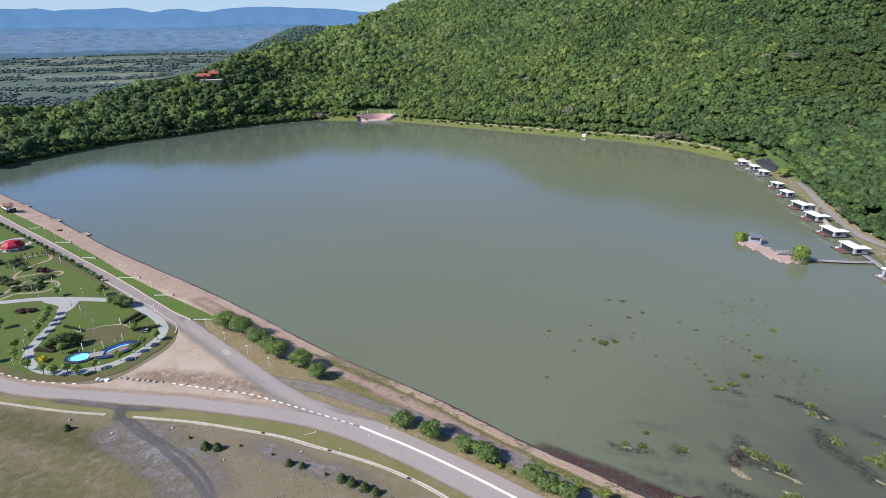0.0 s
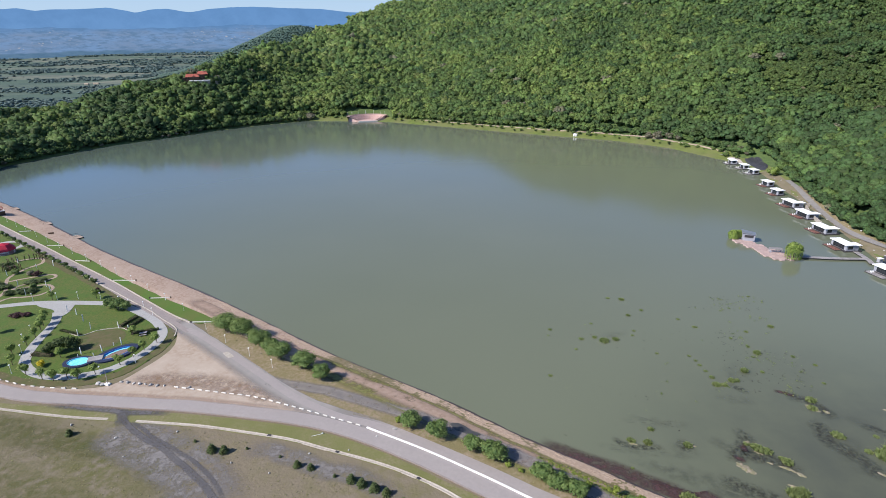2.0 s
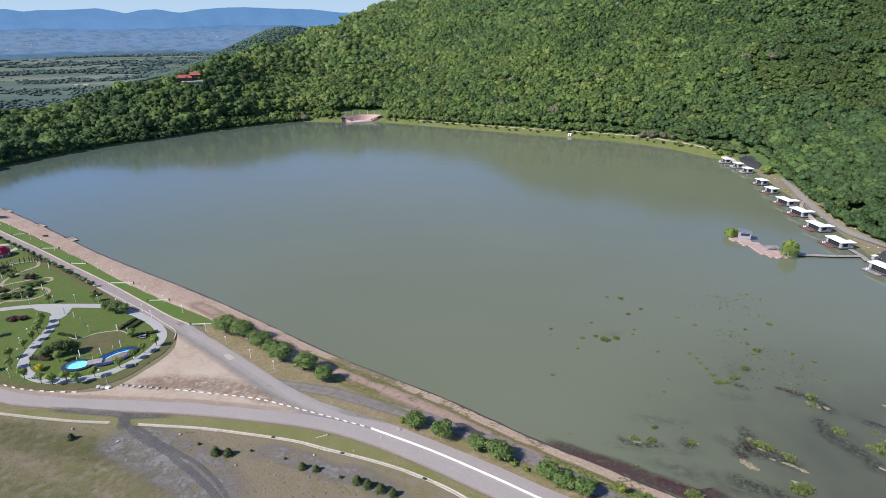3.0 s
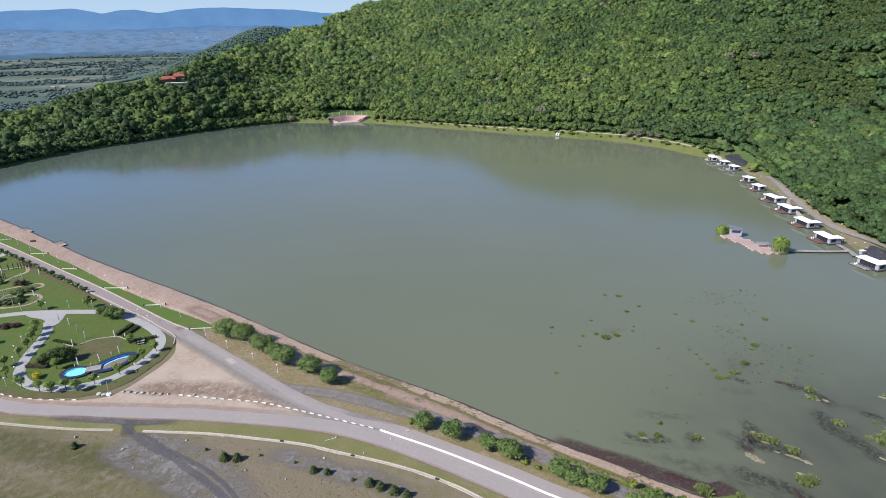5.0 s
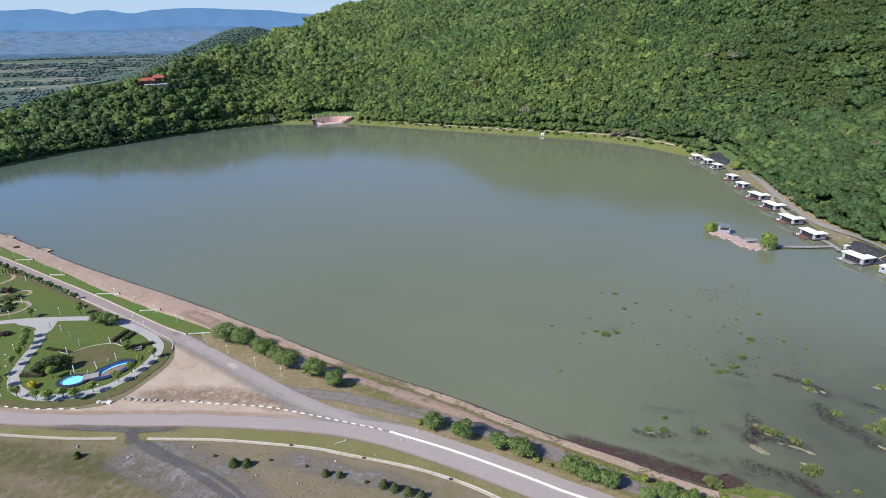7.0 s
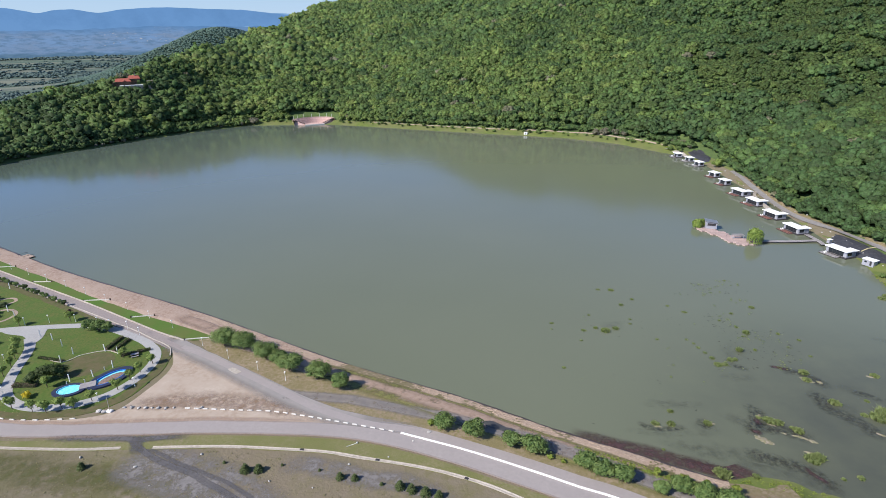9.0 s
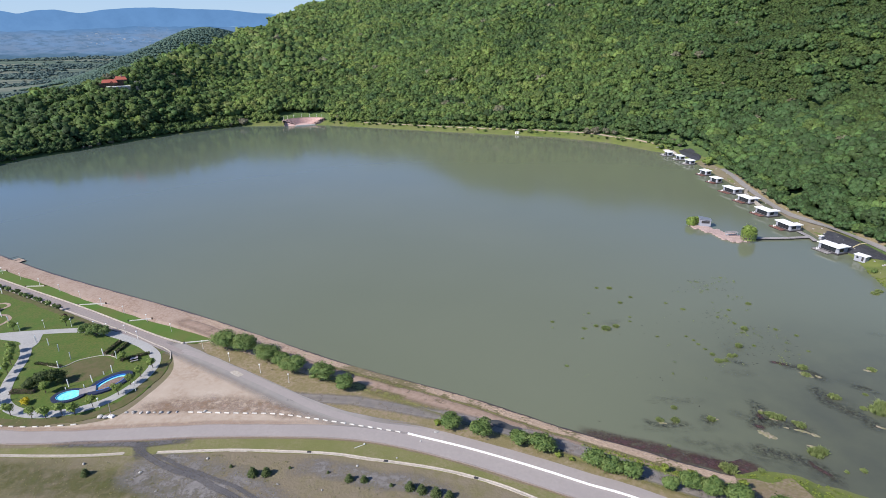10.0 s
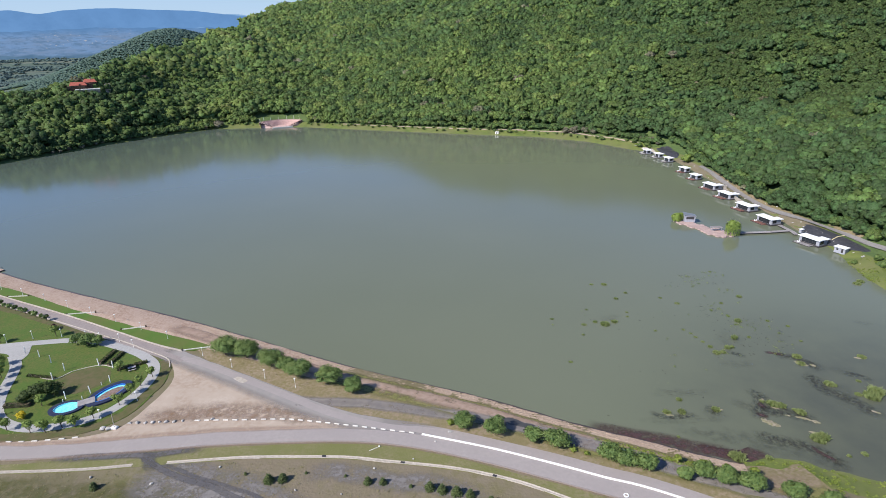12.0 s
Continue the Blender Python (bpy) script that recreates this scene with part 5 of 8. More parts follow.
tagged(part("kerb_park", ribbon(geo(), smooth_line([(-226, 255.8), (-173, 217.6), (-122.8, 181.2), (-108, 170.2), (-98.4, 163.2), (-91.1, 157), (-86.6, 153.4), (-83.6, 150.2), (-82.4, 146)], 1.5), [(-0.15, LAND), (-0.15, LAND + 0.26), (0.15, LAND + 0.26), (0.15, LAND)]), M_CONC),
       "thin pale kerb between park lawn and dam road", "kerb", kind="structure")


def ditch(name, pts):
    s = [(-0.41, -0.1), (-0.38, 0.15), (-0.23, 0.15), (-0.16, 0.05), (0.16, 0.05), (0.23, 0.15), (0.38, 0.15), (0.41, -0.1)]
    return tagged(part(name, ribbon(geo(), smooth_line(pts, 2.0), [(o, LAND + z) for o, z in s]), M_CONC), "pale concrete drainage channel along the bank", "drain", kind="structure")


ditch("drain_west", [(-160, 123), (-130, 116), (-109.9, 111.8), (-91.2, 108.6), (-80.6, 107.6)])
ditch("drain_east", [(-73.5, 106.8), (-57.9, 105), (-46.8, 102.8), (-35.5, 100.2), (-27.2, 97.2), (-15.2, 92.8), (-6.5, 88.6), (2.3, 82.8), (17, 70), (44, 45), (84, 10)])
grate_poses = [pose(x, y, LAND + 0.1, 0, 0, a) for x, y, a in ((-40.4, 101.5, -14), (-24, 96, -22), (-6, 88.2, -32))]
gr = tagged(part("drain_grate", box(geo(), -0.42, 0.42, -0.3, 0.3, 0, 0.09, 0.02), M_DARK), "dark iron grate over the drain", "grate", "drain grates")
gr.matrix_world = grate_poses[0]
copies_of(gr, grate_poses)

# steps from the dam road to the beach: low white walls with a post
def beach_wall(m, length):
    t = thing("beach_wall", m, "low white wall running from the dam road to the beach", "wall", "low walls to the beach")
    part("wall", box(geo(), 0, length, -0.13, 0.13, -0.3, 0.26, 0.03), M_BLOCK, t)
    for x in (0.0, length + 0.2):
        part("post", box(geo(), x - 0.16, x + 0.16, -0.18, 0.18, -0.4, 0.55, 0.04), M_DARKWOOD, t, "dark end post")
    return t


for ax, ay, bx, by in ((-81.1, 154.9, -73.1, 155.1), (-103.0, 172.4, -96.1, 172.8), (-124.6, 187.8, -115.9, 187.5), (-151.4, 207.8, -144.7, 207.0), (-175.0, 225.6, -167.6, 225.6), (-201, 244.4, -195.6, 245.6)):
    beach_wall(pose(ax, ay, LAND + 0.08, 0, 0, math.degrees(math.atan2(by - ay, bx - ax))), math.hypot(bx - ax, by - ay))

slab("park_path_square", [(-141, 170.6), (-131, 171), (-127, 170.6), (-126.2, 167.4), (-125, 162), (-126.8, 158), (-131, 164), (-138, 167)], LAND + 0.105, M_PATH, "pale paving where the park paths meet", "path", step=0.8)
strip("park_path", [(-230, 150), (-190, 158), (-153.3, 166.8), (-143.4, 169.2), (-134.8, 169.8), (-121.2, 169.3), (-115.6, 168.6), (-107.2, 165.9), (-95.1, 157.7), (-90, 152.7), (-87.1, 148.5), (-86, 144), (-86.2, 140.4), (-87.2, 136.4), (-88.8, 132.9), (-90.9, 130), (-93.2, 127.9),
                    (-98, 125.8), (-103.3, 125.2), (-107.4, 125.6), (-111.4, 127), (-115.2, 129.3), (-118.3, 132.6), (-120.3, 136.6), (-121.9, 141.2), (-123, 146), (-124, 151.4), (-125.6, 157), (-129, 163)], 2.8, LAND + 0.10, M_PATH, "pale curving paved park path", "path", step=1.2)
strip("garden_path", [(-155.5, 168), (-153, 173.5), (-149, 174.2), (-144, 176), (-142.6, 181), (-147, 184.6), (-153, 182.6), (-157, 179.8)], 1.0, LAND + 0.09, M_SHOREPATH, "narrow sandy garden path", "path", step=0.8)
strip("garden_path_b", [(-157, 180), (-156.5, 184), (-151, 188), (-148.5, 191.5), (-152, 194), (-160, 190), (-164, 187)], 1.0, LAND + 0.09, M_SHOREPATH, "narrow sandy garden path", "path", step=0.8)
strip("garden_path_c", [(-157, 172), (-158.5, 179), (-164, 187), (-166.2, 192), (-165.7, 199.8), (-163.4, 205.8), (-168, 211), (-176, 208)], 1.2, LAND + 0.095, M_SHOREPATH, "narrow sandy garden path", "path", step=0.8)
strip("garden_path_d", [(-201, 222), (-197, 230), (-190, 231), (-186, 225), (-192, 218), (-200, 214)], 2.6, LAND + 0.10, M_PATH, "pale path round the red pavilion", "path", step=0.8)
slab("worn_circle", [(-111, 146), (-107, 150), (-101.5, 150.8), (-97.8, 148), (-97.4, 143), (-100.5, 139.5), (-106, 138.5), (-110, 141.5)], LAND + 0.07, M_LAWN_DRY, "trodden yellowish circle of lawn", "lawn", amp=0.2)
strip("lawn_edging", [(-119.5, 151), (-112, 147), (-108, 150.2), (-102, 151.7), (-98, 149.8)], 0.28, LAND + 0.17, M_CONC, "thin pale stone edging", "edging", step=0.6)

# shore path under the hill, on the lie of the land
def on_land(name, pts, width, mat, label, lift=0.12):
    line = smooth_line(pts, 3.0)
    nrm = normals_of(line)
    g, offs = geo(), np.linspace(-width / 2, width / 2, 4)
    for o in range(4):
        P = line + nrm * offs[o]
        for p, z in zip(P, lie(P[:, 0], P[:, 1])[0]):
            g[0].append((p[0], p[1], z + lift))
    n = len(line)
    for o in range(3):
        for i in range(n - 1):
            g[1].append((o * n + i, o * n + i + 1, o * n + n + i + 1, o * n + n + i))
    return tagged(part(name, g, mat), label, "path", kind="structure")


def shifted(pts, d):
    line = smooth_line(pts, 6.0)
    return [tuple(p) for p in line - normals_of(line) * d]


on_land("shore_path", shifted(HILLSIDE[14:20], 13.0), 1.6, M_SHOREPATH, "pale stony path at the forest foot", 0.3)
on_land("resort_path", [(177, 150), (180, 170), (182, 186), (183, 200), (182.6, 212), (182, 226), (183, 240), (186, 254), (190.5, 272), (197, 295), (203, 315), (206, 328)], 2.6, M_TRACKROAD, "grey gravel path above the cottages", 0.6)
on_land("resort_bank", [(175.5, 189), (177.4, 206), (178, 226), (180.2, 246), (186, 270), (193, 296), (201, 325), (207.5, 358)], 8.2, M_BANK, "grey-green grass bank behind the cottages", 0.1)
on_land("path_edge", [(184.4, 186), (185.4, 200), (184.8, 212), (184.4, 226), (185.4, 240), (188.4, 253), (193, 271), (199.4, 294), (205.4, 314)], 2.6, M_DRY, "bare dry soil edge above the path", 0.2)
slab("rubble_ground", [(-93, 88.5), (-90, 87.5), (-86.6, 85.8), (-81, 82.3), (-76, 76), (-80, 66), (-100, 66), (-104, 82)], LAND + 0.03, M_SPOIL, "bare greyish ground at the foot of the bank", "ground", amp=1.2)
revetment()


# ---- trees and shrubs that stand alone ----
def leafy(name, V, T, mat, parent):
    return tri_object(name, V, T, mat, parent)


def tree(m, seed, r, h, mat, label, group, lobes=8, leaves=700, leaf=0.34, trunk_h=1.2, category="tree", name="tree"):
    """A tree: tapered trunk with limbs under a crown of many small leaf clumps. r, h: crown radius and half height."""
    rg = np.random.default_rng(seed)
    t = thing(name, m, label, category, group)
    g = geo()
    lean = (rg.uniform(-0.15, 0.15), rg.uniform(-0.15, 0.15))
    top = (lean[0], lean[1], trunk_h + 0.5 * h)
    tube(g, (0, 0, -0.15), (lean[0] * 0.5, lean[1] * 0.5, trunk_h), 0.09 * r ** 0.7, 0.065 * r ** 0.7, 7)
    tube(g, (lean[0] * 0.5, lean[1] * 0.5, trunk_h), top, 0.065 * r ** 0.7, 0.035 * r ** 0.7, 6)
    for i in range(5):
        a = 2 * math.pi * (i + rg.random() * 0.6) / 5
        z0 = trunk_h * rg.uniform(0.75, 1.1)
        tube(g, (lean[0] * 0.5, lean[1] * 0.5, z0), (0.6 * r * math.cos(a), 0.6 * r * math.sin(a), trunk_h + h * rg.uniform(0.5, 1.0)), 0.04 * r ** 0.7, 0.015 * r ** 0.7, 5)
    part("trunk", g, M_BARK, t)
    V, T = crown(rg, r, h, lobes, leaves, leaf, core="lobes", squash=1.0, ragged=0.14)
    V = V + (lean[0], lean[1], trunk_h + 0.85 * h)
    leafy("crown", V, T, mat, t)
    return t


def shrub(m, seed, r, h, mat, label, group="", leaves=260, leaf=0.2, category="shrub", name="shrub", lobes=6):
    rg = np.random.default_rng(seed)
    t = thing(name, m, label, category, group)
    g = geo()
    for i in range(4):
        a = 2 * math.pi * (i + rg.random()) / 4
        tube(g, (0.1 * math.cos(a), 0.1 * math.sin(a), -0.1), (0.45 * r * math.cos(a), 0.45 * r * math.sin(a), 0.8 * h), 0.04, 0.015, 5)
    part("stem", g, M_BARK, t)
    V, T = crown(rg, r, h, lobes, leaves, leaf, core="lobes", squash=1.0)
    V = V + (0, 0, 0.72 * h)
    leafy("crown", V, T, mat, t)
    return t


def conifer(m, seed, r, h, group):
    """A young fir: whorls of drooping needle sprays round a leader."""
    rg = np.random.default_rng(seed)
    t = thing("conifer", m, "small dark green conifer on the dry bank", "conifer", group)
    part("trunk", tube(geo(), (0, 0, -0.1), (0, 0, h * 0.95), 0.08, 0.02, 6), M_BARK, t)
    n = 420
    z = rg.random(n) ** 1.3
    rad = r * (1 - z) ** 0.8 * np.sqrt(rg.uniform(0.25, 1.0, n))
    a = rg.uniform(0, 6.283, n)
    P = np.stack([rad * np.cos(a), rad * np.sin(a), 0.12 * h + z * h * 0.9 - 0.1 * rad], 1)
    D = np.stack([np.cos(a), np.sin(a), rg.uniform(-0.3, 0.5, n)], 1)
    S = np.stack([-np.sin(a), np.cos(a), rg.uniform(-0.4, 0.4, n)], 1)
    s = rg.uniform(0.12, 0.24, (n, 1)) * (r / 0.8)
    V = np.stack([P + D * s * 1.4, P + S * s * 0.6, P - D * s * 0.5 + (0, 0, 0.05), P - S * s * 0.6], 1).reshape(-1, 3)
    q = 4 * np.arange(n)
    leafy("foliage", V, np.concatenate([np.stack([q, q + 1, q + 2], 1), np.stack([q, q + 2, q + 3], 1)]), M_CONIFER, t)
    return t


Z = LAND + 0.05
# the row between the dam road and the shore
for i, (x, y, r, h) in enumerate([(-68.2, 149.6, 3.5, 3.0), (-62, 146.8, 3.5, 3.0), (-54.6, 140.2, 3.3, 2.9), (-50.2, 137.2, 2.5, 2.3), (-46.8, 133.4, 3.2, 2.7), (-38.8, 128.6, 2.9, 2.3), (-33.2, 123.8, 2.1, 1.9)]):
    tree(pose(x, y, Z, 0, 0, -35 + 8 * (i % 3)) @ Matrix.Diagonal((1.22, 1.02, 0.95, 1)), 100 + i, r, h, M_ROWLEAF, "leafy green tree in the row beside the shore", "row of shore trees", 18, 2900, 0.21, 0.6)
for i, (x, y, r, h) in enumerate([(-8.6, 104.6, 2.6, 2.1), (-2.6, 100.8, 2.5, 2.3), (5.4, 96.6, 2.2, 1.8), (9.2, 94.2, 2.9, 2.4), (19, 87.6, 2.3, 2.1), (22, 85.4, 2.0, 1.9), (25.2, 83.4, 2.0, 2.1), (31.4, 79.6, 1.6, 1.5), (35.4, 78.6, 2.3, 1.9), (38.6, 76.6, 2.3, 2.0),
                                  (42.4, 74.2, 2.4, 2.1), (48.6, 70.8, 2.4, 1.9), (54, 67, 2.2, 1.8)]):
    tree(pose(x, y, Z, 0, 0, -32 + 9 * (i % 3)) @ Matrix.Diagonal((1.2, 1.0, 0.95, 1)), 130 + i, 0.88 * r, 0.95 * h, M_ROWLEAF, "bushy green tree between road and gravel track", "row of roadside trees", 17, 2300, 0.2, 0.3)
for i, (x, y, s) in enumerate([(-11.5, 106, 1.2), (12.5, 91.6, 0.8), (15, 90, 0.7), (28, 86, 0.9), (33, 84.5, 1.0), (37, 82, 1.1), (41, 80, 1.0), (46, 78, 1.1)]):
    shrub(pose(x, y, Z, 0, 0, 40 * i), 160 + i, s, s * 0.7, M_WEEDY, "low yellow-green weeds beside the gravel track", "trackside weeds", 150, 0.2)
# dark young conifers on the bank
for i, (x, y, h) in enumerate([(-86.2, 102.1, 1.9), (-51.4, 96.5, 2.3), (-48.6, 96.2, 2.2), (-31.6, 91.8, 1.9), (-28.6, 91.1, 1.7), (-19.6, 87.6, 2.2), (-17.3, 86.4, 2.2), (-14.6, 85.2, 2.3), (-12.1, 84.1, 2.0), (-8.6, 81.6, 2.0), (-23.2, 88.9, 0.9), (-56.4, 99.6, 0.8), (-44, 97.2, 0.7), (-36, 94.6, 0.7), (-2, 76, 2.1), (2, 73.5, 2.0)]):
    conifer(pose(x, y, LAND, 0, 0, 33 * i), 200 + i, 0.46 * h, 0.8 * h, "conifers on the bank")

# park trees
for i, (x, y, r, h) in enumerate([(-97.8, 123.9, 1.5, 1.3), (-104, 123.4, 1.6, 1.4), (-94.8, 126.6, 1.2, 1.1), (-90.4, 130.8, 1.5, 1.2), (-89, 135, 1.5, 1.2), (-87.6, 138.4, 1.4, 1.2), (-85.8, 142.4, 1.4, 1.2), (-113.2, 126.1, 1.5, 1.4), (-120.6, 131.2, 1.6, 1.5),
                                  (-100.8, 124.4, 1.6, 1.5), (-107.4, 124, 1.3, 1.2), (-95.4, 147, 1.5, 1.3), (-109.4, 134.6, 1.6, 1.4), (-121.5, 172.5, 1.6, 1.6), (-136.5, 171.8, 1.4, 1.3), (-126, 150.6, 1.5, 1.4), (-127.4, 153.8, 1.8, 1.6), (-129.4, 157.6, 1.7, 1.5), (-124.6, 146.2, 1.4, 1.3),
                                  (-124, 141.6, 1.3, 1.2), (-124.6, 136.6, 1.5, 1.4), (-139, 149, 1.8, 1.6), (-126.6, 129.6, 1.7, 1.5), (-132, 133, 1.6, 1.4)]):
    tree(pose(x, y, Z, 0, 0, 61 * i), 240 + i, 0.88 * r, 0.9 * h, M_PARKLEAF, "young round-headed tree beside the park path", "young park trees", 8, 420, 0.2, 1.3)
for i, (x, y, r, h) in enumerate([(-111.6, 138.2, 2.6, 2.2), (-108.6, 139, 2.2, 2.0), (-114, 137, 1.8, 1.5), (-109.4, 164.4, 2.7, 1.9), (-112.8, 165.6, 2.0, 1.8), (-106.6, 163.8, 2.0, 1.5)]):
    tree(pose(x, y, Z, 0, 0, 47 * i), 270 + i, r, h, M_HEDGE if i < 3 else M_ROWLEAF, "dense broad tree on the park lawn", "dense park trees", 11, 1000, 0.24, 0.4)
shrub(pose(-112, 130.4, Z), 290, 1.3, 1.1, M_YELLEAF, "golden yellow shrub on the lawn", "", 260, 0.2)
shrub(pose(-124.2, 177.4, Z), 291, 1.6, 1.2, M_PURPLE, "dark purple-leaved shrub on the lawn", "", 260, 0.22)
for i, (x, y, a, b) in enumerate([(-140.4, 159.8, 2.4, 0.8), (-137.6, 160.2, 2.0, 0.7)]):
    shrub(pose(x, y, Z, 0, 0, 80 * i), 294 + i, a, b, M_PURPLE, "round bed of dark purple shrubs", "purple beds", 300, 0.22)
for i, (x, y, r, m) in enumerate([(-152, 178, 3.4, M_HEDGE), (-148.6, 178.4, 2.8, M_HEDGE), (-155, 176.6, 2.4, M_HEDGE), (-154, 186, 2.8, M_CONIFER), (-151, 187.6, 2.4, M_CONIFER), (-149.8, 181.6, 1.4, M_ROWLEAF), (-160.5, 181.8, 3.0, M_HEDGE), (-164.6, 183.6, 2.8, M_HEDGE), (-169, 186, 2.6, M_HEDGE),
                                  (-156.4, 193, 2.0, M_PURPLE), (-159.4, 193.6, 1.7, M_BROWNLEAF), (-172, 200, 2.8, M_HEDGE), (-176, 203, 2.8, M_HEDGE), (-181, 201, 2.6, M_HEDGE), (-166, 195, 1.8, M_ROWLEAF), (-168, 176, 1.6, M_ROWLEAF), (-160, 172, 1.8, M_ROWLEAF), (-163.6, 175.4, 1.5, M_ROWLEAF)]):
    shrub(pose(x, y, Z, 0, 0, 50 * i), 300 + i, r, 0.9 if r > 2 else 1.3, m, "clipped shrub bed in the park garden", "garden shrub beds", 320, 0.26)
for i, (x, y, a) in enumerate(along(smooth_line([(-228, 255.6), (-183.5, 224.2), (-162.8, 209.2), (-141.4, 193.6), (-127.5, 183.2)], 0.5), 2.9)):
    s = 0.85 + 0.28 * math.sin(2.7 * i)
    tree(pose(x, y, Z, 0, 0, 77 * i), 330 + i, s, s * 0.95, M_ROWLEAF if i % 3 else M_HEDGE, "small clipped tree lining the dam road", "trees lining the dam road", 6, 230, 0.25, 0.7)


def hedge(m, length, width, h, seed):
    rg = np.random.default_rng(seed)
    t = thing("hedge", m, "clipped dark hedge on the park lawn", "hedge", "park hedges")
    part("stem", box(geo(), -length / 2, length / 2, -width / 2 + 0.12, width / 2 - 0.12, -0.1, h - 0.1, 0.05), M_BARK, t)
    n = int(length * 110)
    side = rg.random(n)
    P = np.stack([rg.uniform(-length / 2, length / 2, n), rg.uniform(-width / 2, width / 2, n), np.full(n, h)], 1)
    P[side < 0.3, 1], P[side > 0.7, 1] = -width / 2, width / 2
    edge = (side < 0.3) | (side > 0.7)
    P[edge, 2] = rg.uniform(0.05, h, edge.sum())
    P += rg.normal(size=(n, 3)) * 0.05
    U, W = rg.normal(size=(n, 3)), rg.normal(size=(n, 3))
    U, W = U / np.linalg.norm(U, axis=1)[:, None] * 0.13, W / np.linalg.norm(W, axis=1)[:, None] * 0.1
    V = np.stack([P + U, P + W, P - U, P - W], 1).reshape(-1, 3)
    q = 4 * np.arange(n)
    leafy("foliage", V, np.concatenate([np.stack([q, q + 1, q + 2], 1), np.stack([q, q + 2, q + 3], 1)]), M_HEDGE, t)
    return t


for i, (ax, ay, bx, by, w, h) in enumerate([(-102.2, 152.2, -100.4, 159, 1.0, 0.7), (-99.6, 150.8, -97.8, 157.4, 1.0, 0.7), (-96.4, 147.8, -89.2, 150.4, 0.9, 0.7), (-118.5, 136.2, -112.5, 135.6, 1.4, 0.9), (-119.6, 150.3, -111.8, 147.4, 0.8, 0.5)]):
    hedge(pose((ax + bx) / 2, (ay + by) / 2, Z, 0, 0, math.degrees(math.atan2(by - ay, bx - ax))), math.hypot(bx - ax, by - ay), w, h, 380 + i)


# ---- park furniture ----
def stake(m):
    t = thing("light_column", m, "white square light column on the lawn", "light column", "white columns on the lawn")
    part("shaft", box(geo(), -0.09, 0.09, -0.09, 0.09, -0.1, 2.2, 0.02), M_LAMP, t)
    part("cap", box(geo(), -0.11, 0.11, -0.11, 0.11, 2.2, 2.28, 0.02), M_LAMP, t)
    return t


rr = random.Random(3)
poses = [pose(x, y, Z, rr.uniform(-3, 3), rr.uniform(-3, 3), rr.uniform(0, 90)) for x, y in ((-125.9, 163.4), (-121.1, 160.6), (-116.3, 156.3), (-110.8, 151.1), (-112, 146.8), (-102.2, 151.5), (-97.9, 149.4), (-96.1, 141.9), (-99.5, 137.9), (-104.8, 136.6), (-148.5, 175.6), (-146.2, 183),
                                                                                    (-141.6, 178.6), (-157, 183.5), (-161, 199.4), (-168, 193), (-172.5, 205), (-156.8, 202.8))]
copies_of(stake(poses[0]), poses)


def lamp(m):
    t = thing("park_lamp", m, "white park lamp on a slim post", "lamp", "park lamps")
    part("post", tube(tube(geo(), (0, 0, -0.1), (0, 0, 0.35), 0.1, 0.09, 8), (0, 0, 0.35), (0, 0, 2.5), 0.042, 0.035, 8), M_LAMP, t)
    g = geo()
    tube(g, (0, 0, 2.5), (0, 0, 2.62), 0.1, 0.24, 10)
    tube(g, (0, 0, 2.62), (0, 0, 2.78), 0.26, 0.16, 10)
    part("head", g, M_LAMP, t)
    return t


poses = [pose(x, y, Z) for x, y in ((-134.9, 171.9), (-128, 172.6), (-119.7, 171.9), (-143, 171.4), (-111.6, 168.8), (-107, 166.6), (-101, 164.6), (-95.8, 160), (-126.4, 143.6), (-127.8, 149), (-117.8, 127), (-122.5, 137.4), (-86.6, 131.8), (-93, 126), (-118.6, 132.2))]
poses += [pose(x, y, Z) for x, y, a in along(smooth_line([(-230, 269), (-179, 231), (-151.6, 211.6), (-131, 197), (-105, 177.4), (-84, 160.6)], 0.5), 12.5, 3)]
poses += [pose(x, y, Z) for x, y in ((-74.6, 150.6), (-65.4, 142.3), (-55.9, 134.9), (-47.7, 128.9))]
copies_of(lamp(poses[0]), poses)


def wing_post(m):
    """The tall white post with a foot at the corner of the square."""
    t = thing("barrier_post", m, "tall pale post on a white footing", "post")
    part("footing", box(geo(), -0.7, 0.7, -0.5, 0.5, -0.1, 0.4, 0.08), M_WHITE, t)
    part("shaft", tube(geo(), (0, 0, 0.4), (0.1, 0.1, 4.0), 0.09, 0.06, 8), M_CONC, t)
    return t


def fallen_lamp(m):
    t = thing("fallen_lamp", m, "white lamp post lying on the grass verge", "lamp")
    part("post", tube(geo(), (0, 0, 0.06), (2.3, 0, 0.08), 0.05, 0.045, 8), M_LAMP, t)
    part("head", tube(tube(geo(), (2.3, 0, 0.1), (2.45, 0, 0.2), 0.08, 0.22, 10), (2.45, 0, 0.2), (2.6, 0, 0.22), 0.24, 0.16, 10), M_LAMP, t)
    return t


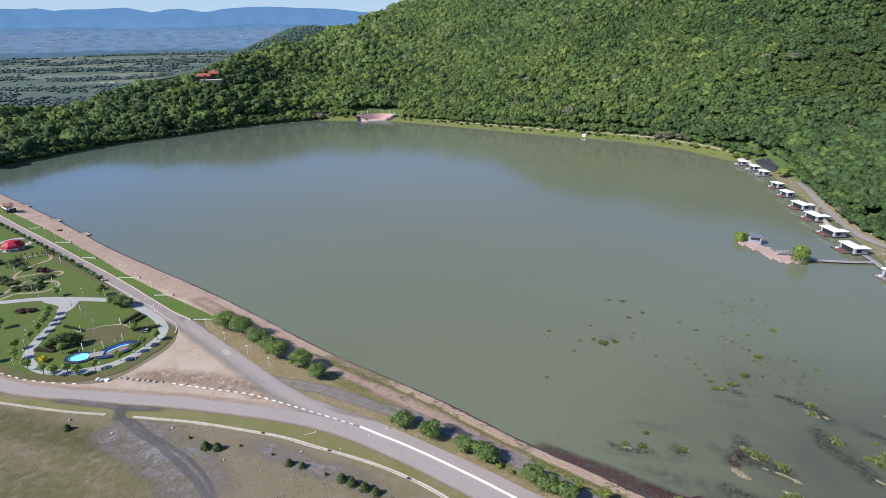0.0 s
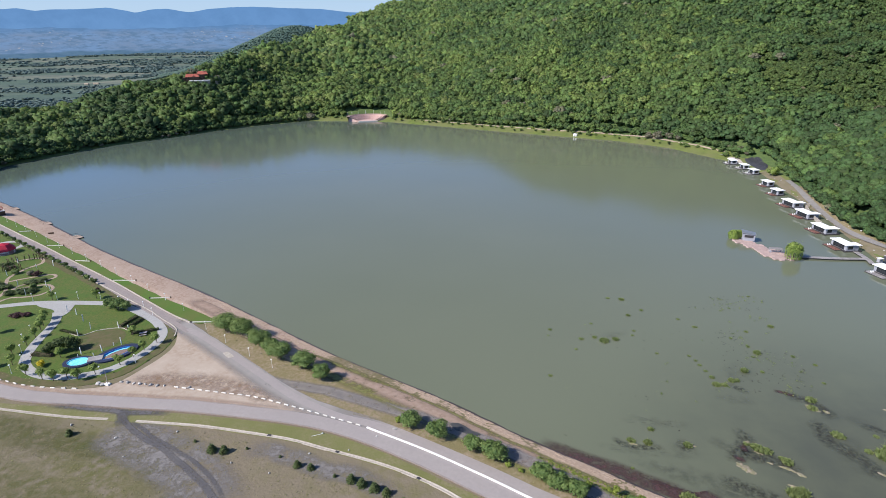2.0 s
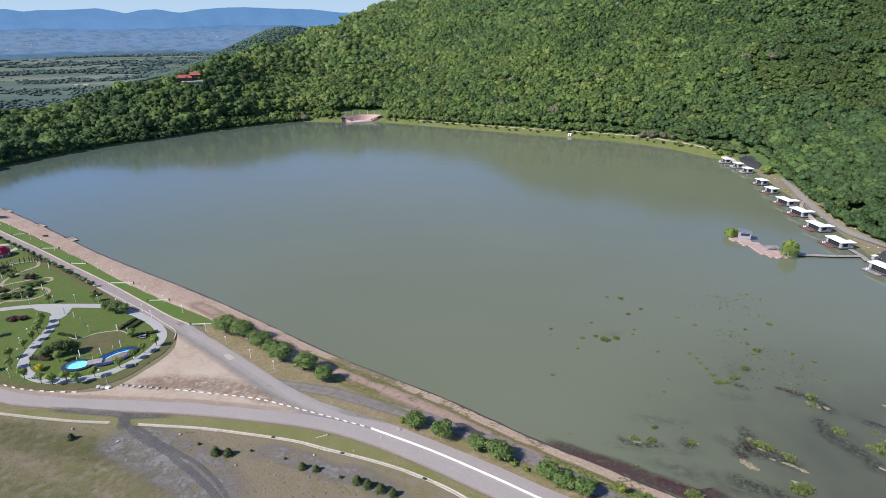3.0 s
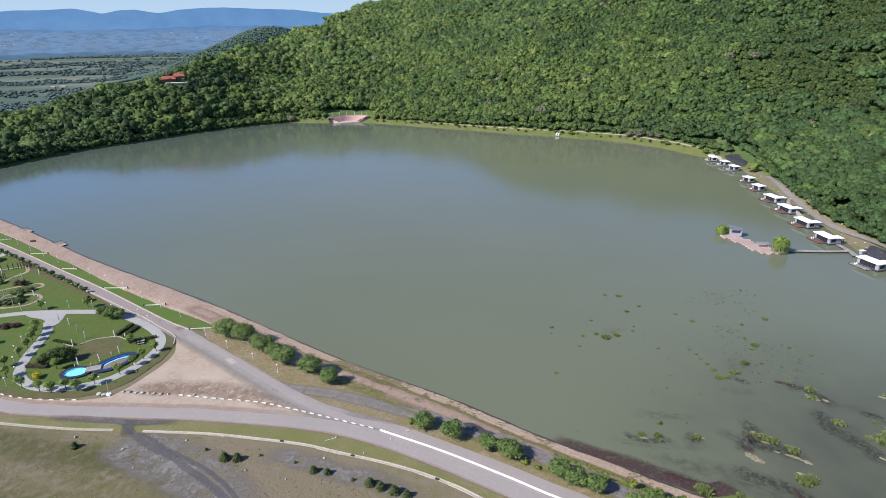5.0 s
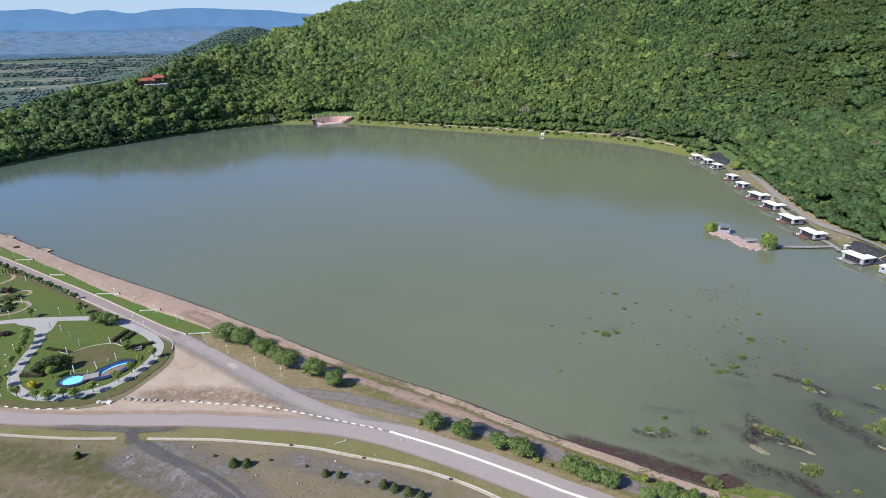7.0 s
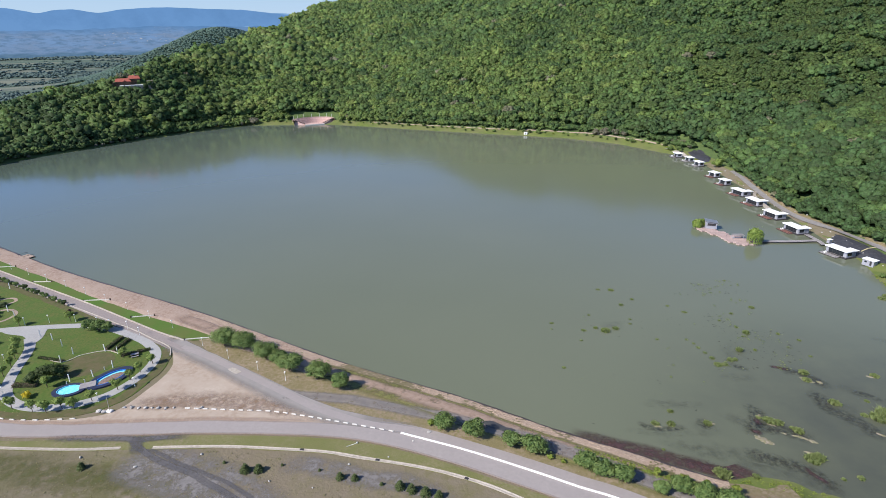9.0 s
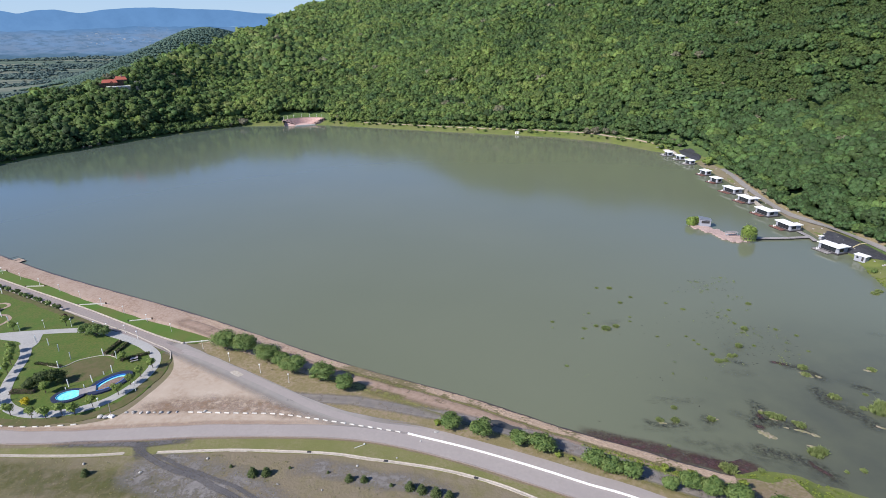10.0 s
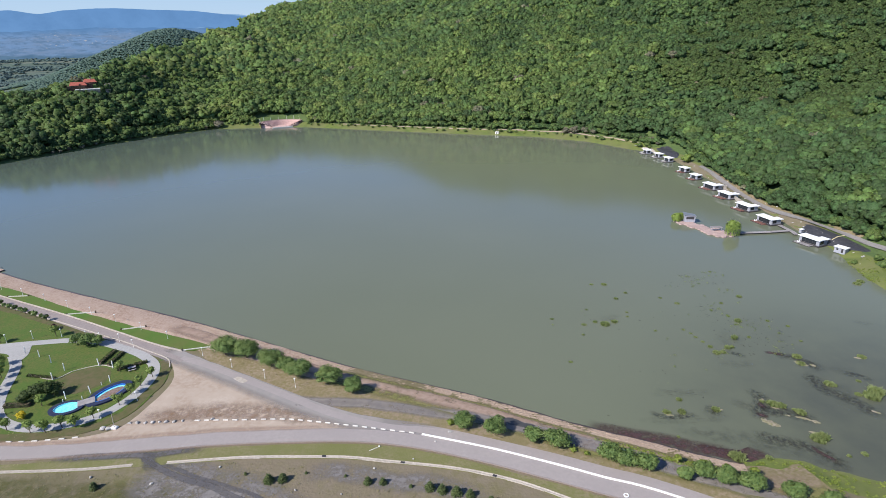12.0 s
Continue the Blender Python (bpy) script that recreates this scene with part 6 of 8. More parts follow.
def tyre_ring(m):
    g = geo()
    n, k = 18, 8
    for i in range(n):
        a = 2 * math.pi * i / n
        for j in range(k):
            b = 2 * math.pi * j / k
            g[0].append(((0.42 + 0.13 * math.cos(b)) * math.cos(a), (0.42 + 0.13 * math.cos(b)) * math.sin(a), 0.13 + 0.13 * math.sin(b)))
    for i in range(n):
        for j in range(k):
            g[1].append((i * k + j, ((i + 1) % n) * k + j, ((i + 1) % n) * k + (j + 1) % k, i * k + (j + 1) % k))
    ob = part("tyre", g, M_LAMP, smooth=True)
    ob.matrix_world = m
    return tagged(ob, "old white painted tyre lying beside the road", "tyre")


fallen_lamp(pose(-30.7, 101.1, LAND + 0.04, 0, 0, 20))
tyre_ring(pose(17.6, 77.8, LAND + 0.05))
wing_post(pose(-88.6, 121.6, LAND + 0.07, 0, 0, -20))


def boulder(m, seed, s, label, group):
    r = random.Random(seed)
    V, T = ICO2
    k = (s * r.uniform(0.9, 1.4), s * r.uniform(0.7, 1.0), s * r.uniform(0.5, 0.8))
    V = [tuple(np.array(v) * k * (1 + 0.35 * noise.noise(Vector(v) * 1.4 + Vector((seed, 0, 0))))) for v in V]
    ob = mesh_object("boulder", V, [tuple(int(q) for q in t) for t in T], M_ROCK)
    ob.matrix_world = m
    return tagged(ob, label, "boulder", group)


for i, (x, y, s) in enumerate([(-85.6, 122.6, 0.55), (-83.8, 122.3, 0.7), (-82, 121.9, 0.5), (-80.3, 121.7, 0.75), (-78.7, 121.5, 0.5), (-77.2, 121.2, 0.65), (-75.3, 120.9, 0.6), (-73.4, 120.8, 0.5), (-91.2, 121.9, 1.0), (-89.9, 121.5, 0.9), (-66.6, 119.9, 0.6)]):
    boulder(pose(x, y, LAND + 0.1 + 0.2 * s, 0, 0, 40 * i), i, 0.68 * s, "grey boulder at the edge of the dirt square", "boulders along the square")
for i, (x, y, s) in enumerate([(-12.2, 103.4, 0.45), (-16, 100.9, 0.3), (-21.6, 96.6, 0.25), (-75, 101, 0.3), (-88, 105.6, 0.3), (-30, 95.6, 0.25), (-62, 103, 0.25), (-46, 93, 0.25), (-70, 95, 0.2), (-37, 90, 0.2)]):
    boulder(pose(x, y, LAND + 0.05 + 0.2 * s, 0, 0, 70 * i), 30 + i, s, "small pale stone lying on the grass", "loose stones")


def ellipse(cx, cy, a, b, turn, n=36):
    t = radians(turn)
    return [(cx + a * math.cos(q) * math.cos(t) - b * math.sin(q) * math.sin(t), cy + a * math.cos(q) * math.sin(t) + b * math.sin(q) * math.cos(t)) for q in (2 * math.pi * i / n for i in range(n))]


def ring(g, outer, inner, z0, z1):
    n, k = len(g[0]), len(outer)
    for poly, z in ((outer, z0), (outer, z1), (inner, z1), (inner, z0)):
        g[0].extend([(p[0], p[1], z) for p in poly])
    for r in range(3):
        for j in range(k):
            g[1].append((n + r * k + j, n + r * k + (j + 1) % k, n + (r + 1) * k + (j + 1) % k, n + (r + 1) * k + j))
    return g


def pools():
    t = thing("paddling_pool", pose(0, 0, 0), "pair of turquoise paddling pools in a dark blue surround", "pool")
    lp, rp = (-102.9, 132.2), (-94.6, 136.6)
    part("surround", ring(geo(), ellipse(*lp, 4.0, 3.0, 5), ellipse(*lp, 2.9, 2.1, 5), LAND, LAND + 0.42), M_POOLRIM, t)
    part("surround", ring(geo(), ellipse(*rp, 5.9, 3.5, 50), ellipse(*rp, 4.3, 2.3, 50), LAND, LAND + 0.48), M_POOLRIM, t)
    part("basin", prism(ring(geo(), ellipse(*lp, 2.9, 2.1, 5), ellipse(*lp, 2.8, 2.0, 5), LAND, LAND + 0.40), ellipse(*lp, 2.85, 2.05, 5), LAND - 0.1, LAND + 0.16), M_POOL, t, "turquoise painted basin")
    part("basin", ring(geo(), ellipse(*rp, 4.3, 2.3, 50), ellipse(*rp, 4.0, 2.05, 50), LAND, LAND + 0.45), M_POOLBLUE, t, "deep blue basin wall")
    part("pool_shelf", prism(geo(), ellipse(*rp, 4.15, 2.2, 50), LAND - 0.1, LAND + 0.14), M_POOL, t, "turquoise shelf")
    part("silt", prism(geo(), ellipse(rp[0] + 0.3, rp[1] - 0.35, 3.6, 1.75, 50), LAND - 0.1, LAND + 0.18), M_POOLDIRT, t, "brown silt on the drained bottom")
    g = box(geo(), -1.9, 1.9, -1.3, 1.3, 0.1, 0.58, 0.04)
    b = part("bridge", g, M_DECKGREY, t, "grey mauve footbridge between the pools")
    b.matrix_local = pose(-98.9, 133.6, LAND, 0, 0, 20)
    for x, y in ((-104.8, 135.1), (-100.6, 135.6), (-98, 141.2)):
        part("spout", tube(geo(), (x, y, LAND), (x, y, LAND + 1.0), 0.12, 0.1, 8), M_LAMP, t)


pools()


def picnic(m):
    t = thing("picnic_table", m, "grey timber picnic table with benches", "table")
    part("tabletop", box(geo(), -1.0, 1.0, -0.45, 0.45, 0.7, 0.78, 0.02), M_DECKGREY, t)
    for s in (-1, 1):
        part("bench", box(geo(), -1.0, 1.0, s * 0.95 - 0.18, s * 0.95 + 0.18, 0.42, 0.48, 0.02), M_DECKGREY, t)
        part("leg", box(geo(), s * 0.7 - 0.06, s * 0.7 + 0.06, -0.95, 0.95, -0.05, 0.42), M_DARKWOOD, t)
        part("trestle", box(geo(), s * 0.7 - 0.05, s * 0.7 + 0.05, -0.3, 0.3, 0.42, 0.7), M_DARKWOOD, t)
    return t


picnic(pose(-92.4, 147.4, Z, 0, 0, 20))


def pergola(m):
    t = thing("pergola", m, "dark timber garden pergola frame", "pergola", "garden pergolas")
    for x in (-1.6, 0, 1.6):
        for y in (-0.7, 0.7):
            part("post", box(geo(), x - 0.09, x + 0.09, y - 0.09, y + 0.09, -0.1, 2.1), M_DARKWOOD, t)
        part("beam", box(geo(), x - 0.1, x + 0.1, -1.0, 1.0, 2.1, 2.25, 0.02), M_DARKWOOD, t)
    return t


poses = [pose(x, y, Z, 0, 0, a) for x, y, a in ((-175.6, 206.4, 60), (-171, 209.6, 35), (-166.6, 210.2, -20), (-172.6, 197.4, 20), (-168.6, 198.4, 60), (-184, 199, 30))]
copies_of(pergola(poses[0]), poses)


def pavilion(m):
    """Open park pavilion with a crimson hipped canopy."""
    t = thing("pavilion", m, "open park pavilion with a crimson hipped canopy", "pavilion")
    g = geo()
    n = 8
    for r, z in ((4.75, 1.35), (4.4, 2.2), (2.7, 3.5), (0.0, 4.1)):
        for j in range(n):
            a = 2 * math.pi * (j + 0.5) / n
            g[0].append((r * math.cos(a), 0.85 * r * math.sin(a), z))
    for k in range(3):
        for j in range(n):
            g[1].append((k * n + j, k * n + (j + 1) % n, (k + 1) * n + (j + 1) % n, (k + 1) * n + j))
    part("canopy", g, M_CRIMSON, t, "crimson canopy")
    for j in range(n):
        a = 2 * math.pi * (j + 0.5) / n
        part("post", tube(geo(), (3.9 * math.cos(a), 3.3 * math.sin(a), 0), (3.9 * math.cos(a), 3.3 * math.sin(a), 2.6), 0.1, 0.1, 6), M_LAMP, t)
    part("floor", prism(geo(), ellipse(0, 0, 4.2, 3.6, 0, 16), -0.1, 0.15), M_CONC, t)
    part("counter", box(geo(), -1.5, 1.5, -1.0, 1.0, 0.15, 1.1, 0.04), M_WHITE, t)
    return t


pavilion(pose(-187.0, 217.0, Z, 0, 0, 35) @ Matrix.Diagonal((0.96, 0.96, 1.12, 1)))


def bath_house(m):
    """Small stone building with an open timber frame on its roof terrace."""
    t = thing("beach_hut", m, "stone beach building with a timber frame on its roof", "building")
    part("wall", box(geo(), -4, 4, -2.6, 2.6, -0.3, 2.9, 0.05), M_DARKWOOD, t, "dark clad wall")
    part("parapet", ring(geo(), [(-4.1, -2.7), (4.1, -2.7), (4.1, 2.7), (-4.1, 2.7)], [(-3.8, -2.4), (3.8, -2.4), (3.8, 2.4), (-3.8, 2.4)], 2.7, 3.3), M_WHITE, t)
    for x in (-3.4, -1.1, 1.1, 3.4):
        for y in (-2, 2):
            part("post", box(geo(), x - 0.12, x + 0.12, y - 0.12, y + 0.12, 2.9, 5.1), M_REDROOF, t)
        part("beam", box(geo(), x - 0.12, x + 0.12, -2.5, 2.5, 5.1, 5.3, 0.02), M_REDROOF, t)
    for x in (-2.2, 0.4, 2.6):
        part("window", box(geo(), x - 0.5, x + 0.5, -2.64, -2.55, 0.9, 2.1), M_GLASS, t)
    part("stairs", box(box(box(geo(), -6.4, -5.6, -1, 1, -0.2, 0.6), -5.6, -4.8, -1, 1, -0.2, 1.3), -4.8, -4.0, -1, 1, -0.2, 2.0), M_CONC, t)
    return t


bath_house(pose(-231.5, 272.5, LAND, 0, 0, -37) @ Matrix.Diagonal((0.8, 0.8, 0.78, 1)))


def pier(m):
    t = thing("jetty", m, "short concrete bathing jetty with a dark edge", "jetty", "bathing jetties")
    part("deck", box(geo(), -2.8, 2.8, -4.5, 1.6, 0.15, 0.42, 0.05), M_SHOREPATH, t)
    part("fender", box(geo(), 2.8, 3.0, -3.4, 1.6, 0.05, 0.4, 0.03), M_DARK, t)
    for x in (-2.3, 2.3):
        part("pile", tube(geo(), (x, 1.3, -1.5), (x, 1.3, 0.2), 0.2, 0.2, 8), M_CONC, t)
        part("rail", tube(tube(tube(geo(), (x, 1.4, 0.4), (x, 1.4, 1.4), 0.04, 0.04), (x, -2.3, 0.4), (x, -2.3, 1.4), 0.04, 0.04), (x, -2.3, 1.4), (x, 1.4, 1.4), 0.06, 0.06), M_DARK, t)
    return t


poses = [pose(x, y, 0, 0, 0, -36) for x, y in ((-173.0, 243.2), (-201.4, 264.0), (-237, 290.4))]
copies_of(pier(poses[0]), poses)


def lounger(m):
    t = thing("beach_bench", m, "dark beach bench on the soil", "bench", "dark beach benches")
    part("seat", box(geo(), -1.2, 1.2, -0.4, 0.4, 0.35, 0.45, 0.02), M_DARKWOOD, t)
    part("backrest", box(geo(), -1.2, 1.2, 0.36, 0.44, 0.45, 1.0, 0.02), M_DARKWOOD, t)
    for x in (-1, 1):
        part("leg", box(geo(), x - 0.06, x + 0.06, -0.35, 0.35, -0.1, 0.35), M_DARKWOOD, t)
    return t


poses = [pose(x, y, bank_z(5.6) + 0.05, 0, 0, a) for x, y, a in ((-185.4, 243.6, 20),)]
copies_of(lounger(poses[0]), poses)


# ---- the floating cottages ----
def cottage(m, long=True, deck_mat=None, label="floating cottage with white flat roof, grey walls and red-brown deck"):
    """Local axes: x to the shore, y along the shore away from the inlet; origin at the water under the middle."""
    t = thing("cottage", m @ Matrix.Diagonal((0.76, 0.76, 0.84, 1)), label, "cottage", "floating cottages")
    L = 12.0 if long else 8.0
    y0, y1 = -L / 2, L / 2
    part("pontoon", box(geo(), -3.2, 3.4, y0 - 0.6, y1 + 0.5, -0.5, 0.45, 0.06), M_DARK, t)
    g = geo()
    box(g, -2.0, 2.6, y0 + 0.2, y0 + 0.4, 0.45, 3.35)
    box(g, -2.0, 2.6, y1 - 0.4, y1 - 0.2, 0.45, 3.35)
    box(g, 2.4, 2.6, y0 + 0.4, y1 - 0.4, 0.45, 3.35)
    box(g, -2.0, -1.8, y0 + 0.4, y0 + 2.0, 0.45, 3.35)
    box(g, -2.0, -1.8, y1 - 1.6, y1 - 0.4, 0.45, 3.35)
    part("wall", g, M_GREYWALL, t)
    part("floor", box(geo(), -2.0, 2.6, y0 + 0.2, y1 - 0.2, 0.44, 0.52), M_DECKGREY, t)
    bays = 4 if long else 3
    w = (L - 3.6) / bays
    for i in range(bays):
        a = y0 + 2.0 + i * w
        win = part("window", box(geo(), -1.93, -1.87, a + 0.05, a + w - 0.05, 0.55, 3.2), M_GLASS, t, "dark full-height window")
        part("frame", box(geo(), -1.98, -1.82, a - 0.04, a + 0.05, 0.5, 3.3), M_DARK, win)
    part("window", box(geo(), -1.2, 1.6, y0 + 0.16, y0 + 0.2, 1.2, 2.9), M_GLASS, t)
    part("roof", box(geo(), -3.0, 3.0, y0 - 0.3, y1 + 0.3, 3.36, 3.68, 0.05), M_ROOF_W, t, "white flat roof")
    part("fascia", ring(geo(), [(-3.06, y0 - 0.36), (3.06, y0 - 0.36), (3.06, y1 + 0.36), (-3.06, y1 + 0.36)], [(-2.95, y0 - 0.25), (2.95, y0 - 0.25), (2.95, y1 + 0.25), (-2.95, y1 + 0.25)], 3.3, 3.58), M_ROOF_W, t)
    if long:
        part("annex_wall", box(geo(), 2.62, 5.2, y0 + 0.4, y0 + 4.0, 0.3, 3.0), M_GREYWALL, t)
        part("annex_roof", box(geo(), 3.07, 6.4, y0 - 0.2, y0 + 4.8, 3.1, 3.4, 0.05), M_ROOF_W, t, "white flat roof over the entrance")
        part("annex_base", box(geo(), 3.4, 6.6, y0 - 0.6, y0 + 5.0, -0.5, 0.4, 0.05), M_DARK, t)
        part("door", box(geo(), 5.2, 5.26, y0 + 1.2, y0 + 2.2, 0.45, 2.5), M_DARK, t, "dark entrance door")
        for y in (y0 + 0.1, y0 + 4.5):
            part("post", box(geo(), 6.1, 6.25, y - 0.08, y + 0.08, 0.4, 3.1), M_DARK, t)
    dm = deck_mat or M_DECK
    k = 0
    dk = part("deck_frame", box(geo(), -6.6, -3.2, y0 + (2.5 if long else 0.2), y1 + 0.4, -0.3, 0.32), M_DARK, t)
    a = y0 + (2.5 if long else 0.2)
    while a < y1 + 0.2:
        part("plank", box(geo(), -6.6, -3.15, a, a + 0.56, 0.32, 0.42, 0.02), dm, dk)
        a += 0.62
    for x, y in ((-6.4, a - 0.3), (-6.4, y0 + (2.7 if long else 0.4)), (-3.4, a - 0.3)):
        part("deck_post", tube(geo(), (x, y, -1.4), (x, y, 1.1), 0.08, 0.08, 6), M_DARK, t)
    for j in range(2):
        ch = part("deck_seat", box(geo(), -5.4 + 1.2 * j, -4.8 + 1.2 * j, y1 - 2.2, y1 - 1.6, 0.42, 0.85, 0.03), M_LAMP, t, "white deck seat")
        part("seat_back", box(geo(), -5.4 + 1.2 * j, -4.8 + 1.2 * j, y1 - 1.62, y1 - 1.52, 0.85, 1.3, 0.02), M_LAMP, ch)
    return t


long_poses = [pose(x, y, 0, 0, 0, a) for x, y, a in ((168.0, 221.0, 4), (172.6, 241.9, 6), (177.9, 263.8, 6), (181.9, 282.7, 8))]
copies_of(cottage(long_poses[0]), long_poses)
short_poses = [pose(x, y, 0, 0, 0, a) for x, y, a in ((187.3, 305.6, 10), (192.1, 324.6, 10))]
copies_of(cottage(short_poses[0], False), short_poses)
bare_poses = [pose(x, y, 0, 0, 0, a) for x, y, a in ((199.6, 355.2, 6), (201, 370, 0), (200.2, 385, -6))]
first = cottage(bare_poses[0], False, M_DECKGREY, "small floating cottage with white flat roof and grey walls")
copies_of(first, bare_poses)
cottage(pose(166.0, 192.2, 0, 0, 0, 12), True, M_DECKGREY, "large floating cottage with white flat roof and grey deck")


def shed(m):
    t = thing("shed", m, "small white-roofed block shed on the shore", "shed")
    part("wall", box(geo(), -2.6, 2.6, -1.7, 1.7, -0.6, 2.3), M_GREYWALL, t)
    part("roof", box(geo(), -3.0, 3.0, -2.1, 2.1, 2.3, 2.5, 0.04), M_ROOF_W, t, "white flat roof")
    part("door", box(geo(), 0.8, 1.7, -1.76, -1.7, 0, 2.0), M_DARK, t)
    part("window", box(geo(), -1.6, -0.6, -1.75, -1.7, 0.9, 1.7), M_GLASS, t)
    return t


shed(pose(168.4, 179.6, 0.8, 0, 0, -72) @ Matrix.Diagonal((0.8, 0.8, 0.85, 1)))


def kiosk(m):
    t = thing("meter_kiosk", m, "tiny grey kiosk with a white roof", "kiosk")
    part("wall", box(geo(), -1.0, 1.0, -0.8, 0.8, -0.5, 1.8), M_GREYWALL, t)
    part("roof", box(geo(), -1.4, 1.4, -1.1, 1.1, 1.8, 1.95, 0.03), M_ROOF_W, t)
    return t


kiosk(pose(171.2, 203.6, 1.0, 0, 0, 10) @ Matrix.Diagonal((0.75, 0.75, 0.7, 1)))

tarp_pts = [[(176, 209.6), (179.6, 210.4), (181.2, 204), (180.8, 192), (179, 180), (176.5, 173), (172.4, 177), (170.8, 186), (170.4, 196), (172, 204)], [(210.6, 388.5), (214, 393), (220, 391.5), (219.6, 382), (217.6, 371.5), (212.5, 363), (207.8, 359.5), (207.6, 372)]]


def draped(name, outline, mat, label, category, lift=0.25):
    """A sheet lying on the slope."""
    line = smooth_line(outline, 2.0, closed=True)
    c = line.mean(axis=0)
    g, k, rings = geo(), len(line), 6
    for r in range(rings + 1):
        P = c + (line - c) * (r / rings)
        for p, z in zip(P, lie(P[:, 0], P[:, 1])[0]):
            g[0].append((p[0], p[1], z + lift * (1 if r < rings else 0.2) + 0.06 * noise.noise((p[0] * 0.5, p[1] * 0.5, 0))))
    for r in range(rings):
        for j in range(k):
            g[1].append((r * k + j, r * k + (j + 1) % k, (r + 1) * k + (j + 1) % k, (r + 1) * k + j))
    return tagged(part(name, g, mat), label, category)


for p in tarp_pts:
    tagged(draped("ground_sheet", p, M_TARP, "black geotextile sheet on the slope above the cottages", "ground sheet"), group="black slope sheets")
draped("apron", [(200.5, 354), (203.5, 363), (208.5, 388), (208, 397), (203.5, 399), (202.5, 388), (202, 368)], M_CONC, "pale concrete apron behind the small cottages", "apron", 0.18)


def board_stack(m):
    t = thing("board_stack", m, "grey heap of boards at the shore", "boards")
    r = random.Random(8)
    for i in range(9):
        b = part("board", box(geo(), -2.6, 2.6, -0.35, 0.35, 0, 0.12, 0.02), M_DECKGREY, t)
        b.matrix_local = pose(r.uniform(-1.2, 1.2), r.uniform(-1.2, 1.2), 0.13 * i * 0.6, r.uniform(-4, 4), r.uniform(-4, 4), r.uniform(-35, 35))
    return t


board_stack(pose(204, 404, float(lie(np.array([204.0]), np.array([404.0]))[0][0]) + 0.1, 0, 0, -55))
tagged(part("retaining_wall", ribbon(geo(), smooth_line([(190.7, 280.6), (188.4, 280.8), (186.4, 276), (183.1, 268.4), (179.8, 258.6), (177.6, 250)], 0.7), [(-0.18, -0.3), (-0.18, 1.9), (0.18, 1.9), (0.18, -0.3)]), M_CONC), "low pale concrete retaining wall behind the cottages", "wall", kind="structure")
cz = lie(np.array([174.5, 178.0, 181.5]), np.array([190.4, 191.2, 191.4]))[0] + 0.45
chute = part("chute", tube(tube(geo(), (174.5, 190.4, cz[0]), (178.0, 191.2, cz[1]), 0.22, 0.22, 8), (178.0, 191.2, cz[1]), (181.5, 191.4, cz[2]), 0.22, 0.22, 8), M_YELLOW)
tagged(chute, "yellow pipe lying on the black sheet", "pipe")


def boardwalk(name, pts, label):
    t = thing(name, Matrix(), label, "footbridge", "boardwalks")
    line = smooth_line(pts, 0.5)
    me = bpy.data.meshes.new("board")
    g = box(geo(), -0.42, 0.42, -1.0, 1.0, 0.55, 0.66, 0.02)
    me.from_pydata(g[0], [], g[1])
    me.materials.append(M_DECKGREY)
    for x, y, a in along(line, 0.9):
        ob = new("board", me)
        ob.parent = t
        ob.matrix_local = pose(x, y, 0, 0, 0, a)
    for x, y, a in along(line, 4.5, 0.5):
        for s in (-0.85, 0.85):
            q = radians(a + 90)
            part("pile", tube(geo(), (x + s * math.cos(q), y + s * math.sin(q), -1.5), (x + s * math.cos(q), y + s * math.sin(q), 0.56), 0.12, 0.12, 6), M_DARK, t)
    part("beam", ribbon(geo(), line, [(-0.8, 0.55), (-0.8, 0.2), (0.8, 0.2), (0.8, 0.55)]), M_DARK, t)
    return t


boardwalk("boardwalk", [(142.6, 210.4), (151.3, 209.0), (158.4, 208.0), (168.2, 207.4)], "grey plank footbridge from the shore to the raft")
boardwalk("boardwalk", [(167.6, 202.4), (168.9, 206.6), (169.8, 215)], "grey plank walkway to the cottage")


def raft():
    t = thing("raft", Matrix(), "floating platform of pinkish hexagonal deck panels", "raft")
    R = 1.3
    me = bpy.data.meshes.new("deck_panel")
    g = geo()
    hexa = [((R - 0.04) * math.cos(radians(60 * k)), (R - 0.04) * math.sin(radians(60 * k))) for k in range(6)]
    prism(g, hexa, 0.05, 0.5)
    me.from_pydata(g[0], [], g[1])
    me.materials.append(M_RAFT)
    spine = smooth_line([(127.6, 232.4), (130.4, 229.4), (131.8, 225), (133.6, 219.6), (135.4, 215), (136.6, 211.4), (139.4, 210.4)], 0.5)
    wide = np.interp(np.linspace(0, 1, len(spine)), [0, 0.2, 0.4, 0.55, 0.7, 0.85, 1], [1.8, 3.6, 3.4, 2.6, 4.6, 4.4, 3.0])
    for i in range(-12, 13):
        for j in range(-14, 15):
            x, y = 131.5 + i * 1.5 * R, 219.5 + (j + 0.5 * (i % 2)) * math.sqrt(3) * R
            d = np.hypot(spine[:, 0] - x, spine[:, 1] - y)
            if (d < wide).any():
                ob = new("deck_panel", me)
                ob.parent = t
                ob.matrix_local = pose(x, y, 0)
                part("float", tube(geo(), (x, y, -0.5), (x, y, 0.05), 0.9, 0.9, 8), M_DARK, t)


raft()


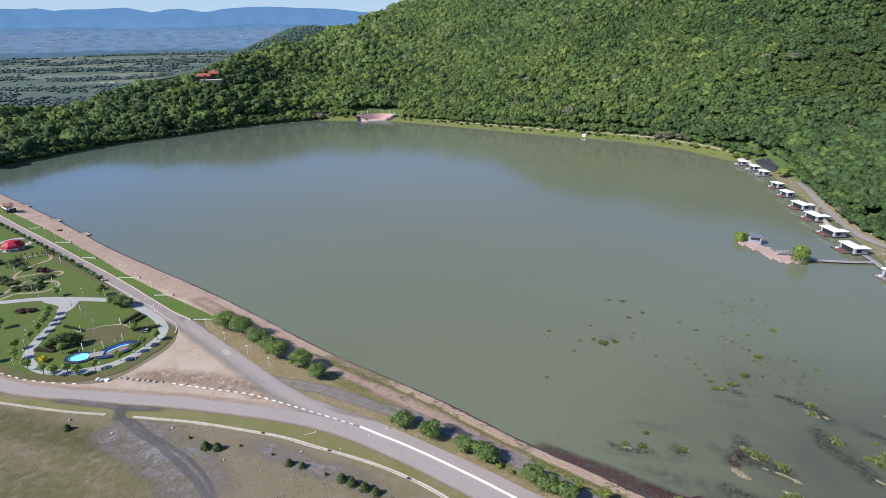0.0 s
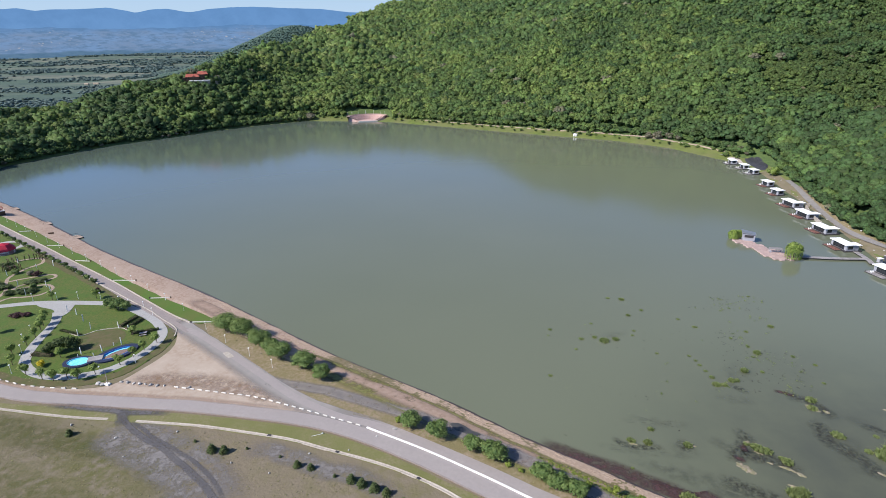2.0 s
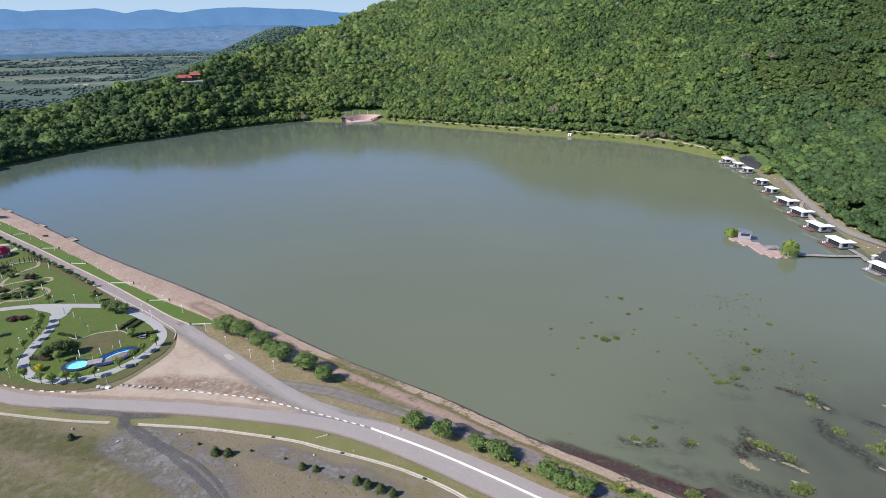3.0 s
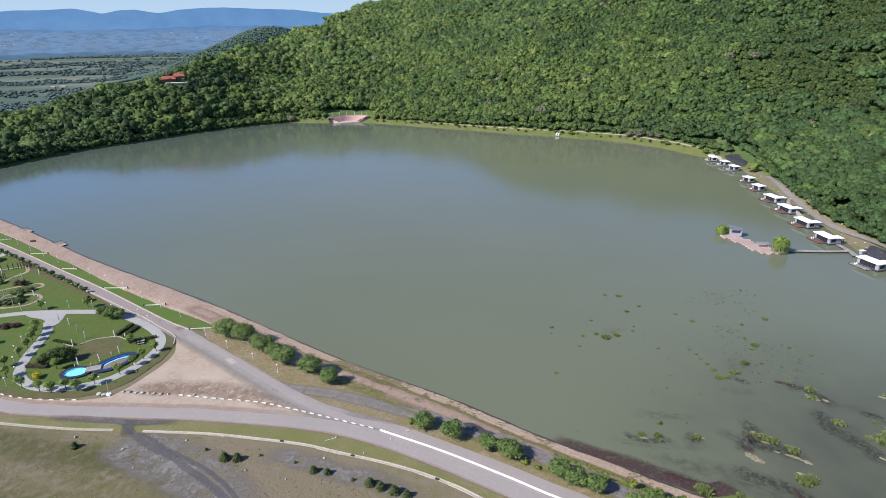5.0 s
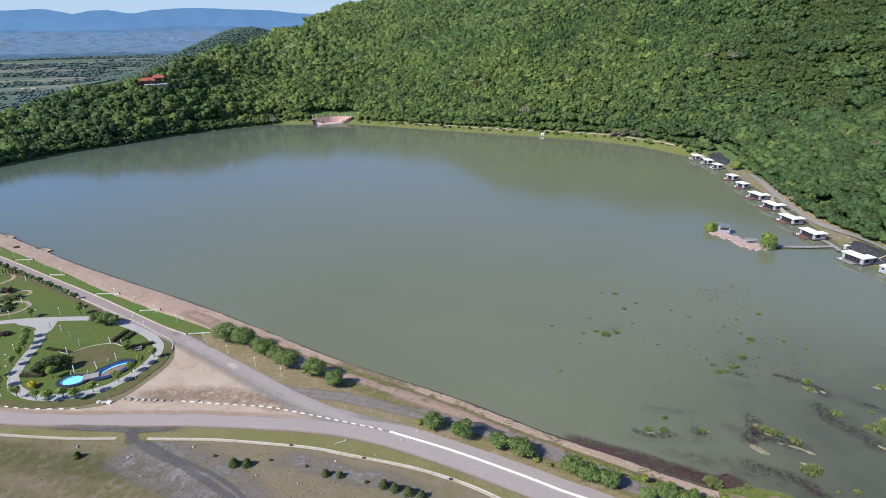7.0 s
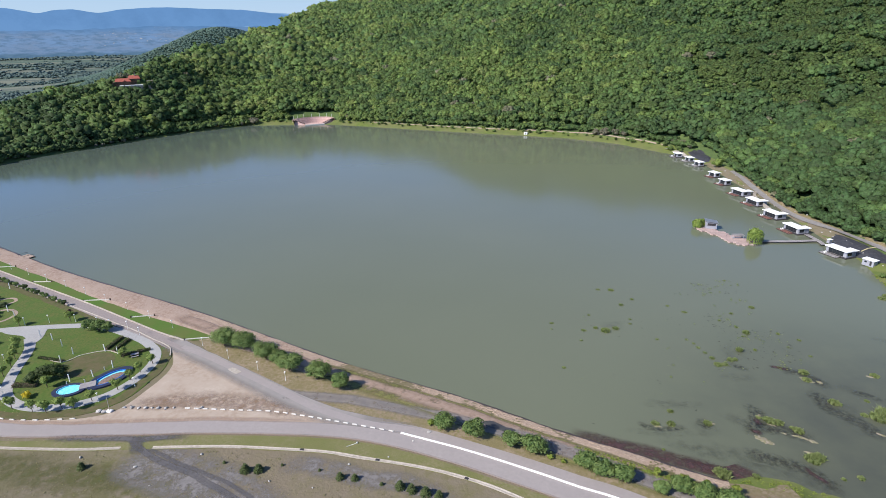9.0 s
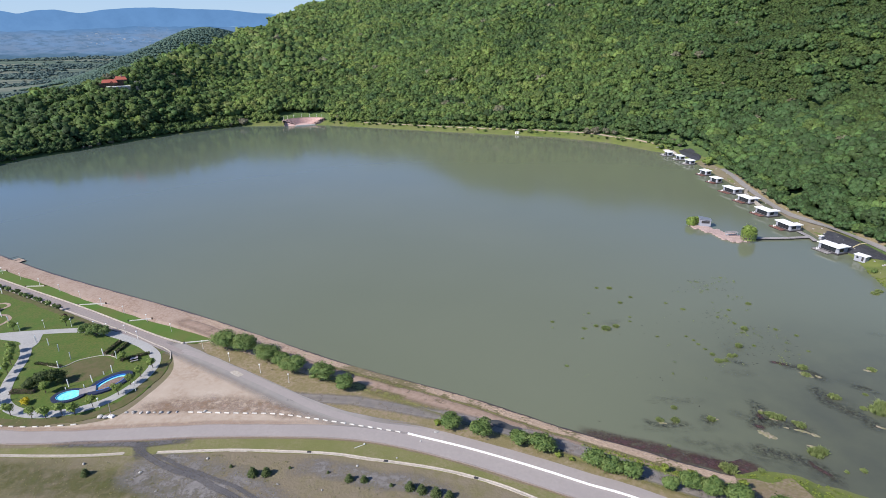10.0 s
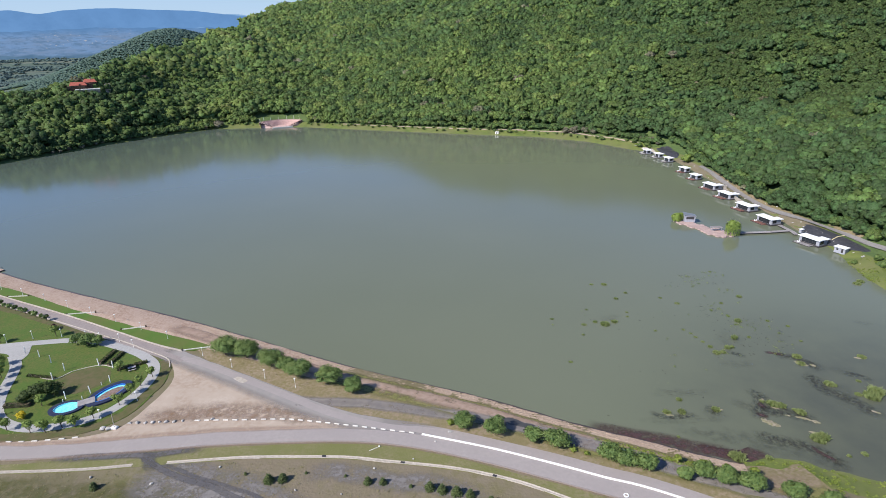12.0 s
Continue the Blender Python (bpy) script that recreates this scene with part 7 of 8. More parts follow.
def raft_hut(m):
    t = thing("raft_hut", m, "grey cabin on the raft with a sloping wing roof", "cabin")
    g = geo()
    poly = [(-2.8, -1.8), (2.8, -1.8), (2.8, 1.8), (-2.8, 1.8)]
    g[0].extend([(x, y, 0) for x, y in poly] + [(-2.8, -1.8, 3.6), (2.8, -1.8, 2.9), (2.8, 1.8, 2.9), (-2.8, 1.8, 3.8)])
    g[1].extend([(3, 2, 1, 0), (4, 5, 6, 7), (0, 1, 5, 4), (1, 2, 6, 5), (2, 3, 7, 6), (3, 0, 4, 7)])
    part("wall", g, M_GREYWALL, t)
    g = geo()
    g[0].extend([(-3.3, -2.3, 3.75), (3.2, -2.2, 3.0), (3.2, 2.2, 3.0), (-3.3, 2.3, 3.95), (-3.3, -2.3, 3.95), (3.2, -2.2, 3.2), (3.2, 2.2, 3.2), (-3.3, 2.3, 4.15)])
    g[1].extend([(3, 2, 1, 0), (4, 5, 6, 7), (0, 1, 5, 4), (1, 2, 6, 5), (2, 3, 7, 6), (3, 0, 4, 7)])
    part("roof", g, M_STEEL, t, "pale metal wing roof")
    part("opening", box(geo(), -1.9, 2.1, -1.86, -1.8, 1.5, 2.7), M_DARK, t, "dark serving hatch")
    return t


raft_hut(pose(133.2, 231.0, 0.5, 0, 0, -22) @ Matrix.Diagonal((0.88, 0.9, 0.95, 1)))


def shelter(m):
    t = thing("raft_shelter", m, "grey slatted bench shelter on the raft", "shelter")
    for x in (-2.6, 2.6):
        for y in (-1, 1):
            part("post", box(geo(), x - 0.1, x + 0.1, y - 0.1, y + 0.1, 0, 2.1), M_GREYWALL, t)
    for i in range(8):
        part("slat", box(geo(), -2.9, 2.9, -1.3 + 0.34 * i, -1.08 + 0.34 * i, 2.1, 2.22), M_DECKGREY, t)
    part("bench", box(geo(), -2.4, 2.4, 0.4, 0.9, 0.05, 0.5, 0.03), M_GREYWALL, t)
    return t


shelter(pose(136.8, 215.6, 0.5, 0, 0, -8) @ Matrix.Diagonal((0.85, 0.85, 0.8, 1)))


def willow(m, seed, r, h, group):
    rg = np.random.default_rng(seed)
    t = thing("willow", m, "light green weeping willow on the raft", "willow", group)
    g = geo()
    tube(g, (0, 0, -0.2), (0.1, 0, 0.9 * h), 0.28, 0.16, 8)
    for i in range(7):
        a = 2 * math.pi * i / 7
        tube(g, (0.1, 0, 0.8 * h), (0.6 * r * math.cos(a), 0.6 * r * math.sin(a), 1.25 * h), 0.09, 0.03, 5)
    part("trunk", g, M_BARK, t)
    V, T = crown(rg, r, h, 11, 1200, 0.34, core="lobes", droop=0.5, squash=1.0, ragged=0.12)
    leafy("crown", V + (0, 0, 1.12 * h), T, M_WILLOW, t)
    n = 500
    a, q = rg.uniform(0, 6.283, n), rg.random(n)
    P = np.stack([r * rg.uniform(0.75, 1.02, n) * np.cos(a), r * rg.uniform(0.75, 1.02, n) * np.sin(a), 0.25 + q * 1.2 * h], 1)
    s = rg.uniform(0.25, 0.5, (n, 1))
    D, S = np.array([0, 0, 1.0]), np.stack([-np.sin(a), np.cos(a), np.zeros(n)], 1)
    V = np.stack([P + D * s * 1.3, P + S * s * 0.4, P - D * s * 1.3, P - S * s * 0.4], 1).reshape(-1, 3)
    k = 4 * np.arange(n)
    leafy("curtain", V, np.concatenate([np.stack([k, k + 1, k + 2], 1), np.stack([k, k + 2, k + 3], 1)]), M_WILLOW, t)
    return t


willow(pose(140.6, 209.4, 0.5), 400, 3.5, 3.5, "willows on the raft")
willow(pose(128.0, 233.2, 0.5), 401, 2.4, 1.9, "willows on the raft")
willow(pose(130.2, 234.0, 0.5), 402, 1.9, 1.8, "willows on the raft")

# ---- under the hill ----
def amphitheatre(m):
    """Curved pink stone tiers that open to the lake."""
    t = thing("amphitheatre", m, "small pink stone amphitheatre opening to the lake", "amphitheatre")
    for k in range(7):
        g = geo()
        r0, r1, z = 9.0 + 2.0 * k, 11.0 + 2.0 * k, 0.9 + 0.75 * k
        n = 26
        A = [radians(180 * i / n) for i in range(n + 1)]
        for rr_, zz in ((r0, -2), (r0, z), (r1, z), (r1, -2)):
            g[0].extend([(rr_ * math.cos(a), 0.8 * rr_ * math.sin(a), zz) for a in A])
        for s in range(3):
            for i in range(n):
                b = s * (n + 1) + i
                g[1].append((b + 1, b, b + n + 1, b + n + 2))
        part("tier", g, M_PINKSTONE, t)
    g = geo()
    A = [radians(-4 + 188 * i / 30) for i in range(31)]
    for rr_, zz in ((23.0, 4.5), (23.0, 5.9), (24.6, 5.9), (24.6, 3.0)):
        g[0].extend([(rr_ * math.cos(a), 0.8 * rr_ * math.sin(a), zz) for a in A])
    for q in range(3):
        for i in range(30):
            b = q * 31 + i
            g[1].append((b + 1, b, b + 31, b + 32))
    part("rim", g, M_SHOREPATH, t, "pale stone rim")
    part("stage", box(geo(), -11, 11, -7, 8, -2, 0.55, 0.05), M_PINKSTONE, t)
    part("quay", box(geo(), -11.6, 11.6, -8.4, -7.02, -2, 0.8, 0.05), M_BLOCK, t, "white quay edge")
    for s in (-1, 1):
        g = geo()
        g[0].extend([(s * 9, -7, -2), (s * 23.5, 2, -2), (s * 21.5, 2, 3.6), (s * 10, -6.8, 0.7), (s * 9, -6.3, -2), (s * 23.5, 3.4, -2), (s * 21.5, 3.4, 4.2), (s * 10, -5.4, 0.7)])
        g[1].extend([(0, 1, 2, 3), (7, 6, 5, 4), (3, 2, 6, 7), (0, 3, 7, 4), (1, 5, 6, 2)])
        part("wing_wall", g, M_PINKSTONE, t)
    for i in range(7):
        a = radians(20 + 23 * i)
        part("flagpole", tube(geo(), (24 * math.cos(a), 19 * math.sin(a), 4), (24 * math.cos(a), 19 * math.sin(a), 10), 0.14, 0.1, 6), M_LAMP, t)
    return t


amphitheatre(pose(-86, 614, 0.2, 0, 0, 14) @ Matrix.Diagonal((0.9, 0.9, 0.9, 1)))


def hotel(m):
    """Timber lodge in two stepped wings with steep red roofs, above a pale terrace."""
    t = thing("hotel", m, "hillside lodge with red tiled roofs and dark timber balconies", "hotel")

    def block(x0, x1, y0, y1, z, h, rise):
        w = part("wall", box(geo(), x0, x1, y0, y1, z - 9, z + h), M_DARKWOOD, t)
        g = geo()
        o = 0.9
        ym = y0 + 0.72 * (y1 - y0)
        for dz in (0.0, 0.25):
            g[0].extend([(x0 - o, y0 - o, z + h - 0.3 + dz), (x1 + o, y0 - o, z + h - 0.3 + dz), (x1 + o, y1 + o, z + h - 0.3 + dz), (x0 - o, y1 + o, z + h - 0.3 + dz), (x0 + 1.2, ym, z + h + rise + dz), (x1 - 1.2, ym, z + h + rise + dz)])
        g[1].extend([(6, 7, 11, 10), (7, 8, 11), (8, 9, 10, 11), (9, 6, 10), (3, 2, 1, 0), (0, 1, 7, 6), (1, 2, 8, 7), (2, 3, 9, 8), (3, 0, 6, 9)])
        part("roof", g, M_REDROOF, t, "red tiled hip roof")
        part("balcony", box(geo(), x0, x1, y0 - 1.2, y0 - 0.02, z + h * 0.42, z + h * 0.42 + 0.9), M_DARKWOOD, t, "dark timber balcony")
        n = max(2, int((x1 - x0) / 2.4))
        for lv in (0.1, 0.6):
            for i in range(n):
                a = x0 + (i + 0.25) * (x1 - x0) / n
                part("window", box(geo(), a, a + 1.2, y0 - 0.06, y0 - 0.01, z + h * lv, z + h * lv + 1.2), M_GLASS, w)

    block(-14, 3, -4, 4, 0.6, 2.7, 3.4)
    block(1.5, 14.5, 0, 8, 3.2, 3.0, 3.6)
    g = geo()
    g[0].extend([(-5.4, -4.9, 3.5), (-1.6, -4.9, 3.5), (-3.5, -4.9, 5.3), (-3.5, 0.8, 5.3), (-5.4, 0, 3.5), (-1.6, 0, 3.5)])
    g[1].extend([(0, 1, 2), (1, 5, 3, 2), (4, 0, 2, 3), (5, 4, 3)])
    part("dormer", g, M_REDROOF, t, "gabled red dormer")
    part("chimney", box(geo(), 9, 10, 4.4, 5.4, 9, 13, 0.05), M_WALLTAN, t)
    part("terrace", box(geo(), -10, 17, -12.6, -5.4, -1.9, -1.1, 0.1), M_BLOCK, t, "pale stone terrace")
    part("terrace_wall", box(geo(), -9.6, 16.6, -12.2, -5.4, -12, -1.9, 0.1), M_WALLTAN, t)
    part("annex", box(geo(), -18, -13.02, -3, 3, -10, 2.2, 0.1), M_DARKWOOD, t, "dark glazed annex")
    part("outhouse", box(geo(), 23, 29, 2, 7, -9, 2.6, 0.2), M_WALLTAN, t, "tan outhouse")
    part("outhouse_roof", box(geo(), 22.6, 29.4, 1.6, 7.4, 2.6, 2.9, 0.05), M_CONC, t)
    return t


hotel(pose(-268.5, 622, 45.2, 0, 0, 22) @ Matrix.Scale(0.78, 4))


def boathouse(m):
    t = thing("pump_house", m, "small white box house at the water's edge", "hut")
    part("wall", box(geo(), -2.0, 2.0, -1.5, 1.5, -0.6, 2.4), M_WHITE, t)
    part("roof", box(geo(), -2.2, 2.2, -1.7, 1.7, 2.4, 2.6, 0.04), M_ROOF_W, t)
    part("door", box(geo(), -0.5, 0.5, -1.56, -1.5, 0, 1.9), M_DARK, t)
    return t


boathouse(pose(115.5, 500, 0.9, 0, 0, -30) @ Matrix.Diagonal((0.75, 0.75, 0.7, 1)))

# shrubs along the far shore and above the cottages
rs = random.Random(21)
line = smooth_line(HILLSIDE[13:24], 2.0)
nr = normals_of(line)
for i, (x, y, a) in enumerate(along(line, 7.0, 3)):
    k = int(np.argmin(np.hypot(line[:, 0] - x, line[:, 1] - y)))
    o = rs.uniform(4, 13)
    p = line[k] - nr[k] * o
    if abs(p[0] + 85) < 24:
        continue
    s = rs.uniform(0.9, 2.2) * (1.5 if rs.random() < 0.3 else 1.0)
    mat = rs.choice([M_ROWLEAF, M_HEDGE, M_WEEDY, M_ROWLEAF])
    z = float(lie(np.array([p[0]]), np.array([p[1]]))[0][0])
    shrub(pose(p[0], p[1], z, 0, 0, 30 * i), 500 + i, s, s * 0.8, mat, "shrub on the grassy far shore", "shore shrubs", 170, 0.42)
for i, (x, y, r, mat) in enumerate([(27.7, 567, 3.3, M_FOREST), (18, 571, 2.2, M_ROWLEAF), (-3, 580, 2.6, M_ROWLEAF), (-14, 586, 2.0, M_ROWLEAF), (64, 548, 2.4, M_ROWLEAF), (100, 532, 2.9, M_FOREST), (141, 506, 3.0, M_ROWLEAF), (150, 500, 2.4, M_ROWLEAF), (171, 471.5, 4.2, M_BROWNLEAF), (177, 467, 4.8, M_BROWNLEAF), (184, 462, 4.4, M_BROWNLEAF), (189.5, 455.5, 3.4, M_BROWNLEAF), (211.6, 411.5, 3.2, M_BROWNLEAF), (214.4, 404.5, 3.6, M_BROWNLEAF), (216.6, 397.4, 3.0, M_BROWNLEAF),
                                       (196, 446, 2.6, M_ROWLEAF), (-149.6, 622, 5.8, M_BROWNLEAF), (-122, 626, 2.2, M_ROWLEAF), (-132, 630, 1.8, M_ROWLEAF), (-232, 577, 3.0, M_BROWNLEAF), (-226, 583, 2.8, M_BROWNLEAF), (-240, 570, 2.6, M_ROWLEAF), (-304, 484, 3.2, M_BROWNLEAF), (-298, 494, 3.0, M_ROWLEAF), (-290, 500, 2.8, M_BROWNLEAF), (-276, 516, 2.4, M_ROWLEAF)]):
    z = float(lie(np.array([x]), np.array([y]))[0][0])
    brown = mat is M_BROWNLEAF
    shrub(pose(x, y, z, 0, 0, 70 * i), 640 + i, r, r * 0.85, M_ROWLEAF if mat is M_FOREST else mat, "tall shrub in pale brownish flower on the far shore" if brown else "tall leafy shrub on the far shore", "tall shore shrubs", 420, 0.45, lobes=9)
line = smooth_line(HILLSIDE[22:27], 2.0)
nr = normals_of(line)
for i, (x, y, a) in enumerate(along(line, 6.5, 2)):
    k = int(np.argmin(np.hypot(line[:, 0] - x, line[:, 1] - y)))
    p = line[k] - nr[k] * rs.uniform(1.5, 6.0)
    r = rs.uniform(1.6, 3.2)
    z = float(lie(np.array([p[0]]), np.array([p[1]]))[0][0])
    pale = rs.random() < 0.45
    shrub(pose(p[0], p[1], z, 0, 0, 40 * i), 760 + i, r, r * 0.8, M_BROWNLEAF if pale else M_ROWLEAF, "pale flowering shrub at the wooded shore" if pale else "green shrub at the wooded shore", "shrubs of the wooded shore", 260, 0.5, lobes=8)
for i in range(46):
    y = rs.uniform(165, 345)
    x0 = np.interp(y, [165, 205, 258, 325, 362], [168, 179, 191, 204, 211])
    x = x0 + rs.uniform(-5, 1)
    z = float(lie(np.array([x]), np.array([y]))[0][0])
    boulder(pose(x, y, z + 0.1, 0, 0, 50 * i), 60 + i, rs.uniform(0.2, 0.5), "pale stone on the slope above the cottages", "slope stones")
for i, (x, y, r) in enumerate([(171, 166, 1.6), (175, 161, 2.0), (168, 156, 1.8), (173, 150, 2.2), (163, 150, 1.6), (160, 141, 1.8), (206, 344, 4.6), (172, 166, 1.3), (167, 160, 1.4), (163.5, 168.5, 1.2), (208, 398, 3.0), (203, 402, 2.6), (176, 154, 2.2), (168, 146, 2.4)]):
    z = float(lie(np.array([x]), np.array([y]))[0][0])
    shrub(pose(x, y, z), 600 + i, r, r * 0.85, M_PARKLEAF if r > 4 else M_ROWLEAF, "leafy shrub on the bank beside the cottages", "bank shrubs", 360, 0.4)

# ---- weeds and bars in the shallows ----
def patch(name, outline, mat, z, label, category, amp=0.8, size=1.6):
    line = wobble(smooth_line(outline, 0.35, closed=True), amp, size, outline[0][0])
    line = wobble(line, amp * 0.4, size * 0.3, 3.3)
    c = line.mean(axis=0)
    g, k = geo(), len(line)
    for r in range(1, 5):
        P = c + (line - c) * (r / 4)
        for p in P:
            g[0].append((p[0], p[1], z * (1 - (r / 4) ** 2) + 0.012 + 0.06 * (4 - r) / 4 * noise.noise((p[0], p[1], 1.0))))
    g[0].append((c[0], c[1], z + 0.012))
    for r in range(3):
        for j in range(k):
            g[1].append((r * k + j, r * k + (j + 1) % k, (r + 1) * k + (j + 1) % k, (r + 1) * k + j))
    for j in range(k):
        g[1].append((4 * k, j, (j + 1) % k))
    ob = part(name, g, mat)
    if mat is M_SUNK:
        thin(ob, [0.42] * k + [0.34] * k + [0.18] * k + [0.0] * k + [0.42])
    if mat is M_REDSOFT:
        thin(ob, [1.0] * k + [1.0] * k + [0.8] * k + [0.0] * k + [1.0])
    return tagged(ob, label, category)


def around(cx, cy, a, b, turn):
    return ellipse(cx, cy, a, b, turn, 12)


def raft_of_weed(name, pts, w, mat, seed, label, per=2.2, big=0.9):
    """Many ragged scraps drifting together along a line."""
    r = random.Random(seed)
    line = smooth_line(pts, 0.5)
    g = geo()
    for x, y, a in along(line, 1.0 / per):
        o, q = r.gauss(0, w * 0.5), radians(a)
        s = big * r.uniform(0.25, 1.0) * max(0.3, 1 - abs(o) / (2.2 * w))
        cx, cy, t0 = x - o * math.sin(q) + r.gauss(0, 0.4), y + o * math.cos(q) + r.gauss(0, 0.4), q + r.gauss(0, 0.5)
        n, k = len(g[0]), 12
        for j in range(k):
            t = 2 * math.pi * j / k
            u, v = s * r.uniform(0.55, 1.25) * math.cos(t), 0.55 * s * r.uniform(0.55, 1.25) * math.sin(t)
            g[0].append((cx + u * math.cos(t0) - v * math.sin(t0), cy + u * math.sin(t0) + v * math.cos(t0), 0.015))
        g[0].append((cx, cy, r.uniform(0.03, 0.10)))
        g[1].extend([(n + j, n + (j + 1) % k, n + k) for j in range(k)])
    return tagged(part(name, g, mat), label, "waterweed", kind="stuff")


layer("weed_mat", [(21, 102.6), (25, 100), (30.4, 96.8), (36, 94.2), (41, 91), (45.8, 87.8), (50, 84.8)], [(-2.8, 0.5), (-1.6, 1), (-0.2, 1), (0.8, 0.6), (1.9, 0)], 0.022, M_REDSOFT, "dark red waterweed mat along the stone shore", "waterweed", amp=0.9, ends=(5, 4))
patch("weed_mat_head", [(40, 91.4), (44, 89.4), (49, 87.4), (54, 86.2), (56, 83.4), (53, 81.6), (48, 83.6), (43, 88)], M_REDSOFT, 0.004, "dark red waterweed mat at the inlet's mouth", "waterweed", 0.9, 1.8)
for pts, w in (([(83.9, 120.7), (86.0, 120.1), (88.5, 118.2)], 0.8), ([(65.7, 100.9), (66.0, 99.3), (65.6, 98.1)], 0.8), ([(62.1, 96.8), (63.6, 96.0), (63.8, 94.8)], 0.8), ([(65.9, 84.5), (66.2, 82.5), (68.1, 79.3)], 0.6)):
    layer("red_weed", pts, [(-w, 0), (-0.5 * w, 0.9), (0.5 * w, 0.9), (w, 0)], 0.018, M_REDSOFT, "dark red floating waterweed patch", "waterweed", 0.6, 0.5, (1.0, 1.0))
for pts, w in (([(85.6, 108.9), (86.8, 105.5), (86.4, 101.4), (88.0, 98.0), (89.8, 95.0), (90.0, 89.6)], 1.8),
               ([(65.7, 104.6), (67.5, 103.4), (66.6, 100.1), (63.4, 97.0), (62.0, 94.6)], 1.7),
               ([(64.3, 96.9), (69.2, 96.7), (71.7, 94.3), (74.3, 91.4)], 1.7),
               ([(85.8, 118.7), (89.9, 117.4), (91.9, 113.6), (92.6, 109.0)], 1.4),
               ([(56.3, 90.4), (59.3, 89.0), (62.2, 86.5), (64.8, 83.9), (67.6, 81.0), (69.5, 77.2)], 1.7),
               ([(52.7, 102.9), (52.3, 99.3), (55.2, 98.9)], 1.1),
               ([(37.3, 103.1), (41.9, 100.9), (48.4, 99.9)], 0.8),
               ([(73.5, 123.5), (76.0, 120.2), (78.2, 119.9)], 1.1),
               ([(96.4, 106.5), (99.6, 104.7), (101.8, 102.0)], 1.0)):
    layer("weed_bed", pts, [(-1.4 * w, 0), (-0.6 * w, 0.7), (0, 0.8), (0.6 * w, 0.7), (1.4 * w, 0)], 0.017, M_BED, "dark ragged weed bed just under the surface", "waterweed", 0.6, 1.4, (2.0, 2.5))
for i, (pts, w) in enumerate((([(86, 104), (88, 98), (90, 92)], 1.0), ([(66, 102), (65, 98), (62.6, 95)], 1.2), ([(66, 96.6), (71, 94.6), (74, 91.8)], 1.0), ([(58, 89.6), (64, 84.6), (69, 78)], 1.2), ([(87, 118), (91.6, 114), (92.4, 110)], 0.9), ([(24, 100.6), (36, 94), (50, 85)], 1.6))):
    raft_of_weed("weed_scraps", pts, w, M_RACK, 10 + i, "small dark weed scraps in the shallows", 7, 0.3)
for i, (x, y, a, b, q) in enumerate([
    (51.2, 149.7, 4.0, 1.8, 10), (49.6, 108.5, 7.1, 1.6, -10), (72.8, 116.9, 4.3, 2.0, -15), (42.2, 98.9, 7.9, 1.5, -12), (52.0, 98.8, 2.6, 2.5, -40), (65.0, 98.8, 3.4, 4.6, -60),
    (70.7, 94.9, 5.9, 2.5, -40), (88.3, 101.8, 5.3, 3.4, -55), (88.7, 93.1, 5.3, 2.9, -55), (60.1, 84.6, 7.8, 3.9, -45), (52.0, 90.1, 7.8, 2.9, -35), (90.9, 112.4, 4.2, 2.7, -50),
    (126.5, 128.5, 3.3, 1.3, -30), (61.7, 100.4, 3.9, 2.1, -50), (66.4, 78.0, 4.5, 1.8, -45), (45.1, 93.0, 6.1, 1.9, -30), (79.1, 128.7, 3.7, 4.9, -40), (98.5, 106.1, 5.1, 2.3, -50)]):
    patch("sunken_weed", around(x, y, a * 1.25, b * 1.25, q), M_SUNK, 0.003, "dark sunken weed under the surface", "waterweed", 1.0, 2.6)
for x, y, a, b, q in [
    (63.2, 93.1, 2.4, 1.3, -48), (62.7, 94.3, 1.2, 0.8, -40), (89.8, 113.1, 2.1, 1.2, -50), (92.0, 111.7, 1.1, 0.7, -60), (72.5, 92.6, 1.5, 0.6, -40), (73.8, 91.3, 1.3, 0.8, -50),
    (41.9, 100.9, 1.2, 0.4, -20), (55.1, 100.1, 0.7, 0.3, -20), (68.4, 97.9, 1.2, 0.4, -45), (67.6, 101.4, 0.5, 0.6, -60), (71.1, 93.6, 0.9, 0.4, -30), (107.1, 112.2, 1.2, 0.5, -30),
    (90.6, 91.2, 1.2, 0.5, -50), (70.1, 88.3, 1.0, 0.5, -30), (69.1, 94.7, 0.7, 0.3, -30)]:
    patch("silt_bar", around(x, y, 0.82 * a, 0.75 * b, q), M_SILT, 0.14, "pale silt bar rising from the water", "silt bar", 0.45 * b + 0.1, 0.7)


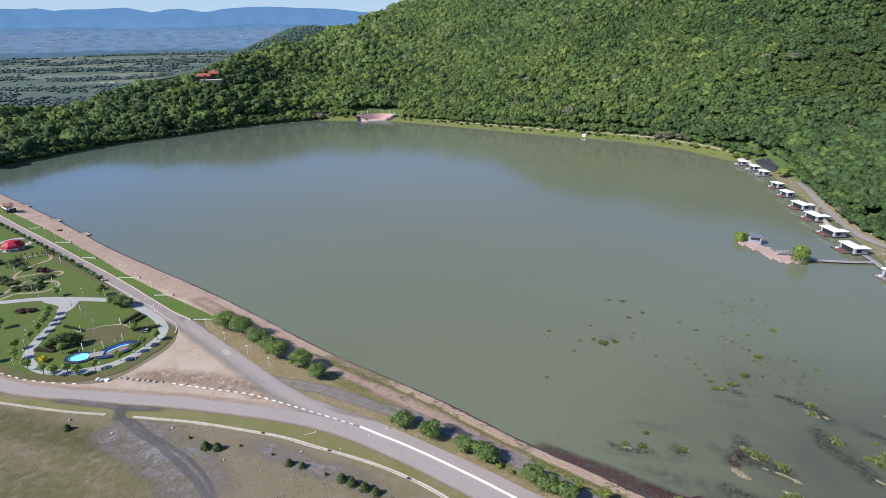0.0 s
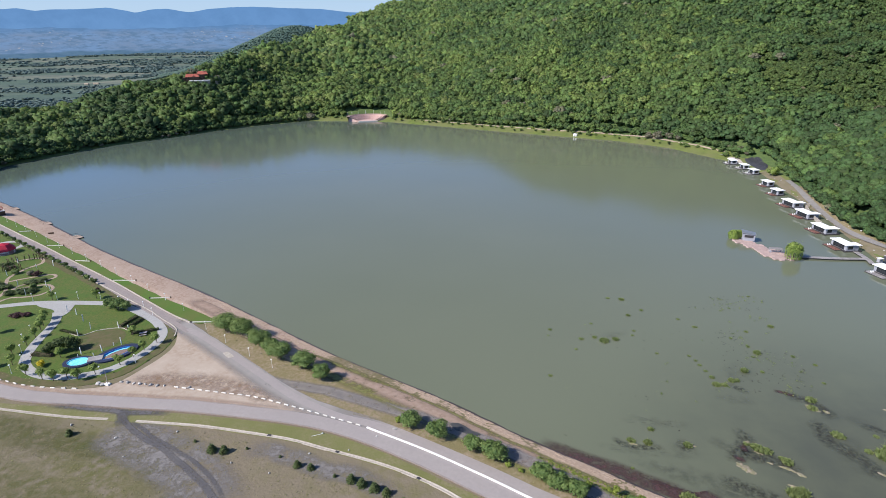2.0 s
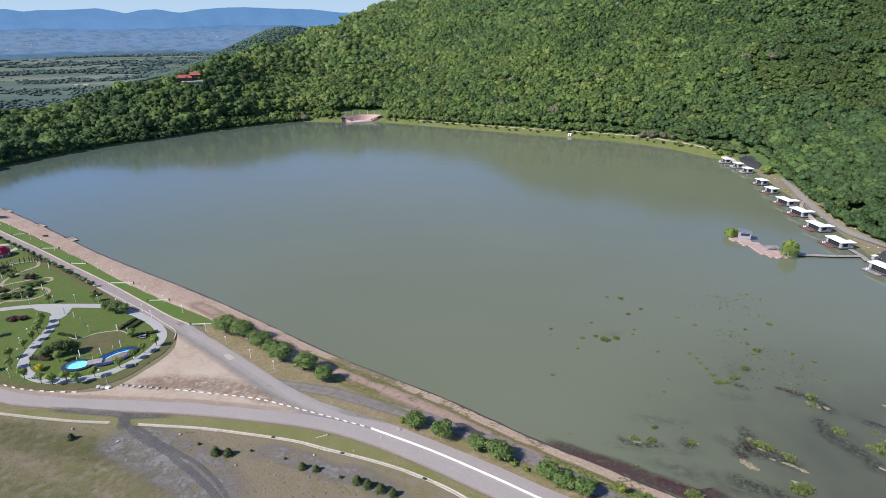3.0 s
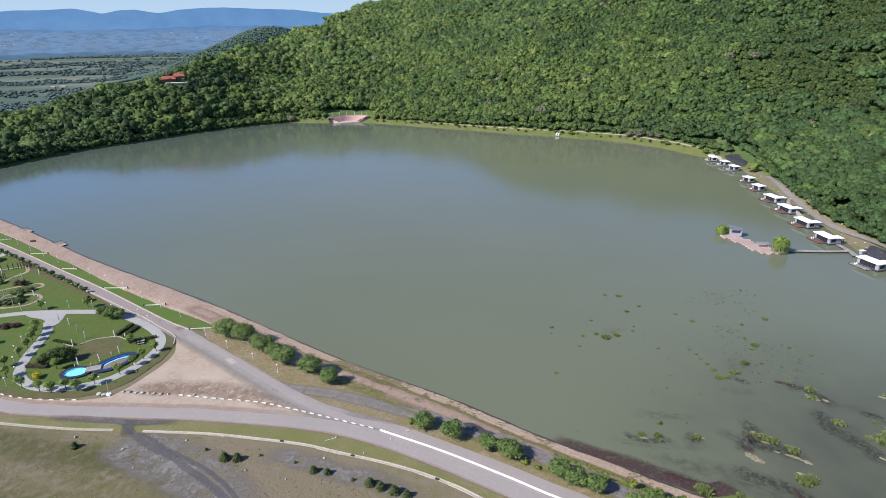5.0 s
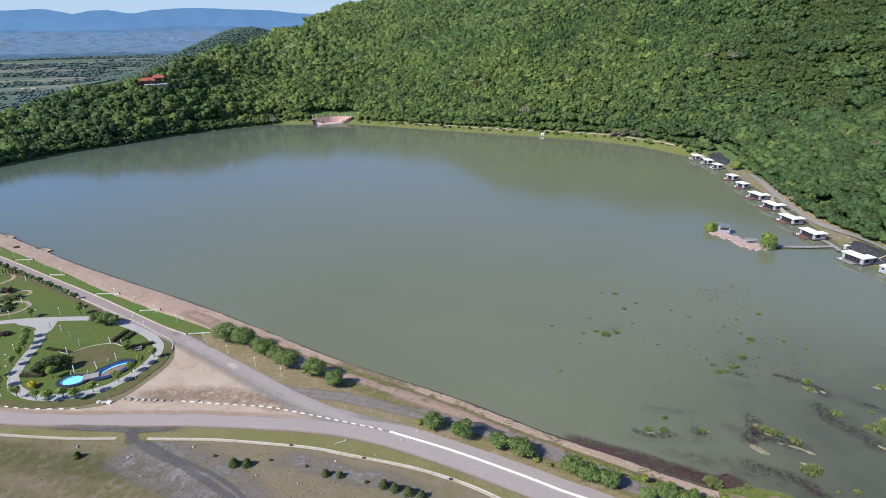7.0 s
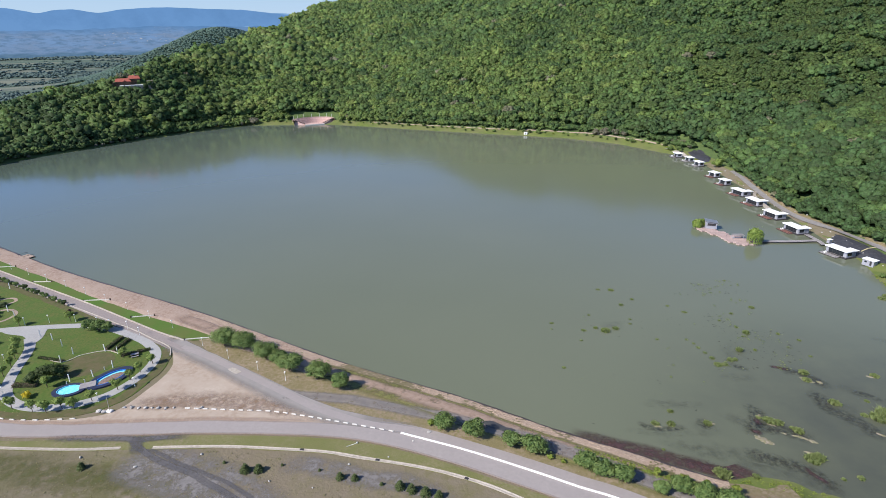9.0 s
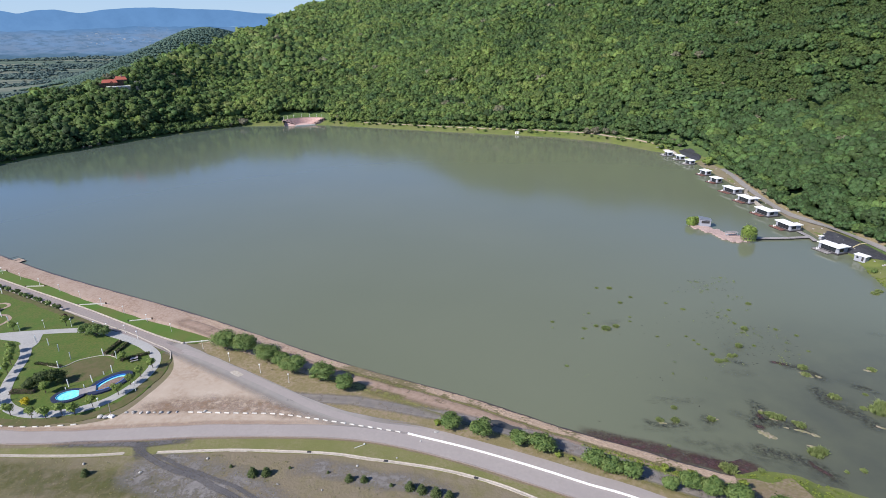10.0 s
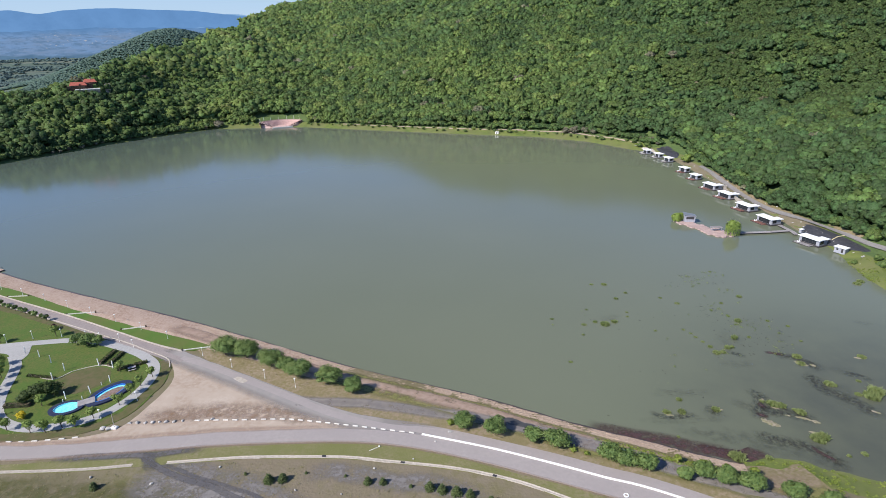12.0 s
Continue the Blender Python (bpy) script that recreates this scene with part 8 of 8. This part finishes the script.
def reed_clump(m, seed, r, h, label="yellow-green reeds standing in the shallows"):
    rg = np.random.default_rng(seed)
    t = thing("reed_clump", m, label, "reeds", "reed clumps")
    n = int(110 + 200 * r)
    a, q = rg.uniform(0, 6.283, n), np.sqrt(rg.random(n))
    P = np.stack([r * q * np.cos(a), r * q * np.sin(a), np.full(n, -0.1)], 1)
    tip = P + np.stack([rg.normal(size=n) * 0.25 * h, rg.normal(size=n) * 0.25 * h, h * rg.uniform(0.5, 1.1, n) * (1.1 - 0.5 * q)], 1)
    w = np.stack([-np.sin(a * 3), np.cos(a * 3), np.zeros(n)], 1) * 0.07
    mid = (P + tip) / 2 + (0, 0, 0.1 * h)
    V = np.stack([P - w, P + w, mid + w * 1.6, tip, mid - w * 1.6], 1).reshape(-1, 3)
    k = 5 * np.arange(n)
    leafy("tuft", V, np.concatenate([np.stack([k, k + 1, k + 2], 1), np.stack([k, k + 2, k + 4], 1), np.stack([k + 4, k + 2, k + 3], 1)]), M_REED, t)
    V, T = crown(rg, r * 0.9, h * 0.5, 5, int(40 + 50 * r), 0.11, core=False)
    leafy("foliage", V + (0, 0, 0.45 * h), T, M_REED, t)
    return t


for i, (x, y, r, h) in enumerate([
    (47.2, 145.9, 1.4, 1.1), (44.9, 148.1, 0.7, 0.6), (40.7, 147.3, 0.9, 0.3), (50.9, 146.8, 0.9, 0.9), (60.6, 173.8, 1.0, 0.6), (56.2, 175.0, 0.8, 0.3), (59.3, 162.1, 0.7, 0.6), (64.8, 165.6, 0.6, 0.5), (45.9, 156.8, 0.5, 0.3),
    (58.0, 152.0, 0.5, 0.3), (56.7, 149.2, 0.5, 0.3), (37.8, 141.5, 0.5, 0.3), (77.7, 154.0, 0.9, 0.3), (74.5, 159.2, 0.6, 0.3), (105.3, 175.3, 0.6, 0.3), (101.4, 153.8, 0.9, 0.7), (92.2, 150.8, 0.5, 0.5), (89.1, 138.4, 0.9, 1.1),
    (85.8, 147.1, 0.5, 0.3), (88.4, 142.1, 0.5, 0.5), (87.0, 136.6, 0.5, 0.3), (80.9, 129.3, 0.8, 1.3), (75.4, 125.0, 0.9, 0.9), (76.8, 125.0, 0.6, 0.8), (70.7, 123.3, 1.1, 0.7), (72.6, 123.1, 0.8, 0.6), (70.6, 129.7, 0.6, 0.3),
    (70.1, 134.9, 0.5, 0.3), (70.2, 132.6, 0.6, 0.3), (70.9, 126.6, 0.7, 0.6), (69.2, 137.4, 0.5, 0.3), (85.6, 128.9, 0.5, 0.5), (98.3, 136.5, 0.5, 0.5), (101.9, 132.1, 0.5, 0.5), (98.9, 123.6, 0.5, 0.3), (27.9, 128.1, 0.6, 0.3),
    (32.2, 153.2, 0.7, 0.3), (60.5, 138.8, 0.5, 0.3), (91.0, 116.4, 1.2, 0.9), (89.5, 113.2, 1.2, 0.6), (89.0, 103.3, 1.2, 1.0), (89.7, 102.7, 0.8, 0.8), (94.9, 96.3, 1.8, 1.8), (97.2, 97.5, 1.7, 2.1), (68.9, 98.9, 1.2, 1.1),
    (70.4, 98.2, 1.1, 0.9), (68.3, 99.8, 0.8, 0.8), (72.9, 94.9, 1.1, 1.0), (69.2, 86.1, 1.3, 1.4), (70.9, 86.2, 1.3, 1.4), (69.4, 85.4, 1.0, 1.0), (47.9, 84.6, 1.5, 1.5), (47.3, 85.3, 1.0, 1.1), (54.3, 83.0, 0.7, 0.8),
    (47.4, 105.9, 0.7, 0.6), (45.2, 101.3, 0.9, 0.9), (41.5, 102.2, 0.8, 0.7), (42.0, 101.8, 0.5, 0.6), (53.8, 100.3, 0.9, 0.9), (108.5, 112.3, 1.1, 0.7), (92.5, 98.0, 0.8, 0.6), (97.7, 102.9, 0.7, 0.3), (149.3, 153.3, 1.3, 0.8),
    (152.1, 154.6, 1.2, 0.9), (72.3, 96.2, 0.5, 0.5), (71.6, 80.0, 0.4, 0.5), (75.4, 79.8, 0.7, 0.5), (39.3, 93.5, 0.4, 0.3), (67.0, 100.7, 0.5, 0.5)]):
    reed_clump(pose(x, y, 0, 0, 0, 25 * i), 700 + i, r, h)


def flecks():
    """Small drifting weeds in the shallows, too many to count."""
    r = random.Random(77)
    g = geo()
    for i in range(520):
        u, v = r.random(), r.random()
        if i % 4:
            x, y = 68 + 16 * v + 28 * u, 120 + 56 * v
            if noise.noise((x * 0.08, y * 0.08, 0.7)) < -0.1:
                continue
        else:
            x, y = 24 + 50 * u, 104 + 60 * v
            if noise.noise((x * 0.07, y * 0.07, 2.7)) < 0.2:
                continue
        n, k, s, a = len(g[0]), 7, r.uniform(0.18, 0.65) ** 1.3, r.uniform(0, 3.14)
        for j in range(k):
            t = 2 * math.pi * j / k
            q = s * r.uniform(0.5, 1.2)
            px, py = q * math.cos(t), 0.4 * q * math.sin(t)
            g[0].append((x + px * math.cos(a) - py * math.sin(a), y + px * math.sin(a) + py * math.cos(a), 0.014))
        g[0].append((x, y, 0.07))
        g[1].extend([(n + j, n + (j + 1) % k, n + k) for j in range(k)])
    return tagged(part("drifting_weed", g, M_RACK), "scattered dark drifting waterweed", "waterweed", kind="stuff")


flecks()


def small_reeds():
    """Tiny green clumps standing all over the weedy shallows."""
    rg = np.random.default_rng(31)
    P = []
    for i in range(900):
        q = rg.random()
        x, y = (68 + 18 * q + rg.uniform(0, 26), 118 + 58 * q) if i % 4 else (rg.uniform(30, 70), rg.uniform(110, 160))
        if noise.noise((x * 0.13, y * 0.13, 5.3)) > (0.14 if i % 4 else 0.34):
            P.append((x, y, 0.06))
    pool = [crown(np.random.default_rng(980 + i), 0.3, 0.22, 4, 12, 0.10, core=False) for i in range(5)]
    s = rg.uniform(0.35, 1.0, len(P)) ** 2.2 * 2.0
    V, T = scatter(pool, P, np.stack([s, s], 1), rg.uniform(0, 6.28, len(P)))
    tagged(tri_object("small_reeds", V, T, M_REED), "tiny yellow-green reed tufts in the shallows", "reeds", kind="stuff")


small_reeds()


def weed_strip():
    """Lush weeds between the gravel track and the stone bank, and on the inlet's bank."""
    rg = np.random.default_rng(15)
    line, P = smooth_line(DAM[5:16], 0.5), []
    nr = normals_of(line)
    for i in range(4200):
        k = rg.integers(0, len(line))
        o = rg.uniform(5.2, 8.4) if line[k, 0] < 47 else rg.uniform(-0.5, 22)
        p = line[k] - nr[k] * o
        if p[0] > 19 and waves(np.array(p[0]), np.array(p[1]), 22, 4.0) > -0.45:
            P.append((p[0], p[1], (bank_z(o) if line[k, 0] < 47 else 0.75 * bank_z(max(o, 0) * 0.9)) + 0.12))
    line = smooth_line(HILLSIDE[1:6], 0.5)
    nr = normals_of(line)
    for i in range(1500):
        k = rg.integers(0, len(line))
        p = line[k] - nr[k] * (18 * rg.random() ** 1.4 - 0.4)
        if waves(np.array(p[0]), np.array(p[1]), 16, 1.0) > -0.3:
            P.append((p[0], p[1], float(lie(p[:1], p[1:])[0][0]) + 0.1))
    pool = [crown(np.random.default_rng(950 + i), 0.55, 0.3, 5, 18, 0.18, core=False) for i in range(5)]
    s = rg.uniform(0.5, 1.3, len(P))
    V, T = scatter(pool, P, np.stack([s, s], 1), rg.uniform(0, 6.28, len(P)))
    tagged(tri_object("bank_weeds", V, T, M_WEEDY), "lush yellow-green weeds along the bank", "weeds", kind="stuff")


weed_strip()


def tufts():
    """Grass tufts on the banks and verges."""
    rg = np.random.default_rng(9)
    X, Y = rg.uniform(-130, 60, 26000), rg.uniform(60, 160, 26000)
    bank = Y < 110 - 0.42 * (X + 70)
    bank &= Y > 60
    shore = (seg_dist(X, Y, DAM, False) < 14) & (seg_dist(X, Y, DAM, False) > 6.5) & (X > -75) & ~in_poly(X, Y, LAKE)
    keep = (bank & (rg.random(26000) < 0.6) & (waves(X, Y, 25, 1.0) > -0.35)) | (shore & (waves(X, Y, 15, 2.0) > -0.1))
    ditch_line = seg_dist(X, Y, [(-130, 116), (-79, 107.5), (-58, 105), (-35.5, 100.2), (-15.2, 92.8), (2, 83), (44, 45)], False)
    road_line = seg_dist(X, Y, [(-150, 132), (-116, 119.6), (-87, 114.8), (-61, 111.5), (-38, 107.8), (-22, 103.3), (-6.8, 95.2), (5, 87.8), (25.5, 73), (55, 48)], False)
    track = seg_dist(X, Y, [(-79, 108), (-69.6, 101.8), (-53, 91.2), (-43, 82), (-28, 55)], False)
    keep &= (ditch_line > 1.0) & (road_line > 2.5) & (track > 1.7)
    X, Y = X[keep], Y[keep]
    n = len(X)
    z = LAND * bank_rise(seg_dist(X, Y, DAM, False)) + 0.06
    pool = [crown(np.random.default_rng(900 + i), 0.3, 0.05, 3, 7, 0.12, core=False) for i in range(4)]
    s = rg.uniform(0.3, 1.0, n) ** 2.0 * 1.1
    V, T = scatter(pool, np.stack([X, Y, z], 1), np.stack([s, s], 1), rg.uniform(0, 6.28, n))
    tagged(tri_object("grass_tufts", V, T, M_TUFT), "scattered yellow-green grass tufts", "grass", kind="stuff")


tufts()
